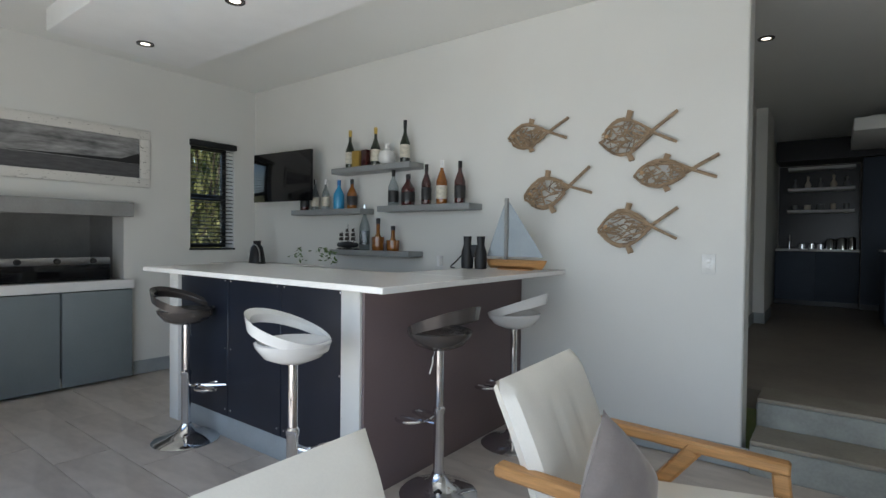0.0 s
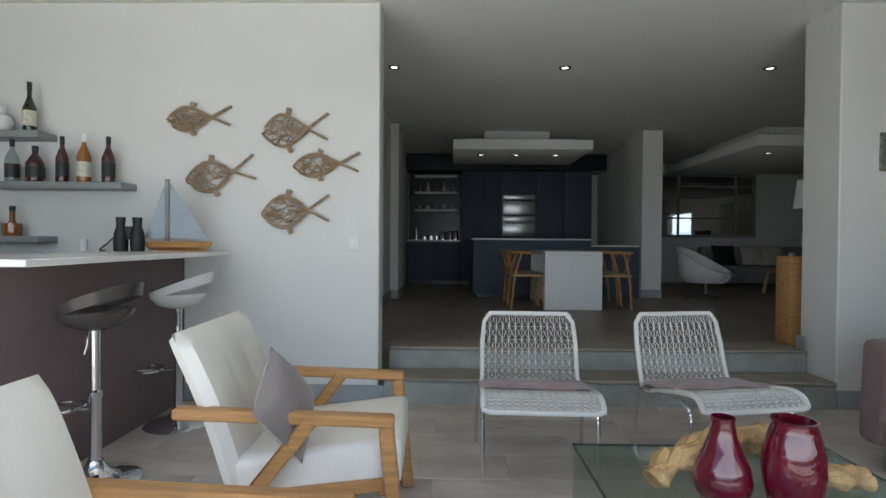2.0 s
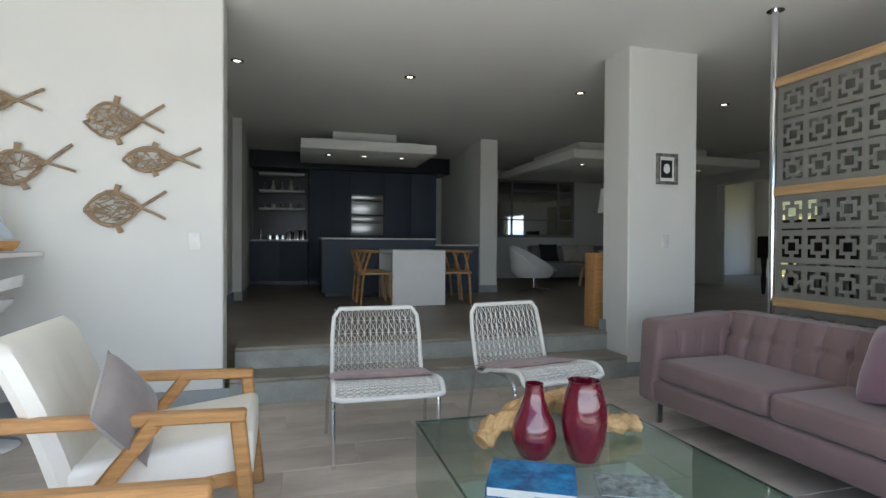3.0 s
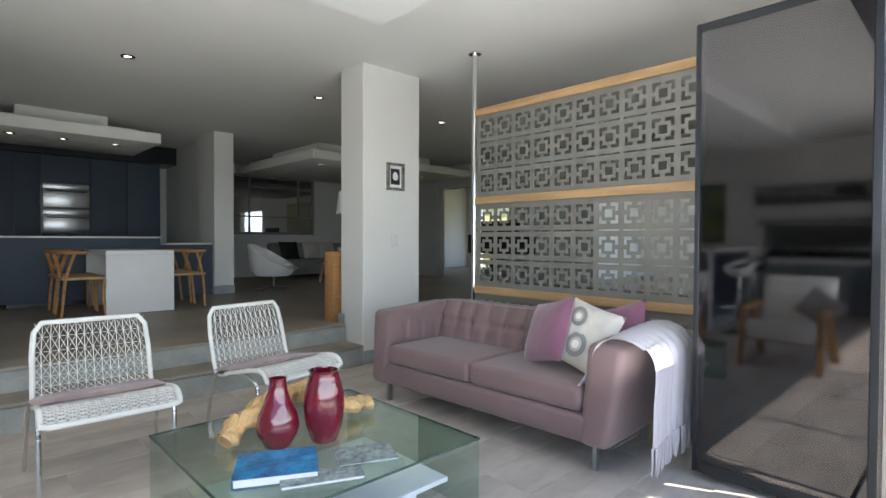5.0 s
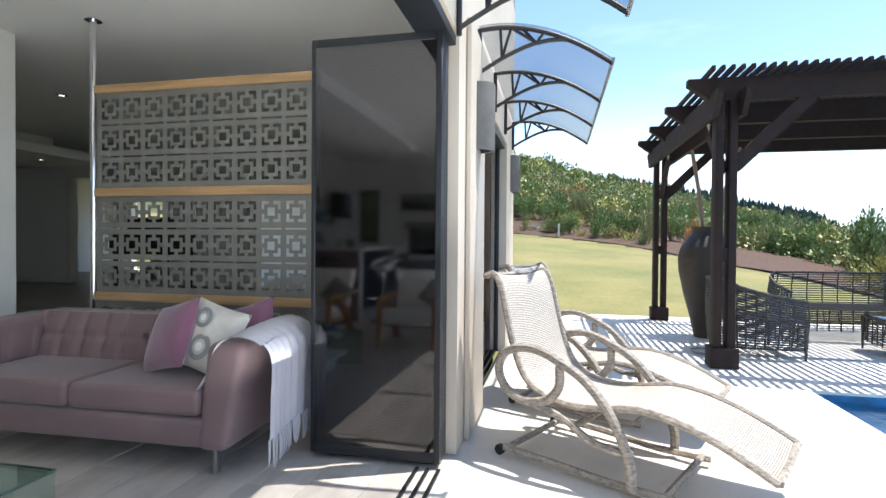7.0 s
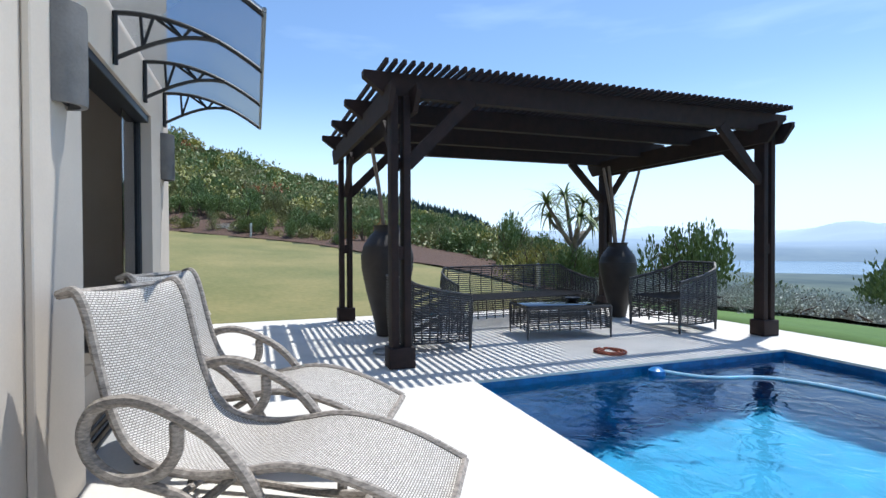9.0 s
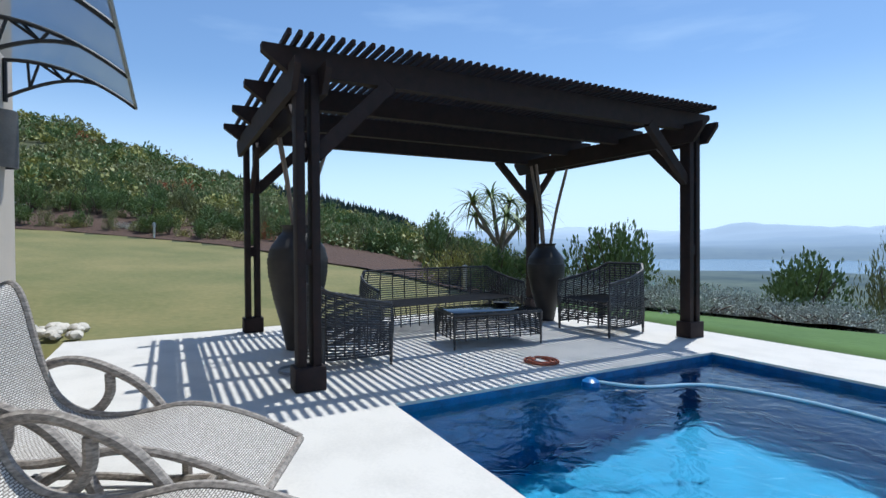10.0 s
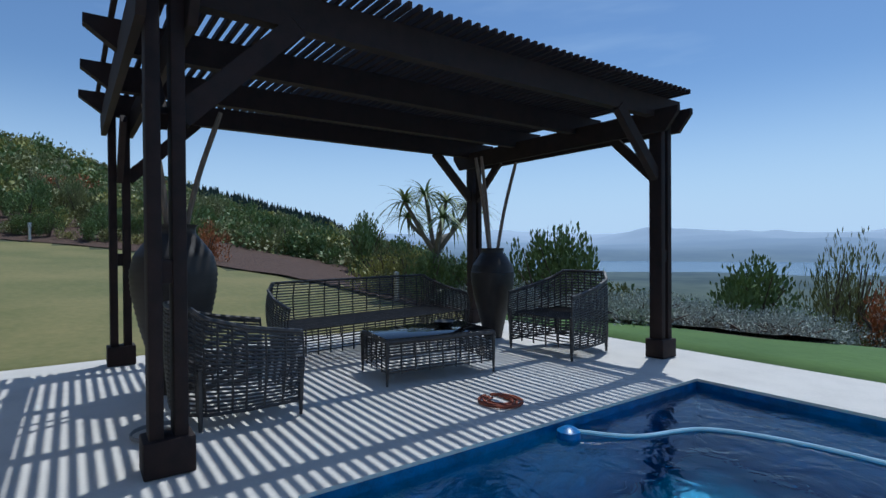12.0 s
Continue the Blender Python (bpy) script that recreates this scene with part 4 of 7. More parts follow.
def room_screen():
    s = thing("room_divider", "grey laser-cut room divider with timber rails behind the sofa", "room divider")
    X = 3.93
    Y0, Y1 = 0.84, 3.28
    for z0, z1 in ((0.74, 0.805), (1.56, 1.625), (2.37, 2.435)):
        part("rail", box(X - 0.028, X + 0.028, Y0, Y1, z0, z1, bevel=0.004), M_PINE, s)
    cell = 0.2033
    for pi, (z0, z1, rows) in enumerate(((0.34, 0.74, 1), (0.805, 1.56, 3), (1.625, 2.37, 3))):
        ch = (z1 - z0) / rows if rows > 1 else 0.26
        ncol = 12
        cuts = []
        for rI in range(rows):
            for cI in range(ncol):
                cy, cz = Y1 - 0.03 - cell * (cI + 0.5) * 0.985, z1 - ch * (rI + 0.5)
                a, b, g, w = 0.078, 0.034, 0.016, 0.024
                cuts.append((cy - b * 0.9, cy + b * 0.9, cz - b * 0.9, cz + b * 0.9))
                for sy in (-1, 1):
                    for sz in (-1, 1):
                        y_in, y_out = cy + sy * g, cy + sy * a
                        zz = cz + sz * (a - w), cz + sz * a
                        cuts.append((min(y_in, y_out), max(y_in, y_out), min(zz), max(zz)))
                        y2 = cy + sy * (a - w), cy + sy * a
                        z2 = cz + sz * g, cz + sz * (a - w)
                        cuts.append((min(y2), max(y2), min(z2), max(z2)))
                if rI:
                    cuts.append((cy - 0.085, cy + 0.085, z1 - ch * rI - 0.006, z1 - ch * rI + 0.006))
        ys = sorted({Y0 + 0.005, Y1 - 0.005, *[round(c[k], 5) for c in cuts for k in (0, 1)]})
        ys = [y for y in ys if Y0 + 0.005 <= y <= Y1 - 0.005]
        zs = sorted({z0, z1, *[round(c[k], 5) for c in cuts for k in (2, 3) if z0 < c[k] < z1]})
        hole = set()
        for c in cuts:
            ia = [i for i, y in enumerate(ys) if c[0] - 1e-4 <= y < c[1] - 1e-4]
            ja = [j for j, z in enumerate(zs) if c[2] - 1e-4 <= z < c[3] - 1e-4]
            hole.update((i, j) for i in ia for j in ja)
        bm = bmesh.new()
        th = 0.004
        grid = {}

        def vert(i, j, k):
            if (i, j, k) not in grid:
                grid[i, j, k] = bm.verts.new((X - th / 2 + th * k, ys[i], zs[j]))
            return grid[i, j, k]
        I, J = len(ys) - 1, len(zs) - 1
        solid = lambda i, j: 0 <= i < I and 0 <= j < J and (i, j) not in hole
        for i in range(I):
            for j in range(J):
                if not solid(i, j):
                    continue
                for k in (0, 1):
                    bm.faces.new([vert(i, j, k), vert(i + 1, j, k), vert(i + 1, j + 1, k), vert(i, j + 1, k)])
                for (di, dj), (p, q) in (((-1, 0), ((0, 0), (0, 1))), ((1, 0), ((1, 0), (1, 1))), ((0, -1), ((0, 0), (1, 0))), ((0, 1), ((0, 1), (1, 1)))):
                    if not solid(i + di, j + dj):
                        bm.faces.new([vert(i + p[0], j + p[1], 0), vert(i + q[0], j + q[1], 0), vert(i + q[0], j + q[1], 1), vert(i + p[0], j + p[1], 1)])
        part("panel", bm, M_SCREEN, s, smooth=False)
    part("end_post", box(X - 0.02, X + 0.02, Y0 - 0.04, Y0, 0.34, 2.43, bevel=0.003), M_ALU, s)


room_screen()


def folded_door():
    d = tagged(new("door_folding"), "tinted glass folding doors in charcoal frames, folded open", "folding door", kind="structure")
    for k in range(4):
        x = 3.17 + 0.042 * k
        y0, y1 = 0.30, 1.05 - 0.012 * (k % 2)
        z1 = 2.345
        leaf = part("door_leaf", box(x, x + 0.036, y0, y0 + 0.032, 0.03, z1, bevel=0.003, seg=1), M_ALU, d)
        for a in ((y1 - 0.024, y1, 0.03, z1), (y0 + 0.033, y1 - 0.025, z1 - 0.045, z1), (y0 + 0.033, y1 - 0.025, 0.03, 0.085)):
            part("stile", box(x, x + 0.036, *a, bevel=0.003, seg=1), M_ALU, leaf)
        pn = part("pane", box(x + 0.004, x + 0.010, y0 + 0.033, y1 - 0.025, 0.086, z1 - 0.046), M_TINT, leaf)
        pn.visible_shadow = False
    part("roller", box(3.26, 3.30, 0.62, 0.70, 2.347, 2.38, bevel=0.006), M_BLACK, d)


folded_door()
for nm, (a, b) in (("door_track", (-3.4, 3.16)), ("door_track", (4.26, 6.29))):
    for y in (0.30, 0.36, 0.42):
        struct(nm, box(a, b, y - 0.010, y + 0.010, -0.003, 0.012, bevel=0.002, seg=1), M_ALU)
for (x0, x1, z) in ((-3.4, 3.39, 2.40), (4.25, 6.30, 2.32)):
    struct("door_head", box(x0, x1, 0.27, 0.45, z - 0.06, z - 0.002, bevel=0.004, seg=1), M_ALU)
    struct("door_jamb", box(x1 - 0.03, x1 - 0.002, 0.33, 0.40, 0.0, z - 0.062, bevel=0.004, seg=1), M_ALU)
    struct("door_jamb", box(x0 + 0.002, x0 + 0.05, 0.29, 0.43, 0.0, z - 0.062, bevel=0.004, seg=1), M_ALU)
for x0, x1 in ((5.75, 6.25),):
    struct("window_pane", box(x0, x1, 0.355, 0.361, 0.04, 2.25), M_TINT).visible_shadow = False
    struct("door_stile", box(x1 + 0.002, x1 + 0.048, 0.335, 0.38, 0.015, 2.255, bevel=0.003, seg=1), M_ALU)

# ---- upper room ----
def kitchen():
    k = thing("kitchen_cabinets", "tall blue-grey kitchen cabinets with built-in ovens on the north wall", "kitchen cabinets")
    xs = (0.70, 1.15, 1.50, 2.20, 2.75, 3.30)
    for a, b in zip(xs, xs[1:]):
        if a == 1.50:
            part("door", box(a + 0.004, b - 0.004, 10.80, 10.82, 0.42, 1.32, bevel=0.002), M_KIT, k)
            part("door", box(a + 0.004, b - 0.004, 10.80, 10.82, 2.18, 2.62, bevel=0.002), M_KIT, k)
            for z0, z1 in ((1.33, 1.72), (1.76, 2.16)):
                ov = part("oven", box(a + 0.03, b - 0.03, 10.79, 10.82, z0, z1 - 0.10, bevel=0.003), M_STEEL, k, "stainless steel oven")
                part("control_strip", box(a + 0.03, b - 0.03, 10.785, 10.82, z1 - 0.095, z1, bevel=0.003), M_STEEL, ov)
                part("handle", tube(bmesh.new(), [(a + 0.08, 10.76, z1 - 0.13), (b - 0.08, 10.76, z1 - 0.13)], 0.01), M_CHROME, ov)
        else:
            part("door", box(a + 0.004, b - 0.004, 10.80, 10.82, 0.42, 2.62, bevel=0.002), M_KIT, k)
    part("carcass", box(0.70, 3.30, 10.825, 11.49, 0.34, 2.63), M_KITDARK, k)
    part("bulkhead", box(-0.40, 3.58, 10.78, 11.49, 2.64, CEIL - 0.01), M_KITDARK, k)
    n = thing("kitchen_nook", "dark kitchen nook with a low cupboard and a dark backsplash", "kitchen cabinets")
    part("splashback", box(-0.40, 0.69, 11.45, 11.49, 1.25, 2.63), M_KITDARK, n)
    for a, b in ((-0.40, 0.14), (0.145, 0.685)):
        part("door", box(a, b, 10.86, 10.88, 0.42, 1.19, bevel=0.002), M_KIT, n)
    part("body", box(-0.40, 0.685, 10.89, 11.49, 0.34, 1.20), M_KITDARK, n)
    part("worktop", box(-0.40, 0.69, 10.85, 11.445, 1.205, 1.235, bevel=0.002), M_QUARTZ, n)
    rnd = random.Random(7)
    for z in (1.83, 2.19, 2.53):
        sh = thing("shelf", "white wall shelf in the dark kitchen nook", "shelf", group="kitchen shelves")
        part("board", box(-0.26, 0.62, 11.12, 11.445, z, z + 0.045, bevel=0.003), M_WHITE, sh)
    for z, kinds in ((1.875, "cup"), (2.235, "bird")):
        for i in range(5):
            x = -0.16 + i * 0.17
            r = rnd.uniform(0.035, 0.055)
            h = rnd.uniform(0.08, 0.12) if kinds == "cup" else rnd.uniform(0.16, 0.22)
            c = thing("cup" if kinds == "cup" else "ornament", "pale stoneware piece on the kitchen shelf", "crockery" if kinds == "cup" else "ornament", pose(x, 11.25, z), "pieces on the kitchen shelves")
            prof = [(0, 0), (r * 0.7, 0), (r, h * 0.3), (r, h), (r * 0.85, h), (0, h * 0.3)] if kinds == "cup" else [(0, 0), (r * 0.8, 0), (r * 1.1, h * 0.25), (r * 0.35, h * 0.6), (r * 0.5, h * 0.9), (0.0, h)]
            part("body", lathe(bmesh.new(), prof, 14, cap=False), M_ROCK if i % 2 else M_SHELF, c)
    for i, (x, r, h) in enumerate(((-0.22, 0.015, 0.24), (-0.05, 0.05, 0.1), (0.08, 0.05, 0.11), (0.2, 0.05, 0.1), (0.33, 0.07, 0.17), (0.48, 0.08, 0.19), (0.6, 0.05, 0.2))):
        c = thing("jar" if i else "tap", "small steel and glass piece on the kitchen counter", "kitchenware", pose(x, 11.15, 1.235), "pieces on the kitchen counter")
        part("body", lathe(bmesh.new(), [(0, 0), (r, 0), (r, h * 0.8), (r * 0.6, h), (0, h)], 14, cap=False), M_CHROME, c)
    i_ = thing("kitchen_island", "blue-grey kitchen island with a thin white top and a gas hob", "kitchen island")
    part("body", box(0.84, 2.65, 8.42, 9.25, 0.40, 1.235, bevel=0.003), M_KIT, i_)
    part("plinth", box(0.90, 2.60, 8.46, 9.2, 0.34, 0.398), M_KITDARK, i_)
    part("worktop", box(0.82, 2.67, 8.40, 9.28, 1.238, 1.262, bevel=0.002), M_QUARTZ, i_)
    part("side_body", box(2.672, 3.48, 8.66, 9.2, 0.34, 1.14), M_KIT, i_)
    part("side_worktop", box(2.672, 3.48, 8.64, 9.22, 1.142, 1.165, bevel=0.002), M_QUARTZ, i_)
    for x in (1.35, 1.62, 1.9):
        part("burner", lathe(bmesh.new(), [(0.06, 0), (0.055, 0.02), (0.02, 0.03), (0, 0.03)], 14, c=(x, 8.75, 1.263)), M_BLACK, i_)


kitchen()
for (x0, x1, y0, y1), lab in (((0.52, 2.55, 8.0, 9.5), "pale bulkhead hanging over the kitchen island"), ((4.7, 8.4, 7.6, 10.6), "pale bulkhead hanging over the lounge")):
    b_ = thing("ceiling_bulkhead", lab, "ceiling bulkhead")
    part("panel", box(x0, x1, y0, y1, 2.56, 2.70, bevel=0.003), M_CEIL, b_)
    part("upper_panel", box(x0 + 0.15, x1 - 0.2, y0 + 0.35, y1 - 0.2, 2.73, 2.78), M_CEIL, b_)
    part("hanger", box(x0 + 0.5, x1 - 0.5, y0 + 0.7, y1 - 0.5, 2.702, CEIL - 0.003), M_CEIL, b_)


def dining():
    t = thing("dining_table", "white slab-ended dining table on the dark upper floor", "dining table")
    part("tabletop", box(1.70, 2.43, 7.05, 8.25, 1.04, 1.09, bevel=0.003), M_WHITE, t)
    part("end_panel", box(1.70, 2.43, 7.05, 7.10, 0.34, 1.038, bevel=0.003), M_WHITE, t)
    part("end_panel", box(1.70, 2.43, 8.20, 8.25, 0.34, 1.038, bevel=0.003), M_WHITE, t)


dining()


def wishbone(m):
    """Faces +x."""
    c = thing("dining_chair", "oak dining chair with a curved top rail beside the white table", "dining chair", m, "chairs at the dining table")
    part("seat", box(-0.22, 0.22, -0.23, 0.23, 0.42, 0.45, bevel=0.01), M_PINE, c)
    for x, y, tx, ty, h in ((0.2, 0.21, 0.2, 0.2, 0.42), (0.2, -0.21, 0.2, -0.2, 0.42), (-0.22, 0.2, -0.1, 0.25, 0.72), (-0.22, -0.2, -0.1, -0.25, 0.72)):
        part("leg", tube(bmesh.new(), smooth_line([(x, y, 0), ((x + tx) / 2 - 0.02, (y + ty) / 2, h * 0.6), (tx, ty, h)], 4), 0.016, 8), M_OAK, c)
    part("top_rail", tube(bmesh.new(), [(-0.03 - 0.24 * math.cos(a), 0.27 * math.sin(a), 0.73) for a in np.linspace(-1.8, 1.8, 16)], 0.014, 8, flat=1.5), M_OAK, c)
    part("splat", tube(bmesh.new(), smooth_line([(-0.2, 0, 0.44), (-0.22, 0, 0.58), (-0.26, 0, 0.72)], 4), 0.03, 6, flat=0.3), M_OAK, c)
    return c


wc = wishbone(pose(1.50, 7.3, UP))
for x, y, a in ((1.50, 7.85, 0), (2.62, 7.35, 180), (2.62, 7.9, 180)):
    copy_thing(wc, pose(x, y, UP, 0, 0, a))
st_ = thing("low_seat", "low dark leather seat behind the dining table", "chair", pose(2.2, 8.2, UP))


def lounge():
    # swivel tub chair
    c = thing("swivel_chair", "white tub swivel chair on a steel star base in the lounge", "swivel chair", pose(4.55, 8.7, UP, 0, 0, -40))
    bm = bmesh.new()
    rows = []
    for k in range(29):
        a = math.pi * (0.12 + 1.76 * k / 28)
        hi = 0.36 + 0.44 * (0.5 - 0.5 * math.cos((k / 28) * 2 * math.pi)) ** 0.8
        dx, dy = math.cos(a), math.sin(a)
        rows.append([Vector((dx * 0.05, dy * 0.05, 0.24)), Vector((dx * 0.3, dy * 0.3, 0.25)), Vector((dx * 0.40, dy * 0.42, 0.36)), Vector((dx * 0.44, dy * 0.46, hi)), Vector((dx * 0.39, dy * 0.41, hi + 0.01)), Vector((dx * 0.34, dy * 0.36, 0.42)), Vector((0, 0, 0.40))])
    sheet(bm, rows)
    part("shell", bm, M_WHITE, c)
    part("seat", lathe(bmesh.new(), [(0, 0.26), (0.3, 0.27), (0.35, 0.36), (0.33, 0.43), (0, 0.45)], 24, cap=False), M_WHITE, c)
    part("stem", lathe(bmesh.new(), [(0.03, 0.04), (0.03, 0.25)], 12), M_CHROME, c)
    for a in range(4):
        r = math.radians(a * 90 + 45)
        part("foot", tube(bmesh.new(), [(0, 0, 0.06), (0.33 * math.cos(r), 0.33 * math.sin(r), 0.015)], 0.014), M_CHROME, c)
    # wall mirror
    mr = thing("mirror", "large wall mirror with a grid of slim grey frames", "mirror")
    part("glass", box(5.15, 7.15, 11.965, 11.98, 1.40, 2.68), mat("mirror_glass", (0.62, 0.62, 0.62), 0.03, 1.0, var=0.01, bump=0), mr)
    for a in ((5.10, 7.20, 1.34, 1.40), (5.10, 7.20, 2.68, 2.74), (5.10, 5.15, 1.402, 2.678), (7.15, 7.20, 1.402, 2.678), (5.50, 5.53, 1.402, 2.678), (6.75, 6.78, 1.402, 2.678), (5.151, 5.499, 1.75, 1.78), (5.531, 6.749, 1.75, 1.78), (6.781, 7.149, 1.75, 1.78), (5.531, 7.149, 2.45, 2.48)):
        part("frame", box(a[0], a[1], 11.93, 11.963, a[2], a[3]), M_MANTEL, mr)
    # sofa, cushions, tables, lamps
    s = thing("lounge_sofa", "dark brown lounge sofa below the mirror", "sofa")
    part("seat", box(5.9, 8.3, 11.0, 11.9, 0.40, 0.76, bevel=0.05, seg=3), M_MANTEL, s)
    part("backrest", box(5.9, 8.3, 11.6, 11.92, 0.76, 1.14, bevel=0.06, seg=3), M_MANTEL, s)
    for i, (x, mt) in enumerate(((6.3, M_BLACK), (6.9, M_PATCH), (7.3, M_PATCH))):
        q = thing("cushion", "scatter cushion on the lounge sofa", "cushion", pose(x, 11.45, 0.76, -20), "lounge cushions")
        part("cover", cushion(bmesh.new(), 0.48, 0.44, 0.14, n=8), mt, q)
    t = thing("low_table", "low timber coffee table with splayed legs in the lounge", "coffee table", pose(6.5, 9.4, UP))
    part("tabletop", box(-0.55, 0.55, -0.3, 0.3, 0.38, 0.42, bevel=0.006), M_OAK, t)
    for x in (-0.42, 0.42):
        for y in (-0.2, 0.2):
            part("leg", beam(bmesh.new(), (x, y, 0.38), (x * 1.15, y * 1.2, 0), 0.05, 0.05), M_OAK, t)
    for x, h in ((6.35, 0.30), (6.5, 0.20)):
        q = thing("jug", "white jug on the low lounge table", "jug", pose(x, 9.4, UP + 0.42))
        part("body", lathe(bmesh.new(), [(0, 0), (0.06, 0), (0.09, h * 0.35), (0.04, h * 0.75), (0.05, h), (0.04, h), (0, h * 0.5)], 18, cap=False), M_WHITE, q)
    for x, y, z, nm in ((7.5, 10.6, UP + 0.55, "table lamp"),):
        st = thing("side_table", "small dark side table in the lounge", "side table", pose(x, y, UP))
        part("tabletop", box(-0.25, 0.25, -0.25, 0.25, 0.51, 0.545, bevel=0.004), M_DARKWOOD, st)
        for dx in (-0.2, 0.2):
            for dy in (-0.2, 0.2):
                part("leg", box(dx - 0.02, dx + 0.02, dy - 0.02, dy + 0.02, 0, 0.508), M_DARKWOOD, st)
        q = thing("table_lamp", "table lamp with a cream drum shade in the lounge", "table lamp", pose(x, y, UP + 0.546))
        part("base", lathe(bmesh.new(), [(0.08, 0), (0.09, 0.1), (0.02, 0.22), (0.015, 0.3)], 18), M_SHELF, q)
        part("shade", lathe(bmesh.new(), [(0.19, 0.30), (0.17, 0.55)], 24, cap=False), M_CREAM, q)
    q = thing("cabinet", "tall oak cabinet standing by the column", "cabinet")
    part("body", box(3.345, 4.1, 4.80, 4.99, 0.34, 1.10, bevel=0.004), M_OAK, q)
    f = thing("floor_lamp", "floor lamp with a white shade beside the column", "floor lamp", pose(3.90, 5.32, UP))
    part("base", lathe(bmesh.new(), [(0.12, 0), (0.12, 0.02), (0.012, 0.03), (0.012, 1.25)], 16), M_CHROME, f)
    part("shade", lathe(bmesh.new(), [(0.17, 1.20), (0.14, 1.47)], 24, cap=False), M_WHITE, f)
    # piano and stool
    p = thing("piano", "dark brown upright piano with turned legs in the side room", "piano", pose(8.3, 6.55, UP, 0, 0, 0))
    part("body", box(-0.1, 0.62, -0.3, 0.9, 0.62, 1.0, bevel=0.02), M_DARKWOOD, p)
    part("music_desk", box(0.2, 0.24, -0.2, 0.8, 1.0, 1.28, bevel=0.01), M_DARKWOOD, p)
    for x, y in ((-0.05, -0.25), (-0.05, 0.8), (0.55, -0.25), (0.55, 0.8)):
        part("leg", lathe(bmesh.new(), [(0.025, 0), (0.03, 0.05), (0.045, 0.25), (0.03, 0.4), (0.05, 0.62)], 10, c=(x, y, 0)), M_DARKWOOD, p)
    # staircase beyond the doorway
    s = thing("staircase", "pale staircase in the hall beyond the doorway", "staircase")
    for i in range(9):
        part("step", box(9.9 + i * 0.28, 10.2 + i * 0.28, 7.4, 8.6, UP + 0.18 * i, UP + 0.18 * (i + 1) - 0.002), M_STEP, s)


lounge()
bpy.data.objects.remove(st_)


# ---- things on the north wall ----
def shelf(x0, x1, z):
    s = thing("shelf", "grey floating shelf holding bottles on the bar wall", "shelf", pose(x0, 4.249, z), "bar shelves")
    part("board", box(0, x1 - x0, -0.19, 0, -0.05, 0, bevel=0.003), M_SHELF, s)


for a in ((-3.43, -2.46, 1.975), (-4.03, -3.05, 1.60), (-2.83, -1.86, 1.61), (-3.45, -2.46, 1.22)):
    shelf(*a)

M_BG = mat("dark_green_bottle", (0.012, 0.02, 0.010), 0.06, var=0.1, bump=0, coat=0.5)
M_BCL = glassy("clear_bottle", (0.85, 0.9, 0.92), 0.8)
M_BAM = mat("amber_spirit", (0.26, 0.09, 0.015), 0.08, var=0.1, bump=0, coat=0.5)
M_BBL = mat("blue_bottle", (0.04, 0.30, 0.55), 0.1, var=0.1, bump=0, coat=0.5)
M_BRD = mat("dark_red_bottle", (0.05, 0.008, 0.008), 0.08, var=0.1, bump=0, coat=0.5)
M_GOLD = mat("gold_foil", (0.55, 0.38, 0.10), 0.3, 0.8, var=0.1, bump=0.1)
M_LABEL = mat("cream_label", (0.62, 0.58, 0.48), 0.6, var=0.15, scale=60, bump=0)
M_LABELD = mat("black_label", (0.02, 0.02, 0.02), 0.5, var=0.2, scale=60, bump=0)


def bottle(x, z, h, r, glass, cap, label_mat, kind, shoulder=0.62, square=False):
    b = thing("bottle", kind, "bottle", pose(x, 4.15, z), "bottles on the bar shelves")
    n = 4 if square else 18
    prof = [(0.0, 0.0), (r * 0.95, 0.0), (r, 0.006), (r, h * shoulder * 0.85), (r * 0.75, h * shoulder), (r * 0.33, h * (shoulder + 0.15)), (r * 0.30, h * 0.9), (0, h * 0.9)]
    part("glass", lathe(bmesh.new(), prof, n, m=pose(0, 0, 0, 0, 0, 45), cap=False), glass, b)
    part("cap", lathe(bmesh.new(), [(r * 0.36, h * 0.82), (r * 0.37, h * 0.99), (0, h)], 12, cap=False), cap, b)
    rr = r * (1.02 if not square else 0.72)
    part("paper_label", lathe(bmesh.new(), [(rr, h * 0.12), (rr, h * 0.42)], n, m=pose(0, 0, 0, 0, 0, 45), cap=False) if not square else box(-rr, rr, -rr - 0.001, rr, h * 0.12, h * 0.42), label_mat, b)


S1, S2, S3, S4 = 1.975, 1.60, 1.61, 1.22
for x, h, r in ((-3.27, 0.36, 0.042), (-2.94, 0.35, 0.044), (-2.59, 0.37, 0.044)):
    bottle(x, S1, h, r, M_BG, M_GOLD if x < -2.6 else M_BLACK, M_LABEL, "dark green champagne bottle with a foil neck on a grey shelf", 0.55)
for x, w, mt in ((-3.16, 0.09, M_GOLD), (-3.05, 0.07, M_BRD)):
    b_ = thing("tin", "small gift tin standing on the grey shelf", "tin", pose(x, 4.15, S1), "tins")
    part("body", box(-w / 2, w / 2, -0.04, 0.04, 0, 0.155, bevel=0.003), mt, b_)
d_ = thing("decanter", "round white porcelain flask on the top grey shelf", "flask", pose(-2.80, 4.15, S1))
part("body", lathe(bmesh.new(), [(0.0, 0), (0.04, 0), (0.07, 0.03), (0.078, 0.07), (0.065, 0.115), (0.025, 0.14), (0.022, 0.18), (0.03, 0.19), (0, 0.19)], 24, cap=False), M_WSHELL, d_)
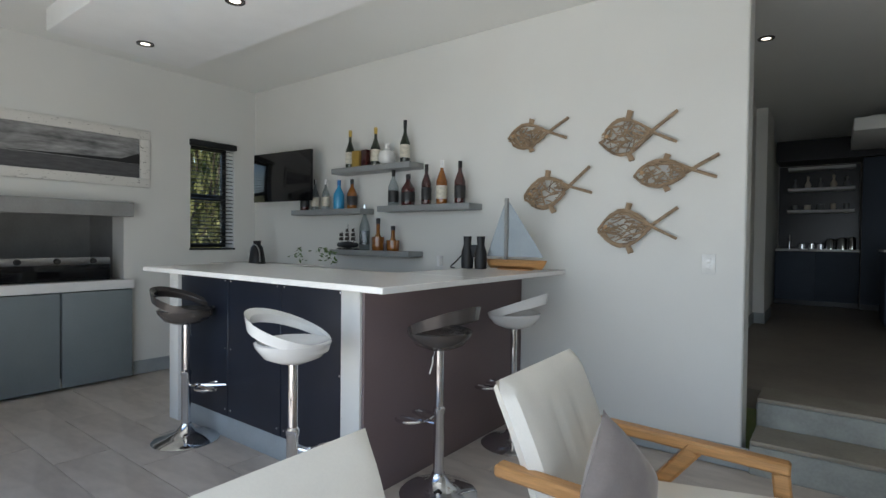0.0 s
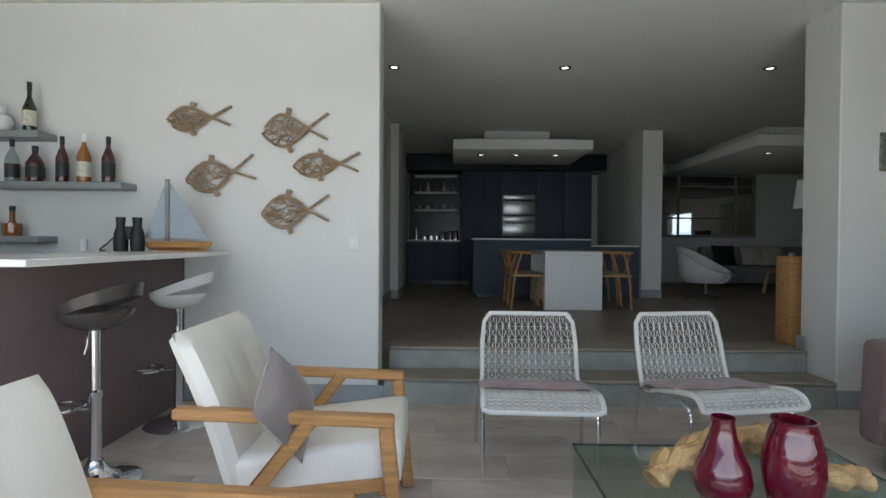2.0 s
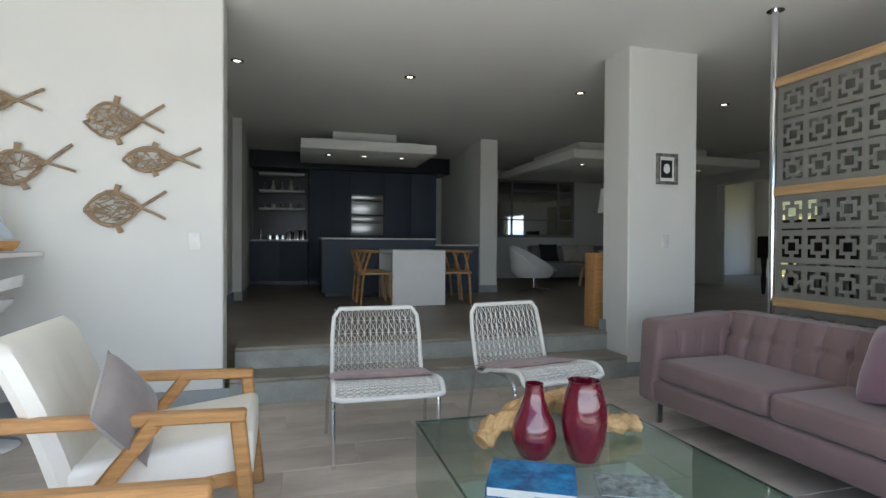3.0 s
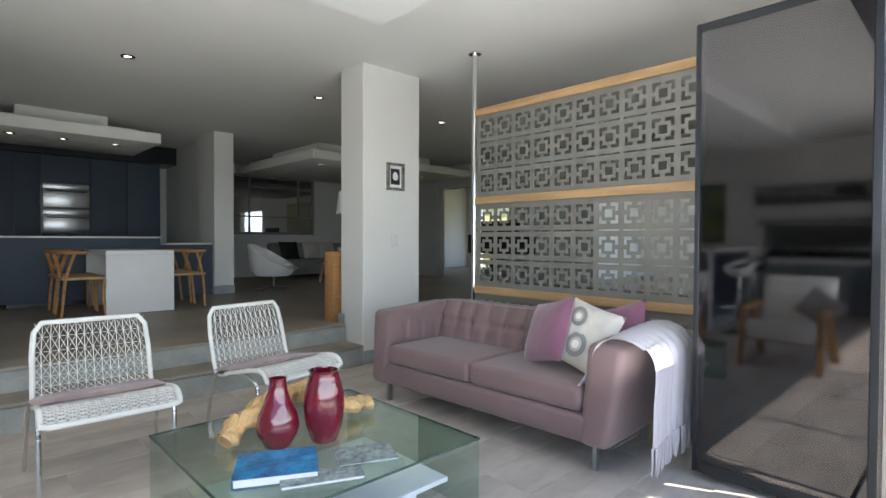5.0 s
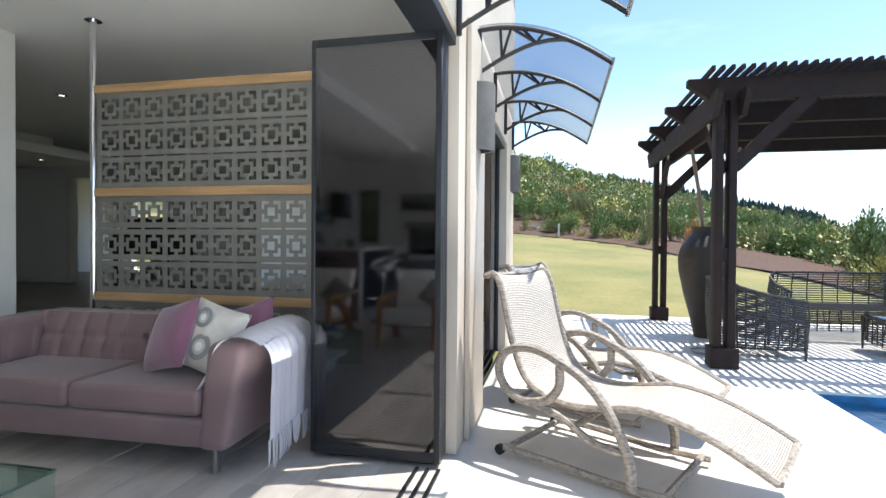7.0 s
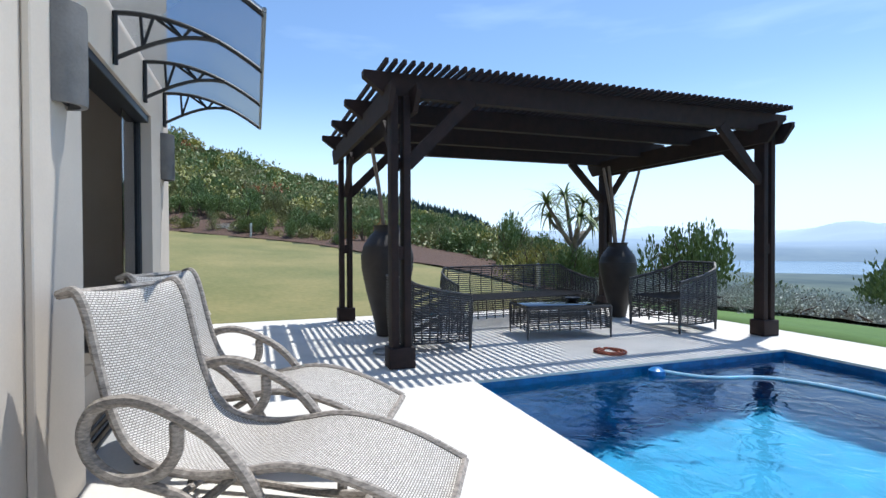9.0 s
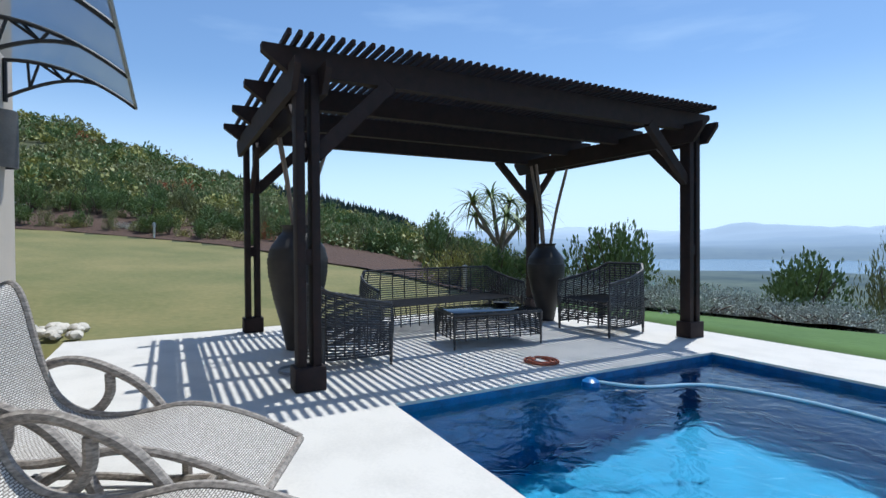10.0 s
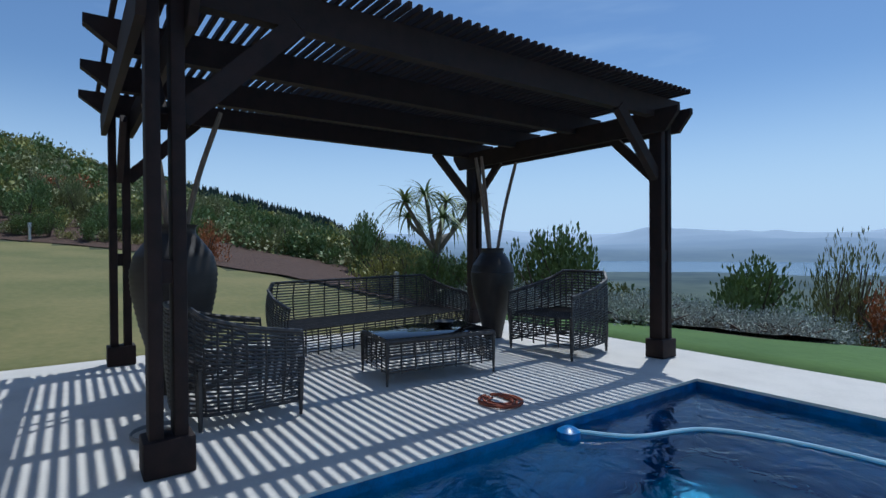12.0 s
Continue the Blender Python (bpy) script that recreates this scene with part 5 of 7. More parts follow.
for x, h, r, g, c, l, k in ((-3.93, 0.30, 0.045, M_BRD, M_BLACK, M_LABELD, "black liqueur bottle on a grey shelf"), (-3.77, 0.31, 0.038, M_BCL, M_CHROME, M_LABEL, "clear spirit bottle on a grey shelf"), (-3.61, 0.30, 0.038, M_BCL, M_WHITE, M_LABEL, "clear spirit bottle with a white label on a grey shelf"), (-3.42, 0.28, 0.052, M_BBL, M_BLUE, M_BBL, "blue gin bottle on a grey shelf"), (-3.24, 0.28, 0.048, M_BAM, M_BLACK, M_LABELD, "amber liqueur bottle on a grey shelf")):
    bottle(x, S2, h, r, g, c, l, k, 0.6)
for x, h, r, g, c, l, k in ((-2.72, 0.32, 0.046, M_BCL, M_BLACK, M_LABELD, "clear bottle with a dark label on a grey shelf"), (-2.55, 0.27, 0.058, M_BRD, M_BLACK, M_LABELD, "square whiskey bottle with a black label on a grey shelf"), (-2.35, 0.34, 0.042, M_BRD, M_BLACK, M_LABELD, "dark rum bottle on a grey shelf"), (-2.19, 0.36, 0.046, M_BAM, M_WHITE, M_LABEL, "whisky bottle with a cream label on a grey shelf"), (-2.01, 0.34, 0.044, M_BRD, M_BLACK, M_LABELD, "dark whisky bottle on a grey shelf")):
    bottle(x, S3, h, r, g, c, l, k, 0.62)
bottle(-3.07, S4, 0.42, 0.048, M_BCL, M_CHROME, M_BCL, "tall clear bottle on the lowest grey shelf", 0.6)
for x, h in ((-2.90, 0.29), (-2.72, 0.22)):
    bottle(x, S4, h, 0.055, M_BAM, M_BLACK, M_BAM, "bell-shaped amber cognac bottle on the lowest grey shelf", 0.35)
sh = thing("model_ship", "small dark model sailing ship on the lowest grey shelf", "model ship", pose(-3.27, 4.13, S4))
part("hull", lathe(bmesh.new(), [(0.0, -0.15), (0.02, -0.13), (0.035, 0), (0.02, 0.12), (0, 0.15)], 10, m=pose(0, 0, 0.045, 0, 90, 0), cap=False), M_BLACK, sh)
part("stand", box(-0.12, 0.12, -0.03, 0.03, 0, 0.012), M_BLACK, sh)
for i, (x, h) in enumerate(((-0.08, 0.17), (0.0, 0.24), (0.08, 0.20))):
    mm = part("mast", tube(bmesh.new(), [(x, 0, 0.06), (x, 0, h)], 0.003, 6), M_BLACK, sh)
    for z, w in ((0.10, 0.034), (0.14, 0.028), (0.18, 0.02)):
        if z < h - 0.02:
            part("sail", sheet(bmesh.new(), [[(x - w, -0.005, z - 0.015), (x + w, -0.005, z - 0.015)], [(x - w * 0.9, -0.014, z), (x + w * 0.9, -0.014, z)], [(x - w * 0.85, -0.005, z + 0.017), (x + w * 0.85, -0.005, z + 0.017)]]), M_GSHELL, mm)

tv = thing("television", "black flat television on a swivel bracket on the bar wall", "television", pose(-4.12, 4.02, 1.94, 0, 0, 4))
part("screen", box(-0.43, 0.43, -0.02, 0.012, -0.25, 0.25, bevel=0.006), M_GLOSSBLK, tv)
part("casing", box(-0.35, 0.35, 0.013, 0.05, -0.2, 0.2, bevel=0.01), M_BLACK, tv)
part("bracket", box(0.0, 0.06, 0.05, 0.20, -0.05, 0.05, bevel=0.004), M_BLACK, tv)


def boat():
    b = thing("model_yacht", "model yacht with silvery metal sails and timber hull on the bar", "model yacht", pose(-1.40, 3.96, 1.12, 0, 0, 0))
    bm = bmesh.new()
    rows = []
    for i in range(13):
        u = i / 12 * 2 - 1
        w = 0.06 * (1 - u * u) ** 0.5 + 0.004
        rows.append([(u * 0.24, -w, 0.07), (u * 0.22, -w * 0.8, 0.03), (u * 0.20, 0, 0.008), (u * 0.22, w * 0.8, 0.03), (u * 0.24, w, 0.07), (u * 0.24, -w, 0.07)])
    sheet(bm, rows)
    bmesh.ops.remove_doubles(bm, verts=bm.verts, dist=1e-5)
    part("hull", bm, M_OAK, b)
    part("stand", box(-0.12, 0.12, -0.04, 0.04, 0, 0.008), M_OAK, b)
    part("mast", box(-0.085, -0.060, -0.012, 0.012, 0.07, 0.50, bevel=0.003), M_MANTEL, b)
    part("sail", sheet(bmesh.new(), [[(-0.055, 0, 0.47), (-0.05, 0.004, 0.47)], [(-0.055, 0, 0.09), (0.20, 0.03, 0.09)]]), M_SAIL, b, "silvery mainsail")
    part("sail", sheet(bmesh.new(), [[(-0.095, 0, 0.45), (-0.09, 0, 0.45)], [(-0.22, -0.02, 0.09), (-0.092, 0, 0.09)]]), M_SAIL, b, "silvery jib")
    g = thing("binoculars", "black binoculars standing on the white bar top", "binoculars", pose(-1.69, 3.88, 1.12, 0, 0, 10))
    for s in (-1, 1):
        part("barrel", lathe(bmesh.new(), [(0.0, 0), (0.042, 0), (0.045, 0.05), (0.042, 0.12), (0.026, 0.17), (0.03, 0.23), (0, 0.23)], 18, c=(s * 0.052, 0, 0), cap=False), M_BLACK, g)
    part("bridge", box(-0.03, 0.03, -0.015, 0.015, 0.08, 0.17, bevel=0.004), M_BLACK, g)
    part("strap", tube(bmesh.new(), smooth_line([(-0.09, 0, 0.1), (-0.13, -0.02, 0.05), (-0.16, -0.05, 0.01), (-0.12, -0.07, 0.004)]), 0.005, 6), M_BLACK, g)
    c = thing("cup", "small white cup on the bar top", "cup", pose(-2.05, 3.95, 1.12))
    part("body", lathe(bmesh.new(), [(0, 0), (0.022, 0), (0.024, 0.08), (0.02, 0.08), (0, 0.02)], 14, cap=False), M_WHITE, c)
    s = thing("speaker", "small black cone speaker with a steel handle on the bar", "speaker", pose(-3.9, 3.5, 0.0))
    return s


sp_ = boat()
bpy.data.objects.remove(sp_)
# back counter behind the bar carries the speaker
bc = thing("back_counter", "low grey counter under the window behind the bar", "counter")
part("body", box(-4.93, -3.75, 3.72, 4.246, 0.0, 1.02, bevel=0.003), M_SLATE, bc)
part("worktop", box(-4.945, -3.73, 3.70, 4.246, 1.022, 1.05, bevel=0.003), M_QUARTZ, bc)
sp = thing("speaker", "small black cone speaker with a steel handle on the counter", "speaker", pose(-4.45, 3.95, 1.05))
part("body", lathe(bmesh.new(), [(0.0, 0), (0.085, 0), (0.08, 0.05), (0.06, 0.17), (0.035, 0.20), (0.04, 0.24), (0, 0.24)], 20, cap=False), M_BLACK, sp)
part("handle", tube(bmesh.new(), smooth_line([(-0.085, -0.02, 0.02), (-0.08, -0.03, 0.14), (0, -0.03, 0.20), (0.08, -0.03, 0.14), (0.085, -0.02, 0.02)]), 0.007, 6), M_STEEL, sp)
pl = thing("trailing_plant", "trailing green sprigs and blue glass pebbles behind the bar", "plant", pose(-2.72, 3.5, 1.12))
bm = bmesh.new()
rnd = random.Random(8)
for i in range(46):
    a, q = rnd.uniform(0, 6.28), rnd.uniform(0, 0.12)
    c0 = Vector((-0.45 + q * math.cos(a) + (0.35 if i % 3 else 0), q * math.sin(a) * 0.5, rnd.uniform(0.0, 0.13)))
    d = Vector((rnd.uniform(-1, 1), rnd.uniform(-1, 1), rnd.uniform(-0.3, 1))).normalized() * 0.022
    s_ = d.orthogonal().normalized() * 0.009
    sheet(bm, [[c0 - d, c0 - d], [c0 - s_, c0 + s_], [c0 + d, c0 + d]])
M_LEAFG = mat("leaf_green", (0.07, 0.12, 0.03), 0.6, var=0.3, bump=0, island=0.5)
part("leaves", bm, M_LEAFG, pl)

# sticks woven to fish
M_STICK = mat("weathered_sticks", (0.33, 0.235, 0.15), 0.8, var=0.3, scale=9, fine=80, stretch=(3, 3, 3), bump=0.5, island=0.8, dark=(0.035, 0.022, 0.014))


def fish(x0, x1, zc, h, seed, tilt):
    rnd = random.Random(seed)
    L = x1 - x0
    f = thing("fish_ornament", "fish-shaped wall ornament of woven weathered sticks on the grey wall", "wall ornament", pose((x0 + x1) / 2, 4.228, zc, 0, tilt, 0), "driftwood fish")
    bl = L * 0.70
    bx = -L / 2 + bl / 2

    def outline(u):
        return h / 2 * max(0.02, math.sin(math.pi * (u ** 0.85)) ** 1.05)
    bm = bmesh.new()
    for k in range(20):
        up, lo = [], []
        off = rnd.uniform(-0.008, 0.008)
        for i in range(9):
            u = i / 8
            up.append((bx - bl / 2 + bl * u, -0.004 - rnd.uniform(0, 0.018), outline(u) * (1 - 0.03 * (k % 3)) + off))
            lo.append((bx - bl / 2 + bl * u, -0.004 - rnd.uniform(0, 0.018), -outline(u) * (1 - 0.03 * (k % 3)) + off))
        a = rnd.randint(0, 4)
        tube(bm, (up if k % 2 else lo)[a:a + 4 + rnd.randint(0, 1)], rnd.uniform(0.005, 0.009), 5)
    tagged(part("outline_stick", bm, M_STICK, f), kind="stuff")
    bm = bmesh.new()
    for k in range(60):
        u = rnd.uniform(0.08, 0.92)
        z = rnd.uniform(-0.9, 0.9) * outline(u)
        ln = rnd.uniform(0.05, 0.13) * L / 0.5
        a = rnd.gauss(0, 0.75) + (0.5 if z < 0 else -0.5) * (u - 0.5)
        p = Vector((bx - bl / 2 + bl * u, -0.006 - rnd.uniform(0, 0.02), z))
        d = Vector((math.cos(a), 0, math.sin(a))) * ln / 2
        q = [p - d, p + Vector((0, rnd.uniform(-0.006, 0.0), rnd.uniform(-0.006, 0.006))), p + d]
        for v_ in q:
            uu = min(0.97, max(0.03, (v_.x - bx + bl / 2) / bl))
            v_.z = max(-outline(uu), min(outline(uu), v_.z))
            v_.x = max(bx - bl / 2, min(bx + bl / 2, v_.x))
        tube(bm, q, rnd.uniform(0.003, 0.0065), 5)
    tagged(part("body_stick", bm, M_STICK, f), kind="stuff")
    tip = bx + bl / 2 - 0.03
    part("tail", tube(bm := bmesh.new(), [(tip - 0.02, -0.01, -0.02), (L / 2, -0.014, h * 0.42)], 0.011, 6), M_STICK, f)
    part("tail", tube(bmesh.new(), [(tip - 0.02, -0.018, 0.02), (L / 2 - 0.02, -0.016, -h * 0.40)], 0.010, 6), M_STICK, f)
    for s in (1, -1):
        u = 0.56 if s > 0 else 0.52
        p = Vector((bx - bl / 2 + bl * u, -0.012, s * outline(u) * 0.95))
        part("fin", tube(bmesh.new(), [p, p + Vector((0.02, 0, s * h * 0.24))], [0.018, 0.022], 7, flat=0.5), M_STICK, f)
    part("eye", lathe(bmesh.new(), [(0.014, 0), (0.012, 0.006), (0.004, 0.008)], 12, m=pose(bx - bl * 0.34, -0.03, h * 0.08, 90)), M_PINE, f)


for i, (a, b, z, h, tl) in enumerate(((-1.62, -1.13, 2.10, 0.17, -4), (-0.91, -0.41, 2.02, 0.235, -5), (-0.68, -0.18, 1.765, 0.165, -4), (-1.48, -0.95, 1.69, 0.22, -12), (-0.91, -0.40, 1.42, 0.235, -5))):
    fish(a, b, z, h, 11 + i, tl)


def plate(x, y, z, rz=0):
    s = thing("light_switch", "white wall switch plate", "light switch", pose(x, y, z, 0, 0, rz), "switch plates")
    part("plate", box(-0.037, 0.037, -0.008, 0, -0.06, 0.06, bevel=0.002), M_WSHELL, s)
    for dz in (-0.018, 0.022):
        part("rocker", box(-0.013, 0.013, -0.012, -0.0085, dz - 0.012, dz + 0.012, bevel=0.001), M_WSHELL, s)


plate(-0.235, 4.249, 1.195)
plate(3.72, 4.239, 1.22)


def picture(m, w, h, fw, frame_m, content, label):
    p = thing("picture", label, "picture", m)
    for a in ((-w / 2, w / 2, h / 2 - fw, h / 2), (-w / 2, w / 2, -h / 2, -h / 2 + fw), (-w / 2, -w / 2 + fw, -h / 2 + fw + 0.001, h / 2 - fw - 0.001), (w / 2 - fw, w / 2, -h / 2 + fw + 0.001, h / 2 - fw - 0.001)):
        part("frame", box(a[0], a[1], -0.03, 0, a[2], a[3], bevel=0.003), frame_m, p)
    content(p, w - 2 * fw, h - 2 * fw)


def flat_poly(pts, y):
    bm = bmesh.new()
    bm.faces.new([bm.verts.new((x, y, z)) for x, z in pts])
    return bm


def small_print(p, w, h):
    part("mount", box(-w / 2, w / 2, -0.008, 0, -h / 2, h / 2), M_WHITE, p)
    part("print", box(-w * 0.36, w * 0.36, -0.0105, -0.0085, -h * 0.36, h * 0.36), M_BLACK, p)
    part("print_figure", flat_poly([(0.035 * math.cos(a), 0.045 * math.sin(a) * (1.1 if a < 3.14 else 0.9)) for a in np.linspace(0, 6.1, 18)], -0.012), M_WHITE, p)


M_SILVERF = mat("worn_silver_frame", (0.45, 0.44, 0.40), 0.4, 0.5, var=0.5, scale=30, fine=90, bump=0.3, dark=(0.02, 0.02, 0.02))
picture(pose(3.72, 4.238, 1.88), 0.22, 0.28, 0.028, M_SILVERF, small_print, "small black and white print in a worn silver frame")
M_DISTRESS = mat("distressed_white_frame", (0.68, 0.67, 0.63), 0.6, var=0.1, scale=22, fine=60, stretch=(1, 1, 5), bump=0.4, dark=(0.05, 0.045, 0.04))
M_DISTRESS.node_tree.nodes["Color Ramp"].color_ramp.elements[0].position = 0.50
M_DISTRESS.node_tree.nodes["Color Ramp"].color_ramp.elements[1].position = 0.53
M_SKYP = mat("grey_photo_sky", (0.42, 0.42, 0.42), 0.4, var=0.5, scale=4, fine=12, stretch=(1, 1, 4), bump=0, dark=(0.03, 0.03, 0.032))
M_SEAP = mat("grey_photo_sea", (0.09, 0.09, 0.095), 0.4, var=0.2, scale=8, stretch=(1, 1, 6), bump=0)


def seascape(p, w, h):
    part("print", box(-w / 2, w / 2, -0.006, 0, -h / 2 + h * 0.36, h / 2), M_SKYP, p)
    part("print", box(-w / 2, w / 2, -0.006, 0, -h / 2, -h / 2 + h * 0.358), M_SEAP, p)
    part("print_headland", flat_poly([(-w * 0.30, -0.12 * h), (-w * 0.18, -0.12 * h), (-w * 0.07, -0.05 * h), (-w * 0.10, 0.15 * h), (-w * 0.13, 0.33 * h), (-w * 0.24, 0.36 * h), (-w * 0.3, 0.1 * h)], -0.008), M_BLACK, p)
    part("print_coast", flat_poly([(0.0, -0.12 * h), (w * 0.2, -0.08 * h), (w * 0.42, -0.05 * h), (w * 0.5, 0.14 * h), (w * 0.5, -0.14 * h)], -0.009), M_BLACK, p)


picture(pose(-4.948, 1.97, 2.06, 0, 0, 90), 2.24, 0.54, 0.085, M_DISTRESS, seascape, "wide black and white seascape in a distressed white frame")

# ---- braai wall ----
def braai():
    struct("mantel", box(-4.948, -4.80, 0.7, 2.90, 1.50, 1.63, bevel=0.003), M_MANTEL)
    struct("hearth", box(-5.70, -4.84, 0.75, 2.92, 0.84, 0.92, bevel=0.004), M_WHITE)
    b = thing("braai", "stainless steel built-in braai grill in the wall niche", "grill")
    part("tray", box(-5.45, -4.93, 0.95, 2.74, 0.925, 1.06, bevel=0.01), M_GLOSSBLK, b)
    part("front_rail", box(-4.925, -4.90, 0.95, 2.74, 1.07, 1.13, bevel=0.004), M_STEEL, b)
    part("front_panel", box(-4.925, -4.905, 0.95, 2.74, 0.925, 1.065, bevel=0.003), M_GLOSSBLK, b)
    for i in range(6):
        y = 1.25 + i * 0.27
        part("knob", lathe(bmesh.new(), [(0.025, 0), (0.022, 0.03), (0, 0.03)], 14, m=pose(-4.90, y, 1.10, 0, 90, 0), cap=False), M_BLACK, b)
    for i in range(5):
        y = 1.2 + i * 0.33
        part("burner", lathe(bmesh.new(), [(0.04, 0), (0.05, 0.02), (0, 0.03)], 14, c=(-5.15, y, 1.063), cap=False), M_STEEL, b)
    for y0, y1 in ((0.75, 1.50), (1.51, 2.34), (2.35, 2.91)):
        c = thing("cupboard", "slate grey cupboard under the braai niche", "cupboard", group="cupboards below the braai")
        part("carcass", box(-4.93, -4.872, y0, y1, 0.10, 0.83), M_SLATE, c)
        part("door", box(-4.87, -4.85, y0 + 0.003, y1 - 0.003, 0.02, 0.83, bevel=0.002), M_SLATE, c)


braai()


def west_window():
    w = tagged(new("window_west"), "narrow dark-framed window with a half-open slatted blind", "window", kind="structure")
    for a in ((3.505, 3.55, 1.21, 2.305), (3.94, 3.985, 1.21, 2.305), (3.551, 3.939, 1.21, 1.25), (3.551, 3.939, 2.26, 2.305), (3.551, 3.939, 1.72, 1.78)):
        part("window_frame", box(-5.16, -5.11, *a, bevel=0.003), M_BLACK, w)
    pn = part("pane", box(-5.137, -5.131, 3.551, 3.939, 1.251, 2.259), M_TINT_CLEAR, w)
    pn.visible_shadow = False
    bl = thing("blind", "dark slatted window blind with open slats", "blind")
    part("headrail", box(-4.99, -4.91, 3.49, 4.0, 2.27, 2.33, bevel=0.004), M_BLACK, bl)
    for i in range(26):
        z = 2.25 - i * 0.040
        part("slat", beam(bmesh.new(), (-4.965, 3.51, z), (-4.965, 3.98, z), 0.03, 0.0025, up=(0.35, 0, 1), bevel=0), M_BLACK, bl)
    part("sill", box(-5.10, -4.94, 3.49, 4.0, 1.185, 1.205, bevel=0.003), M_BLACK, bl)


M_TINT_CLEAR = glassy("window_glass", (0.95, 0.97, 0.95), 0.95)
west_window()
# downlights
def downlight(x, y, z):
    d = thing("downlight", "round recessed downlight with a dark ring in the ceiling", "downlight", pose(x, y, z - 0.001), "downlights")
    part("ring", lathe(bmesh.new(), [(0.062, 0), (0.06, -0.008), (0.04, -0.008), (0.036, -0.001)], 24, cap=False), M_GSHELL, d)
    part("bulb", lathe(bmesh.new(), [(0.034, -0.003), (0.0, -0.005)], 16, cap=False), M_LIT, d)
    return d


for x, y in ((-3.88, 2.60), (-2.65, 2.60), (-1.2, 2.60), (0.4, 2.60), (2.0, 2.60)):
    downlight(x, y, 2.80)
for x, y in ((1.63, 5.68), (3.68, 5.68), (5.68, 5.60), (-0.1, 5.68)):
    downlight(x, y, CEIL)
for x, y in ((0.95, 8.5), (1.5, 8.5), (2.1, 8.5), (5.2, 8.2), (6.4, 8.2), (7.6, 8.2)):
    downlight(x, y, 2.56)

# ---- facade ----
def sconce(x):
    s = thing("wall_sconce", "rough dark grey half-round wall light on the outer wall", "wall light", pose(x, 0.214 if x < 5 else 0.249, 1.83), "outer wall lights")
    bm = bmesh.new()
    rows = [[(0.10 * math.cos(a) * k, -0.105 * math.sin(a) * k, z) for a in np.linspace(0, math.pi, 17)] for z, k in ((0.0, 0.75), (0.0, 1.0), (0.02, 1.03), (0.42, 1.03), (0.44, 1.0), (0.44, 0.75))]
    sheet(bm, rows)
    part("shade", bm, M_SCONCE, s)
    part("back_plate", box(-0.09, 0.09, -0.012, 0, 0.02, 0.42), M_BLACK, s)


sconce(3.93)
sconce(6.85)


def awning(x0, x1, n):
    a = thing("awning", "curved translucent door awning on black iron brackets over the folding doors", "awning")
    arc = [Vector((0, 0.24 - 0.89 * t, 2.69 + 0.06 * math.sin(t * 2.2) - 0.33 * t ** 1.8)) for t in np.linspace(0, 1, 13)]
    bm = bmesh.new()
    sheet(bm, [[(x, p.y, p.z + 0.022) for p in arc] for x in np.linspace(x0 - 0.03, x1 + 0.03, 7)])
    part("sheet", bm, M_POLY, a)
    for k in range(n):
        x = x0 + (x1 - x0) * k / (n - 1)
        bm = bmesh.new()
        tube(bm, [(x, p.y, p.z) for p in arc], 0.016, 6)
        low = [Vector((x, 0.235 - 0.62 * t, 2.40 + 0.19 * math.sin(t * 1.9))) for t in np.linspace(0, 1, 9)]
        tube(bm, low, 0.014, 6)
        tube(bm, [(x, 0.235, 2.36), (x, 0.235, 2.70)], 0.016, 6)
        for i, j in ((2, 2), (3, 2), (3, 5), (6, 5), (7, 7), (4, 5)):
            tube(bm, [(x, arc[i].y, arc[i].z), low[j]], 0.011, 5)
        part("bracket", bm, M_BLACK, a)
    part("front_bar", tube(bmesh.new(), [(x0 - 0.05, arc[-1].y, arc[-1].z + 0.01), (x1 + 0.05, arc[-1].y, arc[-1].z + 0.01)], 0.013, 6), M_SHELF, a)


awning(4.07, 6.93, 4)
awning(0.3, 3.30, 4)

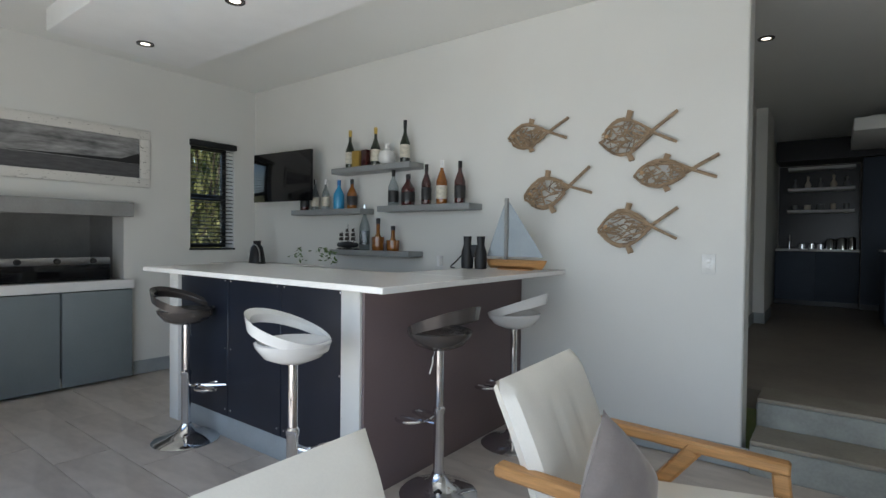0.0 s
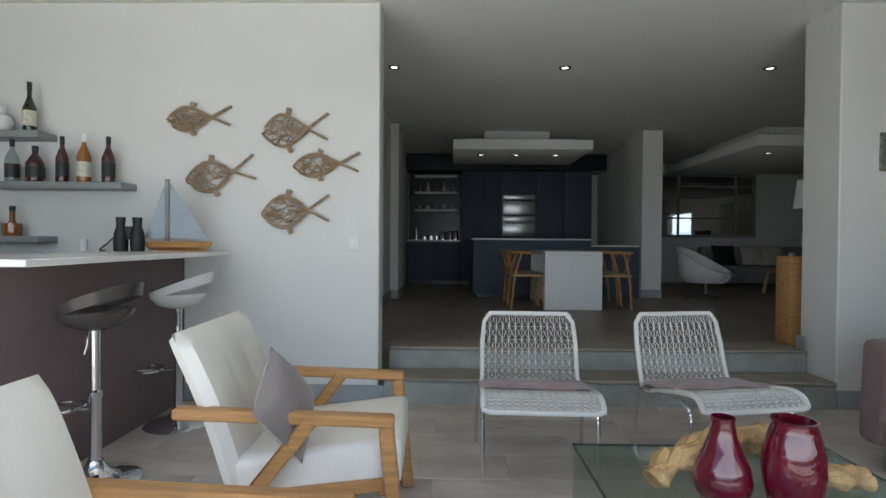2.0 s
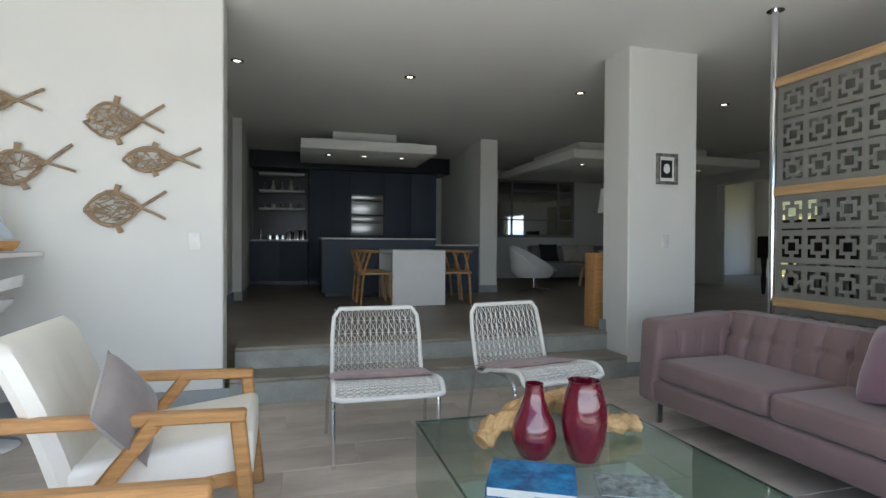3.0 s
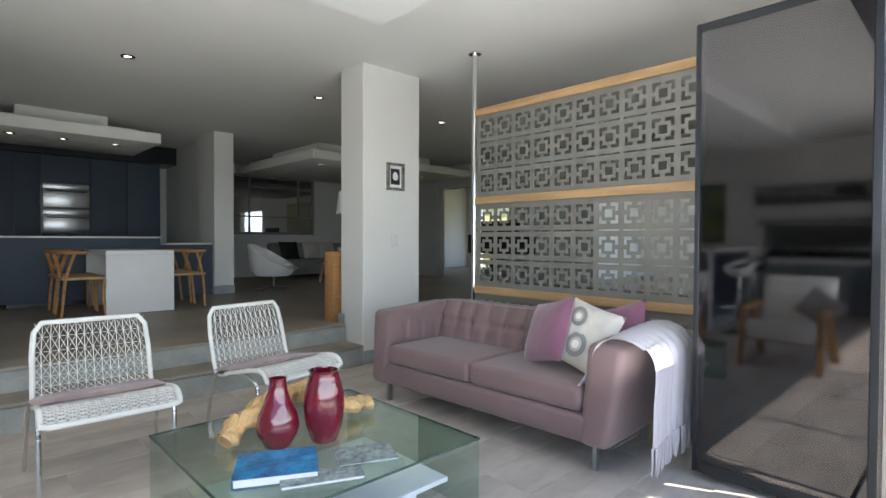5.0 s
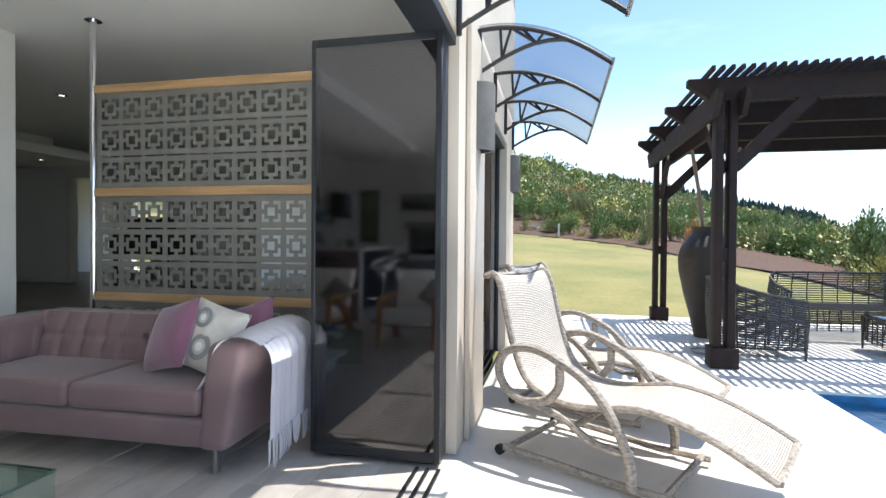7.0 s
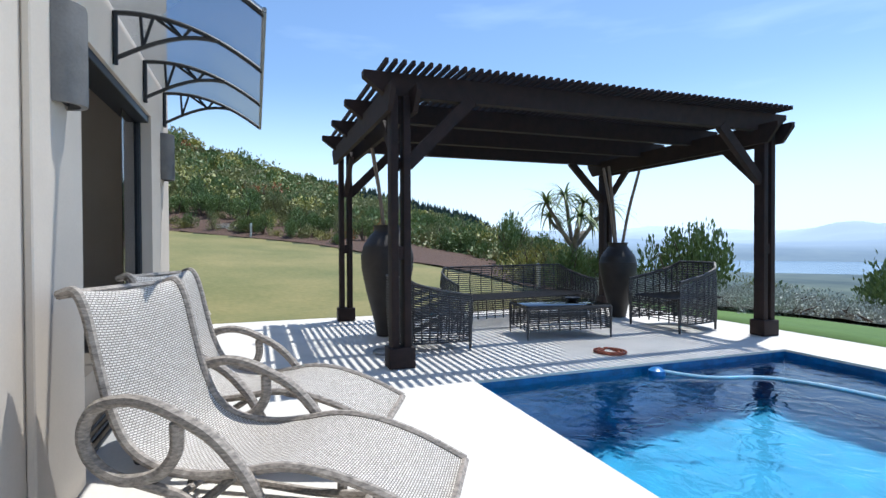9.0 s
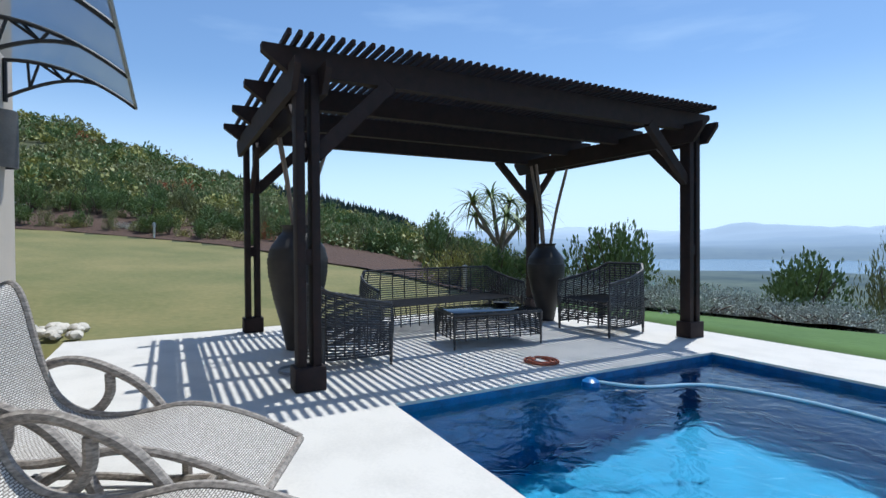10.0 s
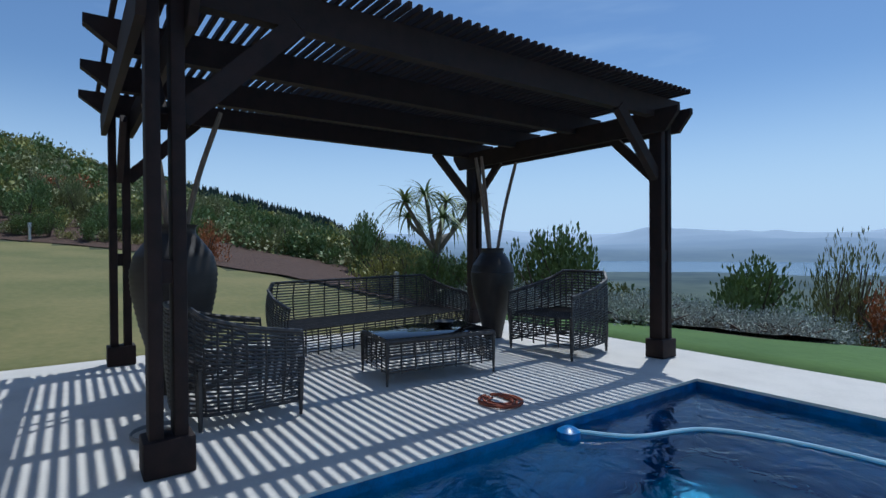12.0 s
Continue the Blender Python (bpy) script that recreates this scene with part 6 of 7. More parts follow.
# ---- pergola ----
def pergola():
    p = thing("pergola", "dark stained timber pergola with closely spaced roof slats over the patio", "pergola")
    XS, YS = (6.11, 9.37), (-1.92, -6.80)
    for x in XS:
        for y in YS:
            post = part("post", box(x - 0.075, x + 0.075, y - 0.098, y - 0.026, 0.0, 2.63, bevel=0.006), M_DARKWOOD, p)
            part("plank", box(x - 0.075, x + 0.075, y + 0.026, y + 0.098, 0.0, 2.63, bevel=0.006), M_DARKWOOD, post)
            part("spacer", box(x - 0.06, x + 0.06, y - 0.025, y + 0.025, 1.05, 1.18), M_DARKWOOD, post)
            part("foot_block", box(x - 0.108, x + 0.108, y - 0.13, y + 0.13, -0.004, 0.20, bevel=0.01), M_DARKWOOD, post)
            sx, sy = (1 if x < 8 else -1), (-1 if y > -4 else 1)
            part("brace", beam(bmesh.new(), (x, y + sy * 0.08, 1.98), (x, y + sy * 0.76, 2.66), 0.08, 0.12), M_DARKWOOD, post)
            part("brace", beam(bmesh.new(), (x + sx * 0.05, y, 1.96), (x + sx * 0.62, y, 2.50), 0.055, 0.11), M_DARKWOOD, post)
    def notched(a, b, w, z0, z1, cut):
        """A beam along y (or x) with its ends cut back below."""
        bm = bmesh.new()
        prof = [(a, z1), (a, z1 - 0.06), (a + cut, z0), (b - cut, z0), (b, z1 - 0.06), (b, z1)]
        f = [bm.verts.new((-w / 2, q, z)) for q, z in prof], [bm.verts.new((w / 2, q, z)) for q, z in prof]
        bm.faces.new(f[0])
        bm.faces.new(f[1][::-1])
        for i in range(6):
            j = (i + 1) % 6
            bm.faces.new((f[0][i], f[0][j], f[1][j], f[1][i]))
        return bm
    for y in YS:
        for dy in (-0.124, 0.124):
            bm = notched(5.82, 9.72, 0.05, 2.46, 2.70, 0.14)
            bm.transform(pose(0, y + dy, 0) @ pose(0, 0, 0, 0, 0, -90) @ Matrix.Scale(1, 4))
            part("tie_beam", bm, M_DARKWOOD, p, smooth=False)
    for x in (6.13, 7.21, 8.29, 9.35):
        bm = notched(-7.15, -1.57, 0.10, 2.635, 2.86, 0.22)
        bm.transform(Matrix.Translation((x, 0, 0)))
        part("rafter", bm, M_DARKWOOD, p, smooth=False)
    me = None
    for i in range(61):
        y = -1.74 - i * 0.0865
        if me is None:
            ob = part("slat", box(5.84, 9.76, -0.017, 0.017, 2.862, 2.912, bevel=0.004, seg=1), M_DARKWOOD, p)
            me = ob.data
            ob.location.y = y
        else:
            ob = new("slat", me)
            ob.parent = p
            ob.location.y = y


pergola()


def cane_seat(name, label, category, m, W, D, back, low, legs=0.10, group=""):
    """Open cane armchair or sofa facing -y; W wide, D deep."""
    c = thing(name, label, category, m, group)

    def plan(t):
        # runs from the right front, round the back, to the left front
        pts = [(W / 2, -D / 2), (W / 2 - 0.01, 0.0), (W / 2 - 0.06, D / 2 - 0.12), (W / 2 - 0.18, D / 2), (0, D / 2 + 0.03), (-W / 2 + 0.18, D / 2), (-W / 2 + 0.06, D / 2 - 0.12), (-W / 2 + 0.01, 0.0), (-W / 2, -D / 2)]
        s = t * 8
        i = min(7, int(s))
        a, b = Vector(pts[i]), Vector(pts[i + 1])
        return a.lerp(b, s - i)

    def top(t):
        e = abs(t - 0.5) * 2
        return back - (back - low) * max(0, (e - 0.35) / 0.65) ** 0.8

    def at(t, k):
        """k runs from 0 at the foot to 1 at the top rail."""
        q = plan(t)
        z = legs + (top(t) - legs) * k
        f = 1 + 0.07 * math.sin(k * 2.4) - 0.02
        return Vector((q.x * f, q.y * f, z))
    T = [i / 40 for i in range(41)]
    for k in range(1, 22):
        part("cane", tube(bmesh.new(), [at(t, k / 22) for t in T], 0.0085, 5), M_RATTAN, c)
    part("top_rail", tube(bmesh.new(), [at(t, 1.0) for t in T], 0.017, 6), M_RATTAN, c)
    part("top_rail", tube(bmesh.new(), [at(t, 0.0) for t in T] , 0.012, 6), M_RATTAN, c)
    nv = int((W + 2 * D) / 0.095)
    for i in range(nv + 1):
        t = i / nv
        part("upright", tube(bmesh.new(), [at(t, k) for k in (0, 0.25, 0.5, 0.75, 1)], 0.009, 5), M_RATTAN, c)
    sz = 0.38
    for i in range(int(D / 0.045)):
        y = -D / 2 + 0.02 + i * 0.045
        part("seat_cane", tube(bmesh.new(), [(-W / 2 + 0.05, y, sz), (W / 2 - 0.05, y, sz)], 0.011, 5), M_RATTAN, c)
    for z in (sz - 0.03, sz - 0.06, sz - 0.09, sz - 0.12, sz - 0.15, sz - 0.18, sz - 0.21, sz - 0.24):
        part("front_cane", tube(bmesh.new(), [(-W / 2, -D / 2, z), (W / 2, -D / 2, z)], 0.0065, 5), M_RATTAN, c)
    nf = int(W / 0.14)
    for i in range(nf + 1):
        x = -W / 2 + W * i / nf
        part("front_upright", tube(bmesh.new(), [(x, -D / 2, legs), (x, -D / 2, sz)], 0.009, 5), M_RATTAN, c)
    for x, y in ((W / 2, -D / 2), (-W / 2, -D / 2), (W / 2 - 0.08, D / 2 - 0.08), (-W / 2 + 0.08, D / 2 - 0.08)):
        part("leg", tube(bmesh.new(), [(x, y, 0), (x, y, legs + 0.1), (x, y, 0.40)], [0.012, 0.022, 0.02], 7), M_RATTAN, c)
    return c


ch = cane_seat("cane_armchair", "charcoal open cane armchair on the shaded patio", "armchair", pose(6.98, -2.46, 0, 0, 0, 4) @ Matrix.Scale(1.06, 4), 0.78, 0.72, 0.78, 0.58, group="cane seats")
copy_thing(ch, pose(7.0, -6.22, 0, 0, 0, 182) @ Matrix.Scale(1.1, 4))
cane_seat("cane_sofa", "charcoal open cane sofa on the shaded patio", "sofa", pose(8.55, -4.50, 0, 0, 0, -84), 2.45, 0.78, 0.82, 0.60)


def cane_table():
    t = thing("cane_table", "low charcoal cane table with a dark reflective glass top", "coffee table", pose(7.10, -4.35, 0, 0, 0, -8))
    W, D, H = 0.66, 1.12, 0.42
    part("tabletop", box(-W / 2, W / 2, -D / 2, D / 2, H - 0.008, H, bevel=0.002), M_GLOSSBLK, t)
    for k in range(10):
        z = 0.12 + k * 0.028
        w = 1.0 - 0.04 * k / 9
        part("cane", tube(bmesh.new(), [(W / 2 * w, D / 2 * w, z), (-W / 2 * w, D / 2 * w, z), (-W / 2 * w, -D / 2 * w, z), (W / 2 * w, -D / 2 * w, z)], 0.008, 5, closed=True), M_RATTAN, t)
    part("top_rail", tube(bmesh.new(), [(W / 2, D / 2, H - 0.03), (-W / 2, D / 2, H - 0.03), (-W / 2, -D / 2, H - 0.03), (W / 2, -D / 2, H - 0.03)], 0.02, 6, closed=True), M_RATTAN, t)
    for i in range(9):
        y = -D / 2 + D * i / 8
        for x in (-W / 2, W / 2):
            part("upright", tube(bmesh.new(), [(x, y, 0.10), (x * 0.97, y, H - 0.03)], 0.008, 5), M_RATTAN, t)
    for i in range(1, 5):
        x = -W / 2 + W * i / 5
        for y in (-D / 2, D / 2):
            part("upright", tube(bmesh.new(), [(x, y, 0.10), (x, y, H - 0.03)], 0.008, 5), M_RATTAN, t)
    for x in (-W / 2, W / 2):
        for y in (-D / 2, D / 2):
            part("leg", tube(bmesh.new(), [(x, y, 0), (x, y, H - 0.03)], [0.011, 0.022], 7), M_RATTAN, t)
    b = thing("bowl", "small dark bowl on the cane table", "bowl", pose(7.16, -4.6, 0.42))
    part("body", lathe(bmesh.new(), [(0, 0), (0.05, 0), (0.11, 0.05), (0.1, 0.05), (0, 0.015)], 20, cap=False), M_BLACK, b)


cane_table()


def urn(x, y, H, R, canes, label):
    u = thing("urn", label, "urn", pose(x, y, 0), "tall urns")
    prof = []
    N = 56
    base = [(0.0, 0.42), (0.06, 0.46), (0.2, 0.58), (0.4, 0.80), (0.6, 0.97), (0.72, 1.0), (0.82, 0.90), (0.9, 0.66), (0.95, 0.50), (0.98, 0.50), (1.0, 0.56)]
    for i in range(N + 1):
        t = i / N
        r = float(np.interp(t, [b[0] for b in base], [b[1] for b in base])) * R
        prof.append((r * (1 + 0.025 * (i % 2) * (1 if 0.05 < t < 0.93 else 0)), t * H))
    prof = [(0, 0)] + prof + [(R * 0.42, H), (R * 0.40, H * 0.9), (0, H * 0.85)]
    part("body", lathe(bmesh.new(), prof, 40, cap=False), M_URN, u)
    for i, (dx, dy, h) in enumerate(canes):
        q = thing("bare_pole", "bare weathered pole standing in a tall urn", "pole", pose(x, y, H * 0.87), "poles in the urns")
        part("pole", tube(bmesh.new(), smooth_line([(dx * 0.15, dy * 0.15, 0), (dx * 0.5, dy * 0.5, h * 0.5), (dx, dy, h)], 4), [0.024] * 8 + [0.02], 7), M_CANE, q)


urn(7.85, -2.22, 1.44, 0.34, ((-0.2, 0.24, 1.15), (0.05, 0.18, 1.2), (0.05, -0.4, 1.22)), "tall dark ribbed clay urn holding bare poles on the patio")
urn(8.15, -6.12, 1.20, 0.29, ((0.0, 0.28, 1.35), (0.1, 0.1, 1.4), (-0.15, -0.30, 1.32)), "dark ribbed clay urn holding bare poles on the patio")


# ---- sun loungers ----
def lounger(m):
    """Rocking lounger; head at +y, foot at -y; origin under the middle."""
    c = thing("sun_lounger", "grey wicker rocking sun lounger with looped arms on the pale paving", "sun lounger", m, "sun loungers")
    prof = smooth_line([(0, 0.70, 1.02), (0, 0.63, 1.035), (0, 0.58, 0.95), (0, 0.53, 0.76), (0, 0.48, 0.59), (0, 0.41, 0.46), (0, 0.29, 0.385), (0, 0.12, 0.365), (0, -0.04, 0.385), (0, -0.20, 0.415), (0, -0.36, 0.405), (0, -0.54, 0.355), (0, -0.68, 0.295), (0, -0.80, 0.235)], 5)
    W = 0.56
    rows = []
    for i in range(9):
        u = i / 8 * 2 - 1
        rows.append([Vector((u * W / 2, p.y, p.z - 0.022 * (1 - u * u))) for p in prof])
    bm = sheet(bmesh.new(), rows)
    ob = part("sling", bm, M_SLING, c, "woven grey-beige sling")
    uv = ob.data.uv_layers.new(name="weave")
    acc = [0.0]
    for a, b in zip(prof, prof[1:]):
        acc.append(acc[-1] + (b - a).length)
    for lp in ob.data.loops:
        idx = lp.vertex_index
        i, k = divmod(idx, len(prof))
        uv.data[lp.index].uv = (i / 8 * W, acc[k])
    for s in (-1, 1):
        x = s * (W / 2 + 0.012)
        part("side_rail", tube(bmesh.new(), [(x, p.y, p.z) for p in prof], 0.019, 7), M_WICK, c)
        xa = s * (W / 2 + 0.05)
        loop = smooth_line([(xa, 0.18, 0.57), (xa, 0.185, 0.46), (xa, 0.26, 0.375), (xa, 0.40, 0.345), (xa, 0.52, 0.40), (xa, 0.565, 0.50), (xa, 0.52, 0.60), (xa, 0.40, 0.64), (xa, 0.28, 0.63), (xa, 0.16, 0.585), (xa, 0.04, 0.52), (xa, -0.07, 0.41), (xa, -0.15, 0.28), (xa, -0.20, 0.14), (xa, -0.205, 0.03)], 5)
        part("arm", tube(bmesh.new(), loop, 0.025, 8), M_WICK, c, "wicker-wrapped looped arm")
        part("arm_strut", tube(bmesh.new(), smooth_line([(xa, 0.36, 0.345), (xa, 0.16, 0.30), (xa, 0.0, 0.22), (xa, -0.16, 0.20)], 5), 0.02, 7), M_WICK, c)
        rk = smooth_line([(x * 1.1, 0.53, 0.05), (x * 1.1, 0.2, 0.045), (x * 1.05, -0.1, 0.03), (x * 1.05, -0.40, 0.04)], 5)
        part("rocker_rail", tube(bmesh.new(), rk, 0.02, 7), M_WICK, c)
        part("wheel", lathe(bmesh.new(), [(0.0, -0.012), (0.03, -0.012), (0.03, 0.012), (0.0, 0.012)], 14, m=pose(x * 1.1, 0.56, 0.03, 0, 90, 0), cap=False), M_BLACK, c)
    for y, z in ((0.50, 0.06), (-0.36, 0.05), (0.10, 0.27)):
        part("crossbar", tube(bmesh.new(), [(-W / 2 - 0.03, y, z), (W / 2 + 0.03, y, z)], 0.018, 6), M_WICK, c)
    part("end_rail", tube(bmesh.new(), [(-W / 2, -0.80, 0.235), (W / 2, -0.80, 0.235)], 0.018, 6), M_WICK, c)
    part("end_rail", tube(bmesh.new(), [(-W / 2, 0.70, 1.02), (W / 2, 0.70, 1.02)], 0.018, 6), M_WICK, c)
    return c


def sling_material():
    """Basket weave on the sling's own coordinates."""
    m = mat("basket_weave", (0.56, 0.50, 0.43), 0.6, var=0.06, scale=5, fine=80, bump=0.1)
    t = m.node_tree
    b = t.nodes["Principled BSDF"]
    uv = t.nodes.new("ShaderNodeUVMap")
    uv.uv_map = "weave"
    br = t.nodes.new("ShaderNodeTexBrick")
    br.inputs["Scale"].default_value = 24.0
    br.inputs["Mortar Size"].default_value = 0.07
    br.inputs["Mortar Smooth"].default_value = 0.6
    br.inputs["Color1"].default_value = (0.76, 0.71, 0.64, 1)
    br.inputs["Color2"].default_value = (0.60, 0.55, 0.48, 1)
    br.inputs["Mortar"].default_value = (0.20, 0.17, 0.14, 1)
    t.links.new(uv.outputs[0], br.inputs["Vector"])
    t.links.new(br.outputs["Color"], b.inputs["Base Color"])
    bp = t.nodes.new("ShaderNodeBump")
    bp.inputs["Strength"].default_value, bp.inputs["Distance"].default_value = 0.8, 0.003
    bp.invert = True
    t.links.new(br.outputs["Fac"], bp.inputs["Height"])
    t.links.new(bp.outputs[0], b.inputs["Normal"])
    return m


M_SLING = sling_material()
lg = lounger(pose(3.47, -0.64, 0, 0, 0, -28.5))
copy_thing(lg, pose(4.47, -0.63, 0, 0, 0, -26))


# ---- small outdoor things ----
q = thing("hose_coil", "coil of thin grey cable lying beside the pergola post", "hose", pose(6.75, -1.95, 0.0))
part("coil", tube(bmesh.new(), [((0.17 + 0.02 * math.sin(a * 0.7)) * math.cos(a), 0.16 * math.sin(a), 0.012 + 0.004 * a / 6.28) for a in np.linspace(0, 6.28 * 5, 120)], 0.006, 5), M_MANTEL, q)
q = thing("clay_ring", "orange terracotta ring lying on the shaded paving", "ornament", pose(5.92, -4.25, 0.0))
for k, r in enumerate((0.10, 0.14, 0.18)):
    part("ring", tube(bmesh.new(), [(r * math.cos(a), r * 0.9 * math.sin(a), 0.012) for a in np.linspace(0, 5.2 + k * 0.4, 24)], 0.012, 6), M_TERRA, q)
q = thing("rock_heap", "low heap of pale rocks on the lawn edge", "rocks", pose(10.25, 0.55, 0.0))
rnd = random.Random(5)
for i in range(34):
    bm = bmesh.new()
    bmesh.ops.create_icosphere(bm, subdivisions=2, radius=1)
    s_ = rnd.uniform(0.05, 0.11)
    off = Vector((rnd.uniform(-0.45, 0.45), rnd.uniform(-0.35, 0.35), 0))
    off.z = 0.03 + 0.10 * max(0, 1 - off.length * 2) + rnd.uniform(0, 0.02)
    for v_ in bm.verts:
        v_.co = off + Vector((v_.co.x * s_ * 1.3, v_.co.y * s_, v_.co.z * s_ * 0.75)) * (1 + 0.25 * noise.noise(v_.co * 1.5 + Vector((i, 0, 0))))
    part("rock", bm, M_ROCK, q, angle=0.4)
q = thing("pool_cleaner", "blue automatic pool cleaner with a pale floating hose", "pool cleaner", pose(5.27, -4.30, -0.08))
part("body", lathe(bmesh.new(), [(0.0, -0.05), (0.085, -0.03), (0.08, 0.03), (0.04, 0.055), (0, 0.06)], 18, cap=False), M_BLUE, q)
part("hose", tube(bmesh.new(), smooth_line([(0, 0, 0.03), (-0.3, -0.35, 0.0), (-0.55, -0.9, 0.0), (-1.3, -1.15, 0.0), (-2.4, -1.1, 0.0), (-3.6, -1.0, 0)], 8), 0.015, 7), M_HOSE, q)


# ---- planting ----
def leaf_mat(name, a, b):
    m = mat(name, a, 0.55, var=0.25, scale=2, fine=20, bump=0, island=0.6, obrand=0.3, dark=b)
    t = m.node_tree
    p = t.nodes["Principled BSDF"]
    p.inputs["Subsurface Weight"].default_value = 0.0
    return m


L_MATS = [leaf_mat("leaf_olive", (0.25, 0.25, 0.09), (0.08, 0.095, 0.03)), leaf_mat("leaf_deep", (0.15, 0.21, 0.06), (0.03, 0.065, 0.02)), leaf_mat("leaf_yellow", (0.36, 0.34, 0.09), (0.11, 0.13, 0.035)), leaf_mat("leaf_silver", (0.44, 0.47, 0.40), (0.16, 0.19, 0.14)), leaf_mat("leaf_rust", (0.42, 0.15, 0.05), (0.08, 0.05, 0.025))]
M_TWIG = mat("twig", (0.14, 0.10, 0.07), 0.85, var=0.3, bump=0.2)


def leaf_cloud(n, rx, rz, size, seed, slim=0.35, upright=0.4, lumps=7):
    """Leaves set in lumps over an uneven dome."""
    r = np.random.RandomState(seed)
    c = r.normal(size=(lumps, 3))
    c /= np.linalg.norm(c, axis=1)[:, None]
    c[:, 2] = np.abs(c[:, 2]) * 0.9
    c *= np.array([rx, rx, rz]) * r.uniform(0.35, 0.85, (lumps, 1))
    c[:, 2] += rz * 0.15
    k = r.randint(0, lumps, n)
    d = r.normal(size=(n, 3))
    d /= np.linalg.norm(d, axis=1)[:, None]
    rad = r.uniform(0.55, 1.05, (n, 1)) * r.uniform(0.28, 0.5, lumps)[k][:, None]
    p = c[k] + d * rad * np.array([rx, rx, rz * 1.1])
    p[:, 2] = np.abs(p[:, 2]) + 0.02
    ax = d + np.array([0, 0, upright * 2]) + r.normal(size=(n, 3)) * 0.5
    ax /= np.linalg.norm(ax, axis=1)[:, None]
    sd = np.cross(ax, r.normal(size=(n, 3)))
    sd /= np.linalg.norm(sd, axis=1)[:, None] + 1e-9
    L = size * r.uniform(0.6, 1.3, (n, 1))
    return np.stack([p - ax * L * 0.5, p + sd * L * slim, p + ax * L * 0.5, p - sd * L * slim], 1)


def quads_mesh(name, Q, material):
    me = bpy.data.meshes.new(name)
    v = Q.reshape(-1, 3)
    f = np.arange(len(v)).reshape(-1, 4)
    me.from_pydata(v.tolist(), [], f.tolist())
    me.materials.append(material)
    return me


def stem_mesh(rx, rz, seed):
    rnd = random.Random(seed)
    bm = bmesh.new()
    for i in range(6):
        a = rnd.uniform(0, 6.28)
        e = Vector((rx * 0.6 * math.cos(a), rx * 0.6 * math.sin(a), rz * rnd.uniform(0.6, 0.95)))
        tube(bm, [(0, 0, -0.1), e * 0.45 + Vector((0, 0, 0.1 * rz)), e], [0.03, 0.02, 0.008], 4)
    me = bpy.data.meshes.new("stem")
    bm.to_mesh(me)
    bm.free()
    me.materials.append(M_TWIG)
    return me


KINDS = []
for i, (n, rx, rz, size, slim, up, mi, lab) in enumerate(((1500, 0.8, 0.8, 0.085, 0.28, 0.3, 0, "rounded olive-green garden shrub in the planted bank"), (1600, 0.75, 1.1, 0.10, 0.24, 0.7, 1, "dark green leafy shrub in the planted bank"), (1500, 0.8, 0.7, 0.07, 0.25, 0.3, 2, "yellow-green shrub in the planted bank"), (1700, 0.9, 0.42, 0.05, 0.25, 0.3, 3, "low silver-leaved groundcover shrub in the bed"), (1300, 0.6, 0.85, 0.07, 0.25, 0.8, 4, "rust-tipped shrub in the planted bank"), (1300, 0.5, 1.5, 0.13, 0.10, 1.6, 0, "upright feathery green shrub in the planted bank"))):
    KINDS.append((quads_mesh("crown", leaf_cloud(n, rx, rz, size, 20 + i, slim, up, 9 + i % 3), L_MATS[mi]), stem_mesh(rx, rz, i), lab))


def at_angle(th, d):
    x, y = 2 + d * math.cos(radians(th)), -1 + d * math.sin(radians(th))
    return x, y, height(x, y)


def shrub(kind, x, y, s, rz, sz=1.0):
    crown, stems, lab = KINDS[kind]
    b = thing("shrub", lab, "shrub", pose(x, y, height(x, y) - 0.04, 0, 0, rz), "garden shrubs")
    b.scale = (s, s, s * sz)
    for nm, me in (("crown", crown), ("stem", stems)):
        o = new(nm, me)
        o.parent = b


rnd = random.Random(31)
# rows of shrubs along the lawn's far edge
for th in np.arange(13, -34, -1.0):
    e = lawn_edge(th)
    mulch = -29 < th < -10
    for row in range(4):
        if row == 0 and rnd.random() < 0.25:
            continue
        d = e + (1.2 if not mulch else 7.6) + row * 2.6 + rnd.uniform(-0.6, 0.6)
        x, y, z = at_angle(th + rnd.uniform(-0.5, 0.5), d)
        k = rnd.choices((0, 1, 2, 4, 5, 3), (5, 6, 3, 0.4, 2, 1))[0]
        s = rnd.uniform(0.5, 1.0) + 0.1 * row
        shrub(k, x, y, s * (0.8 if row == 0 else 1.0), rnd.uniform(0, 360), rnd.uniform(0.8, 1.25))
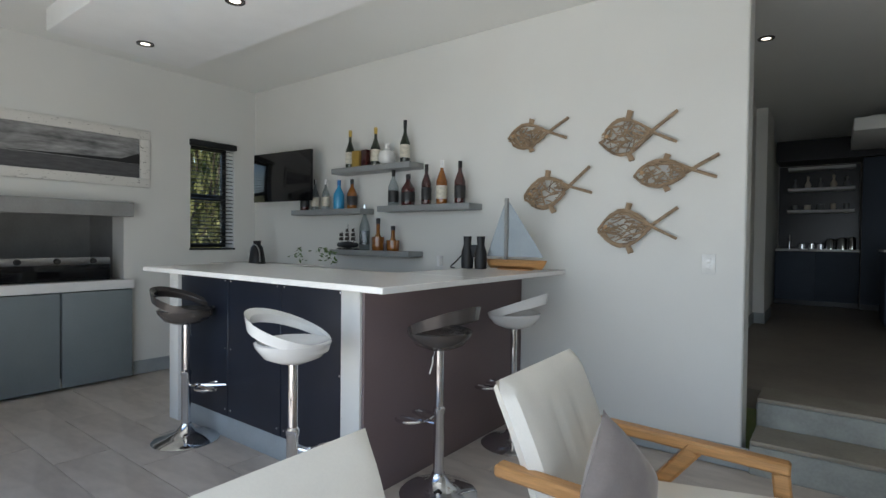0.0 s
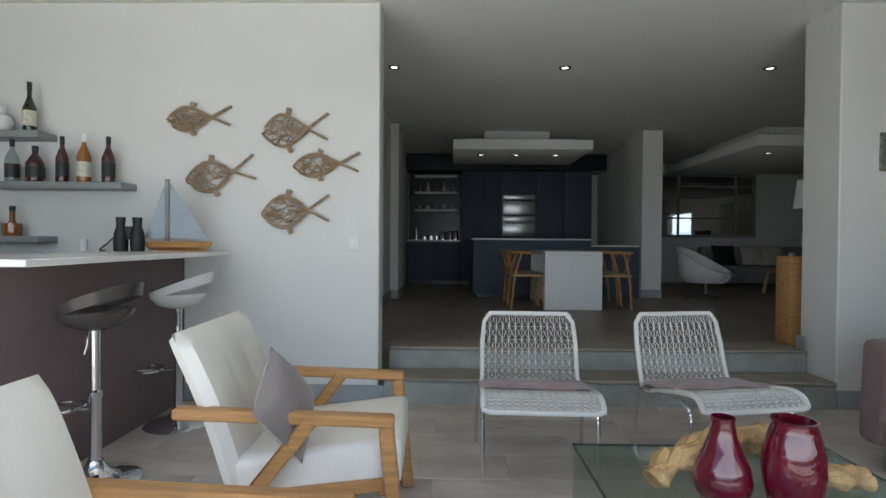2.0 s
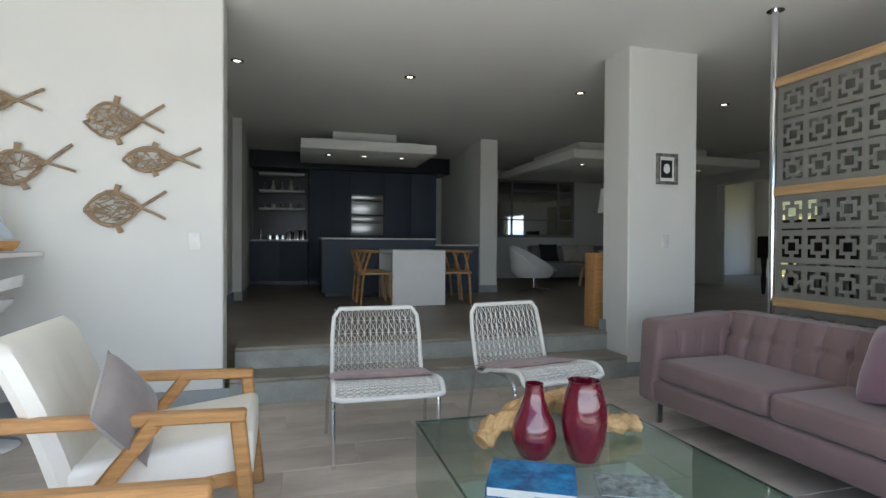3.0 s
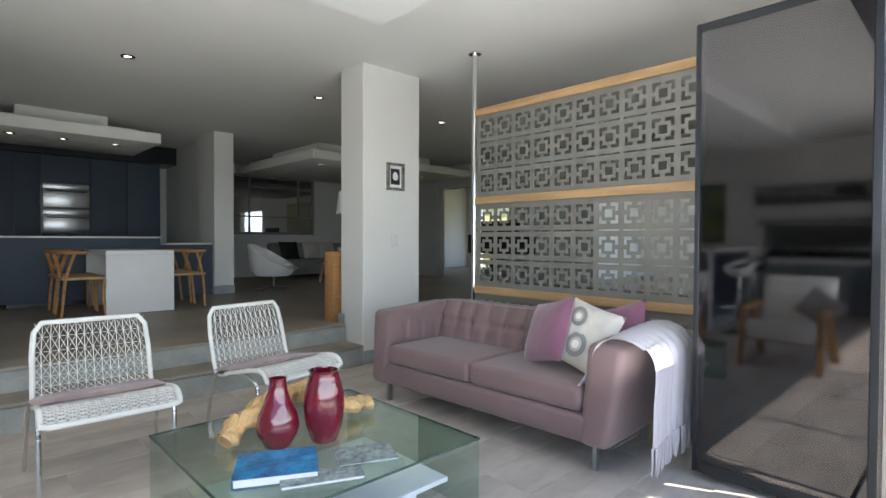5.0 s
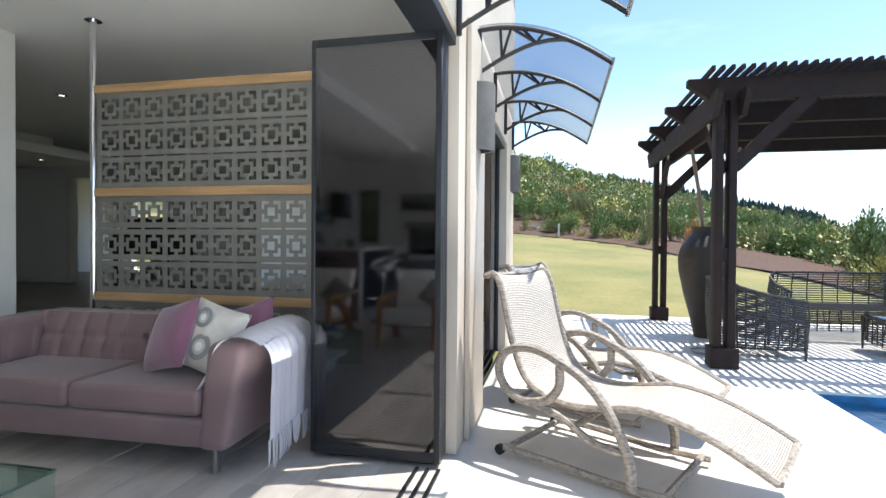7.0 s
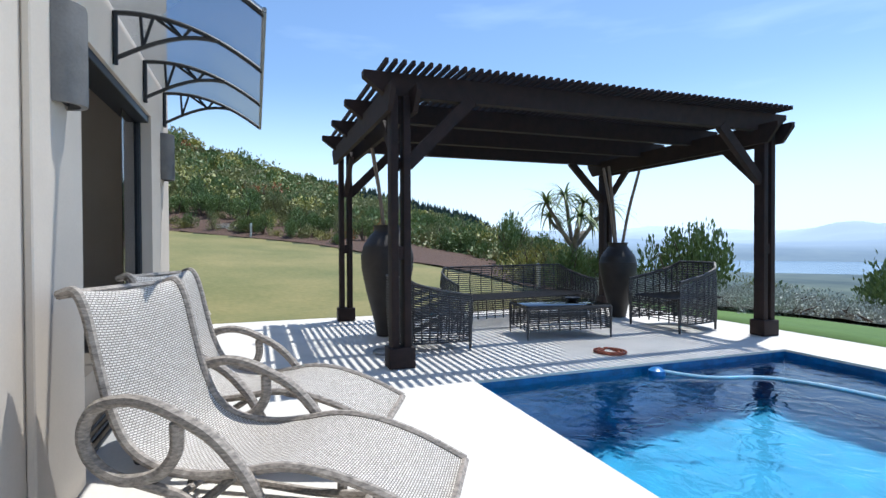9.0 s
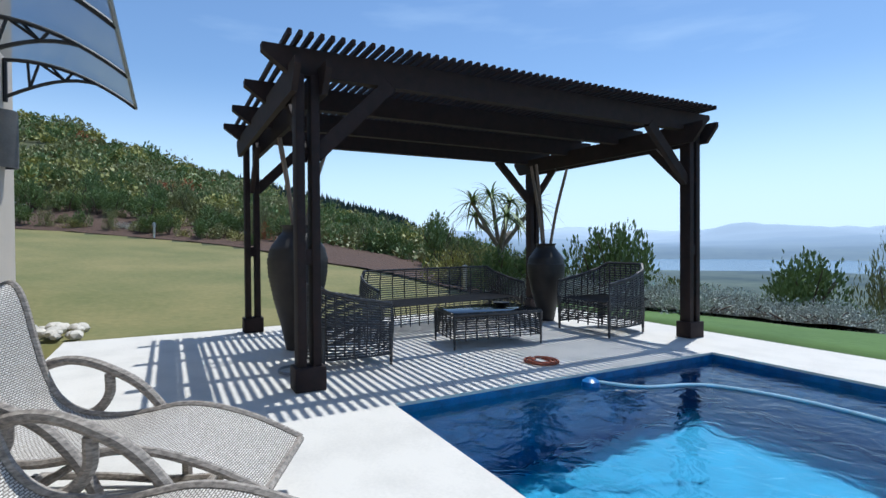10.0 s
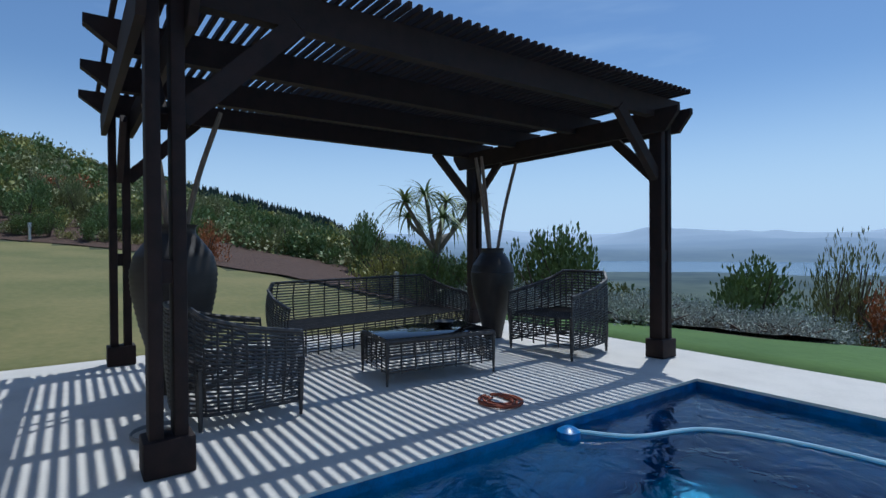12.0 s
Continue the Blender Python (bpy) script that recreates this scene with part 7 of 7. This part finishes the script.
# beds beyond the south lawn
for i in range(64):
    th = rnd.uniform(-69, -36)
    d = lawn_edge(th) + rnd.uniform(0.5, 2.6)
    x, y, z = at_angle(th, d)
    shrub(3, x, y, rnd.uniform(0.75, 1.15), rnd.uniform(0, 360), rnd.uniform(0.9, 1.3))
for th, dd, k, s, sz in ((-12.2, 0.6, 4, 1.0, 1.4), (-34, 1.2, 1, 0.95, 1.0), (-35.5, 2.2, 5, 0.9, 0.9), (-32, 1.6, 5, 0.8, 0.9), (-38, 1.5, 1, 1.0, 1.05), (-40, 2.6, 0, 1.0, 1.3), (-43.5, 3.0, 5, 1.0, 0.8), (-33, 2.6, 2, 1.2, 1.1), (-29.5, 1.4, 2, 1.2, 1.2), (-31, 2.5, 2, 1.3, 1.2), (-27.5, 6.0, 1, 1.3, 1.3), (-44.8, 2.4, 1, 1.15, 1.35), (-47.0, 2.6, 1, 1.2, 1.4), (-43, 2.6, 5, 0.7, 0.75), (-41.5, 2.8, 2, 0.9, 1.0), (-51.5, 3.2, 5, 0.75, 0.7), (-53, 3.4, 0, 0.95, 1.15), (-64, 2.6, 1, 1.0, 1.25), (-62.6, 3.0, 1, 0.9, 1.1), (-69.3, 3.2, 5, 1.0, 1.1), (-71, 3.6, 5, 1.0, 1.15), (-72.5, 3.0, 4, 0.9, 1.4), (-57.5, 4.4, 3, 0.9, 1.0), (-55, 4.5, 5, 0.75, 0.6), (-59, 4.4, 0, 0.8, 0.8), (-66.5, 4.0, 0, 0.8, 0.8), (-61, 5.0, 1, 0.8, 0.7), (-57, 5.5, 1, 0.9, 0.65)):
    x, y, z = at_angle(th, lawn_edge(th) + dd)
    shrub(k, x, y, s, th * 7, sz)

for x, y, k, s_ in ((-7.6, 4.6, 0, 1.5), (-8.2, 5.7, 1, 1.5), (-7.2, 5.3, 2, 1.0), (-8.6, 4.6, 1, 1.7), (-9.2, 6.6, 0, 1.8), (-8.0, 5.2, 5, 1.4), (-7.0, 4.7, 2, 0.9), (-9.6, 5.6, 0, 1.9), (-8.9, 7.3, 1, 1.8), (-10.2, 6.9, 0, 2.0)):
    shrub(k, x, y, s_, x * 40, 1.9 if k != 2 else 1.0)

# the hillside's bush cover, joined
r_ = np.random.RandomState(3)
for mi, cnt in ((0, 560), (1, 430), (2, 170), (4, 14)):
    out = []
    for i in range(cnt):
        th = r_.uniform(-36, 24)
        e = lawn_edge(th)
        d = e + 7 + (95 - e) * r_.uniform(0, 1) ** 1.4
        x, y, z = at_angle(th, d)
        s = r_.uniform(0.45, 1.2) * (1 + d / 120)
        q = leaf_cloud(190, 1.0 * s, 0.85 * s * r_.uniform(0.7, 1.4), 0.10 + 0.0032 * d, i * 7 + mi, 0.35, 0.3, 6)
        out.append(q + np.array([x, y, z - 0.1]))
    tagged(new("hillside_scrub", quads_mesh("hillside_scrub", np.concatenate(out), L_MATS[mi])), "mixed scrub covering the hillside beyond the lawn", "scrub", kind="stuff")
# falling ground to the south
out = []
for i in range(900):
    th = r_.uniform(-78, -28)
    d = lawn_edge(th) + 6 + 75 * r_.uniform(0, 1) ** 1.4
    x, y, z = at_angle(th, d)
    s = r_.uniform(0.6, 1.5) * (1 + d / 70)
    out.append(leaf_cloud(170, 1.0 * s, 0.65 * s, 0.10 + 0.003 * d, i * 5, 0.35, 0.3, 6) + np.array([x, y, z - 0.2]))
tagged(new("slope_scrub", quads_mesh("slope_scrub", np.concatenate(out), L_MATS[1])), "dark scrub on the slope falling to the lake", "scrub", kind="stuff")
# plantation pines along the ridge
V, F = [], []
for i in range(1500):
    th = r_.uniform(-25, -5)
    d = r_.uniform(225, 330)
    x, y, z = at_angle(th, d)
    h, w = r_.uniform(3.5, 7), r_.uniform(0.9, 1.5)
    for z0, z1, ww in ((0.12, 0.6, 1.0), (0.4, 0.82, 0.72), (0.65, 1.0, 0.42)):
        b0 = len(V)
        a0 = r_.uniform(0, 1)
        for a in range(6):
            rr = w * ww * (1 if a % 2 else 0.7)
            V.append((x + rr * math.cos(a0 + a * 1.047), y + rr * math.sin(a0 + a * 1.047), z + h * z0 + r_.uniform(-0.2, 0.2)))
        V.append((x, y, z + h * z1))
        F += [(b0 + a, b0 + (a + 1) % 6, b0 + 6) for a in range(6)]
pm = bpy.data.meshes.new("pines")
pm.from_pydata(V, [], F)
pm.materials.append(mat("pine_needles", (0.035, 0.055, 0.04), 0.9, var=0.3, bump=0, island=0.4))
tagged(new("pine_plantation", pm), "dark pine plantation along the far ridge", "pine trees", kind="stuff")


def aloe_tree():
    x, y = 12.4, -8.15
    t = thing("aloe_tree", "tree aloe with a pale branching trunk and spiky green rosettes", "tree", pose(x, y, height(x, y)))
    bm = bmesh.new()
    tips = []
    tube(bm, smooth_line([(0, 0, -0.1), (0.03, 0, 0.5), (0.0, 0.02, 1.05)], 5), [0.10 - 0.003 * i for i in range(11)], 10)
    for a, l, h in ((0.3, 0.75, 1.75), (1.5, 0.7, 2.0), (2.7, 0.8, 1.65), (3.9, 0.7, 1.9), (5.2, 0.85, 1.6), (0.9, 0.2, 2.15), (3.3, 0.3, 2.0)):
        e = Vector((l * math.cos(a), l * math.sin(a), h))
        tube(bm, smooth_line([(0, 0, 0.98), (e.x * 0.35, e.y * 0.35, 1.30), (e.x * 0.8, e.y * 0.8, h - 0.2), e], 4), [0.055 - 0.002 * i for i in range(13)], 8)
        tips.append(e)
    part("trunk", bm, M_BARK, t)
    r2 = random.Random(9)
    for e in tips:
        bm = bmesh.new()
        for i in range(36):
            a, el = r2.uniform(0, 6.28), r2.uniform(0.0, 1.25)
            L = r2.uniform(0.5, 0.78)
            h = Vector((math.cos(a), math.sin(a), 0))
            s_ = Vector((-h.y, h.x, 0))
            rows = []
            for k in range(6):
                u = k / 5
                p = e + h * (L * u * math.cos(el * (1 - 0.3 * u))) + Vector((0, 0, L * (u * math.sin(el) - 0.95 * u * u * (0.8 if el < 0.9 else 0.55))))
                w = 0.030 * (1 - u) ** 0.7 + 0.001
                rows.append([p - s_ * w, p - Vector((0, 0, 0.01 * (1 - u))), p + s_ * w])
            sheet(bm, rows)
        part("rosette", bm, L_MATS[1], t)
    t.scale = (1.12, 1.12, 1.12)


aloe_tree()
# garden light posts in the bed
for th in (1.5, -30.5):
    x, y, z = at_angle(th, lawn_edge(th) + 0.2)
    g = thing("garden_light", "short steel bollard light at the edge of the lawn", "bollard light", pose(x, y, z), "bollard lights")
    part("post", lathe(bmesh.new(), [(0.05, 0), (0.05, 0.45), (0.06, 0.46), (0.06, 0.6), (0, 0.62)], 12, cap=False), M_STEEL, g)
# mulch of the near beds
for nm, ths, a, b in (("mulch_bank", np.arange(13, -31, -1.0), 0.0, 9.0), ("mulch_south", np.arange(-30, -70, -1.5), 0.0, 3.0)):
    rows = []
    for th in ths:
        e = lawn_edge(th)
        n_ = 8
        rows.append([Vector(at_angle(th, e + a + (b - a) * k / n_)) + Vector((0, 0, 0.03 + 0.05 * noise.noise((th * 0.7, k, 1)))) for k in range(n_ + 1)])
    o = struct(nm, sheet(bmesh.new(), rows), M_MULCH, smooth=True)
    o["label"] = "bark mulch between the shrubs"

# ---- floor tiles and paving, laid piece by piece ----
plank = box(-0.598, 0.598, -0.1485, 0.1485, -0.0055, 0.0, bevel=0.0012, seg=1)
pme = bpy.data.meshes.new("plank")
plank.to_mesh(pme)
plank.free()
pme.materials.append(M_TILE)
n_pl = 0
flo = bpy.data.objects["floor"]
rest = []
for j in range(14):
    y = 0.46 + j * 0.3
    if y > 4.1:
        break
    for i in range(-5, 5):
        x = 0.2 + i * 1.2 + (j % 3) * 0.4
        if -4.9 < x - 0.6 and x + 0.6 < 3.95:
            o = new("plank", pme)
            o.parent = flo
            o.location = (x, y, 0)
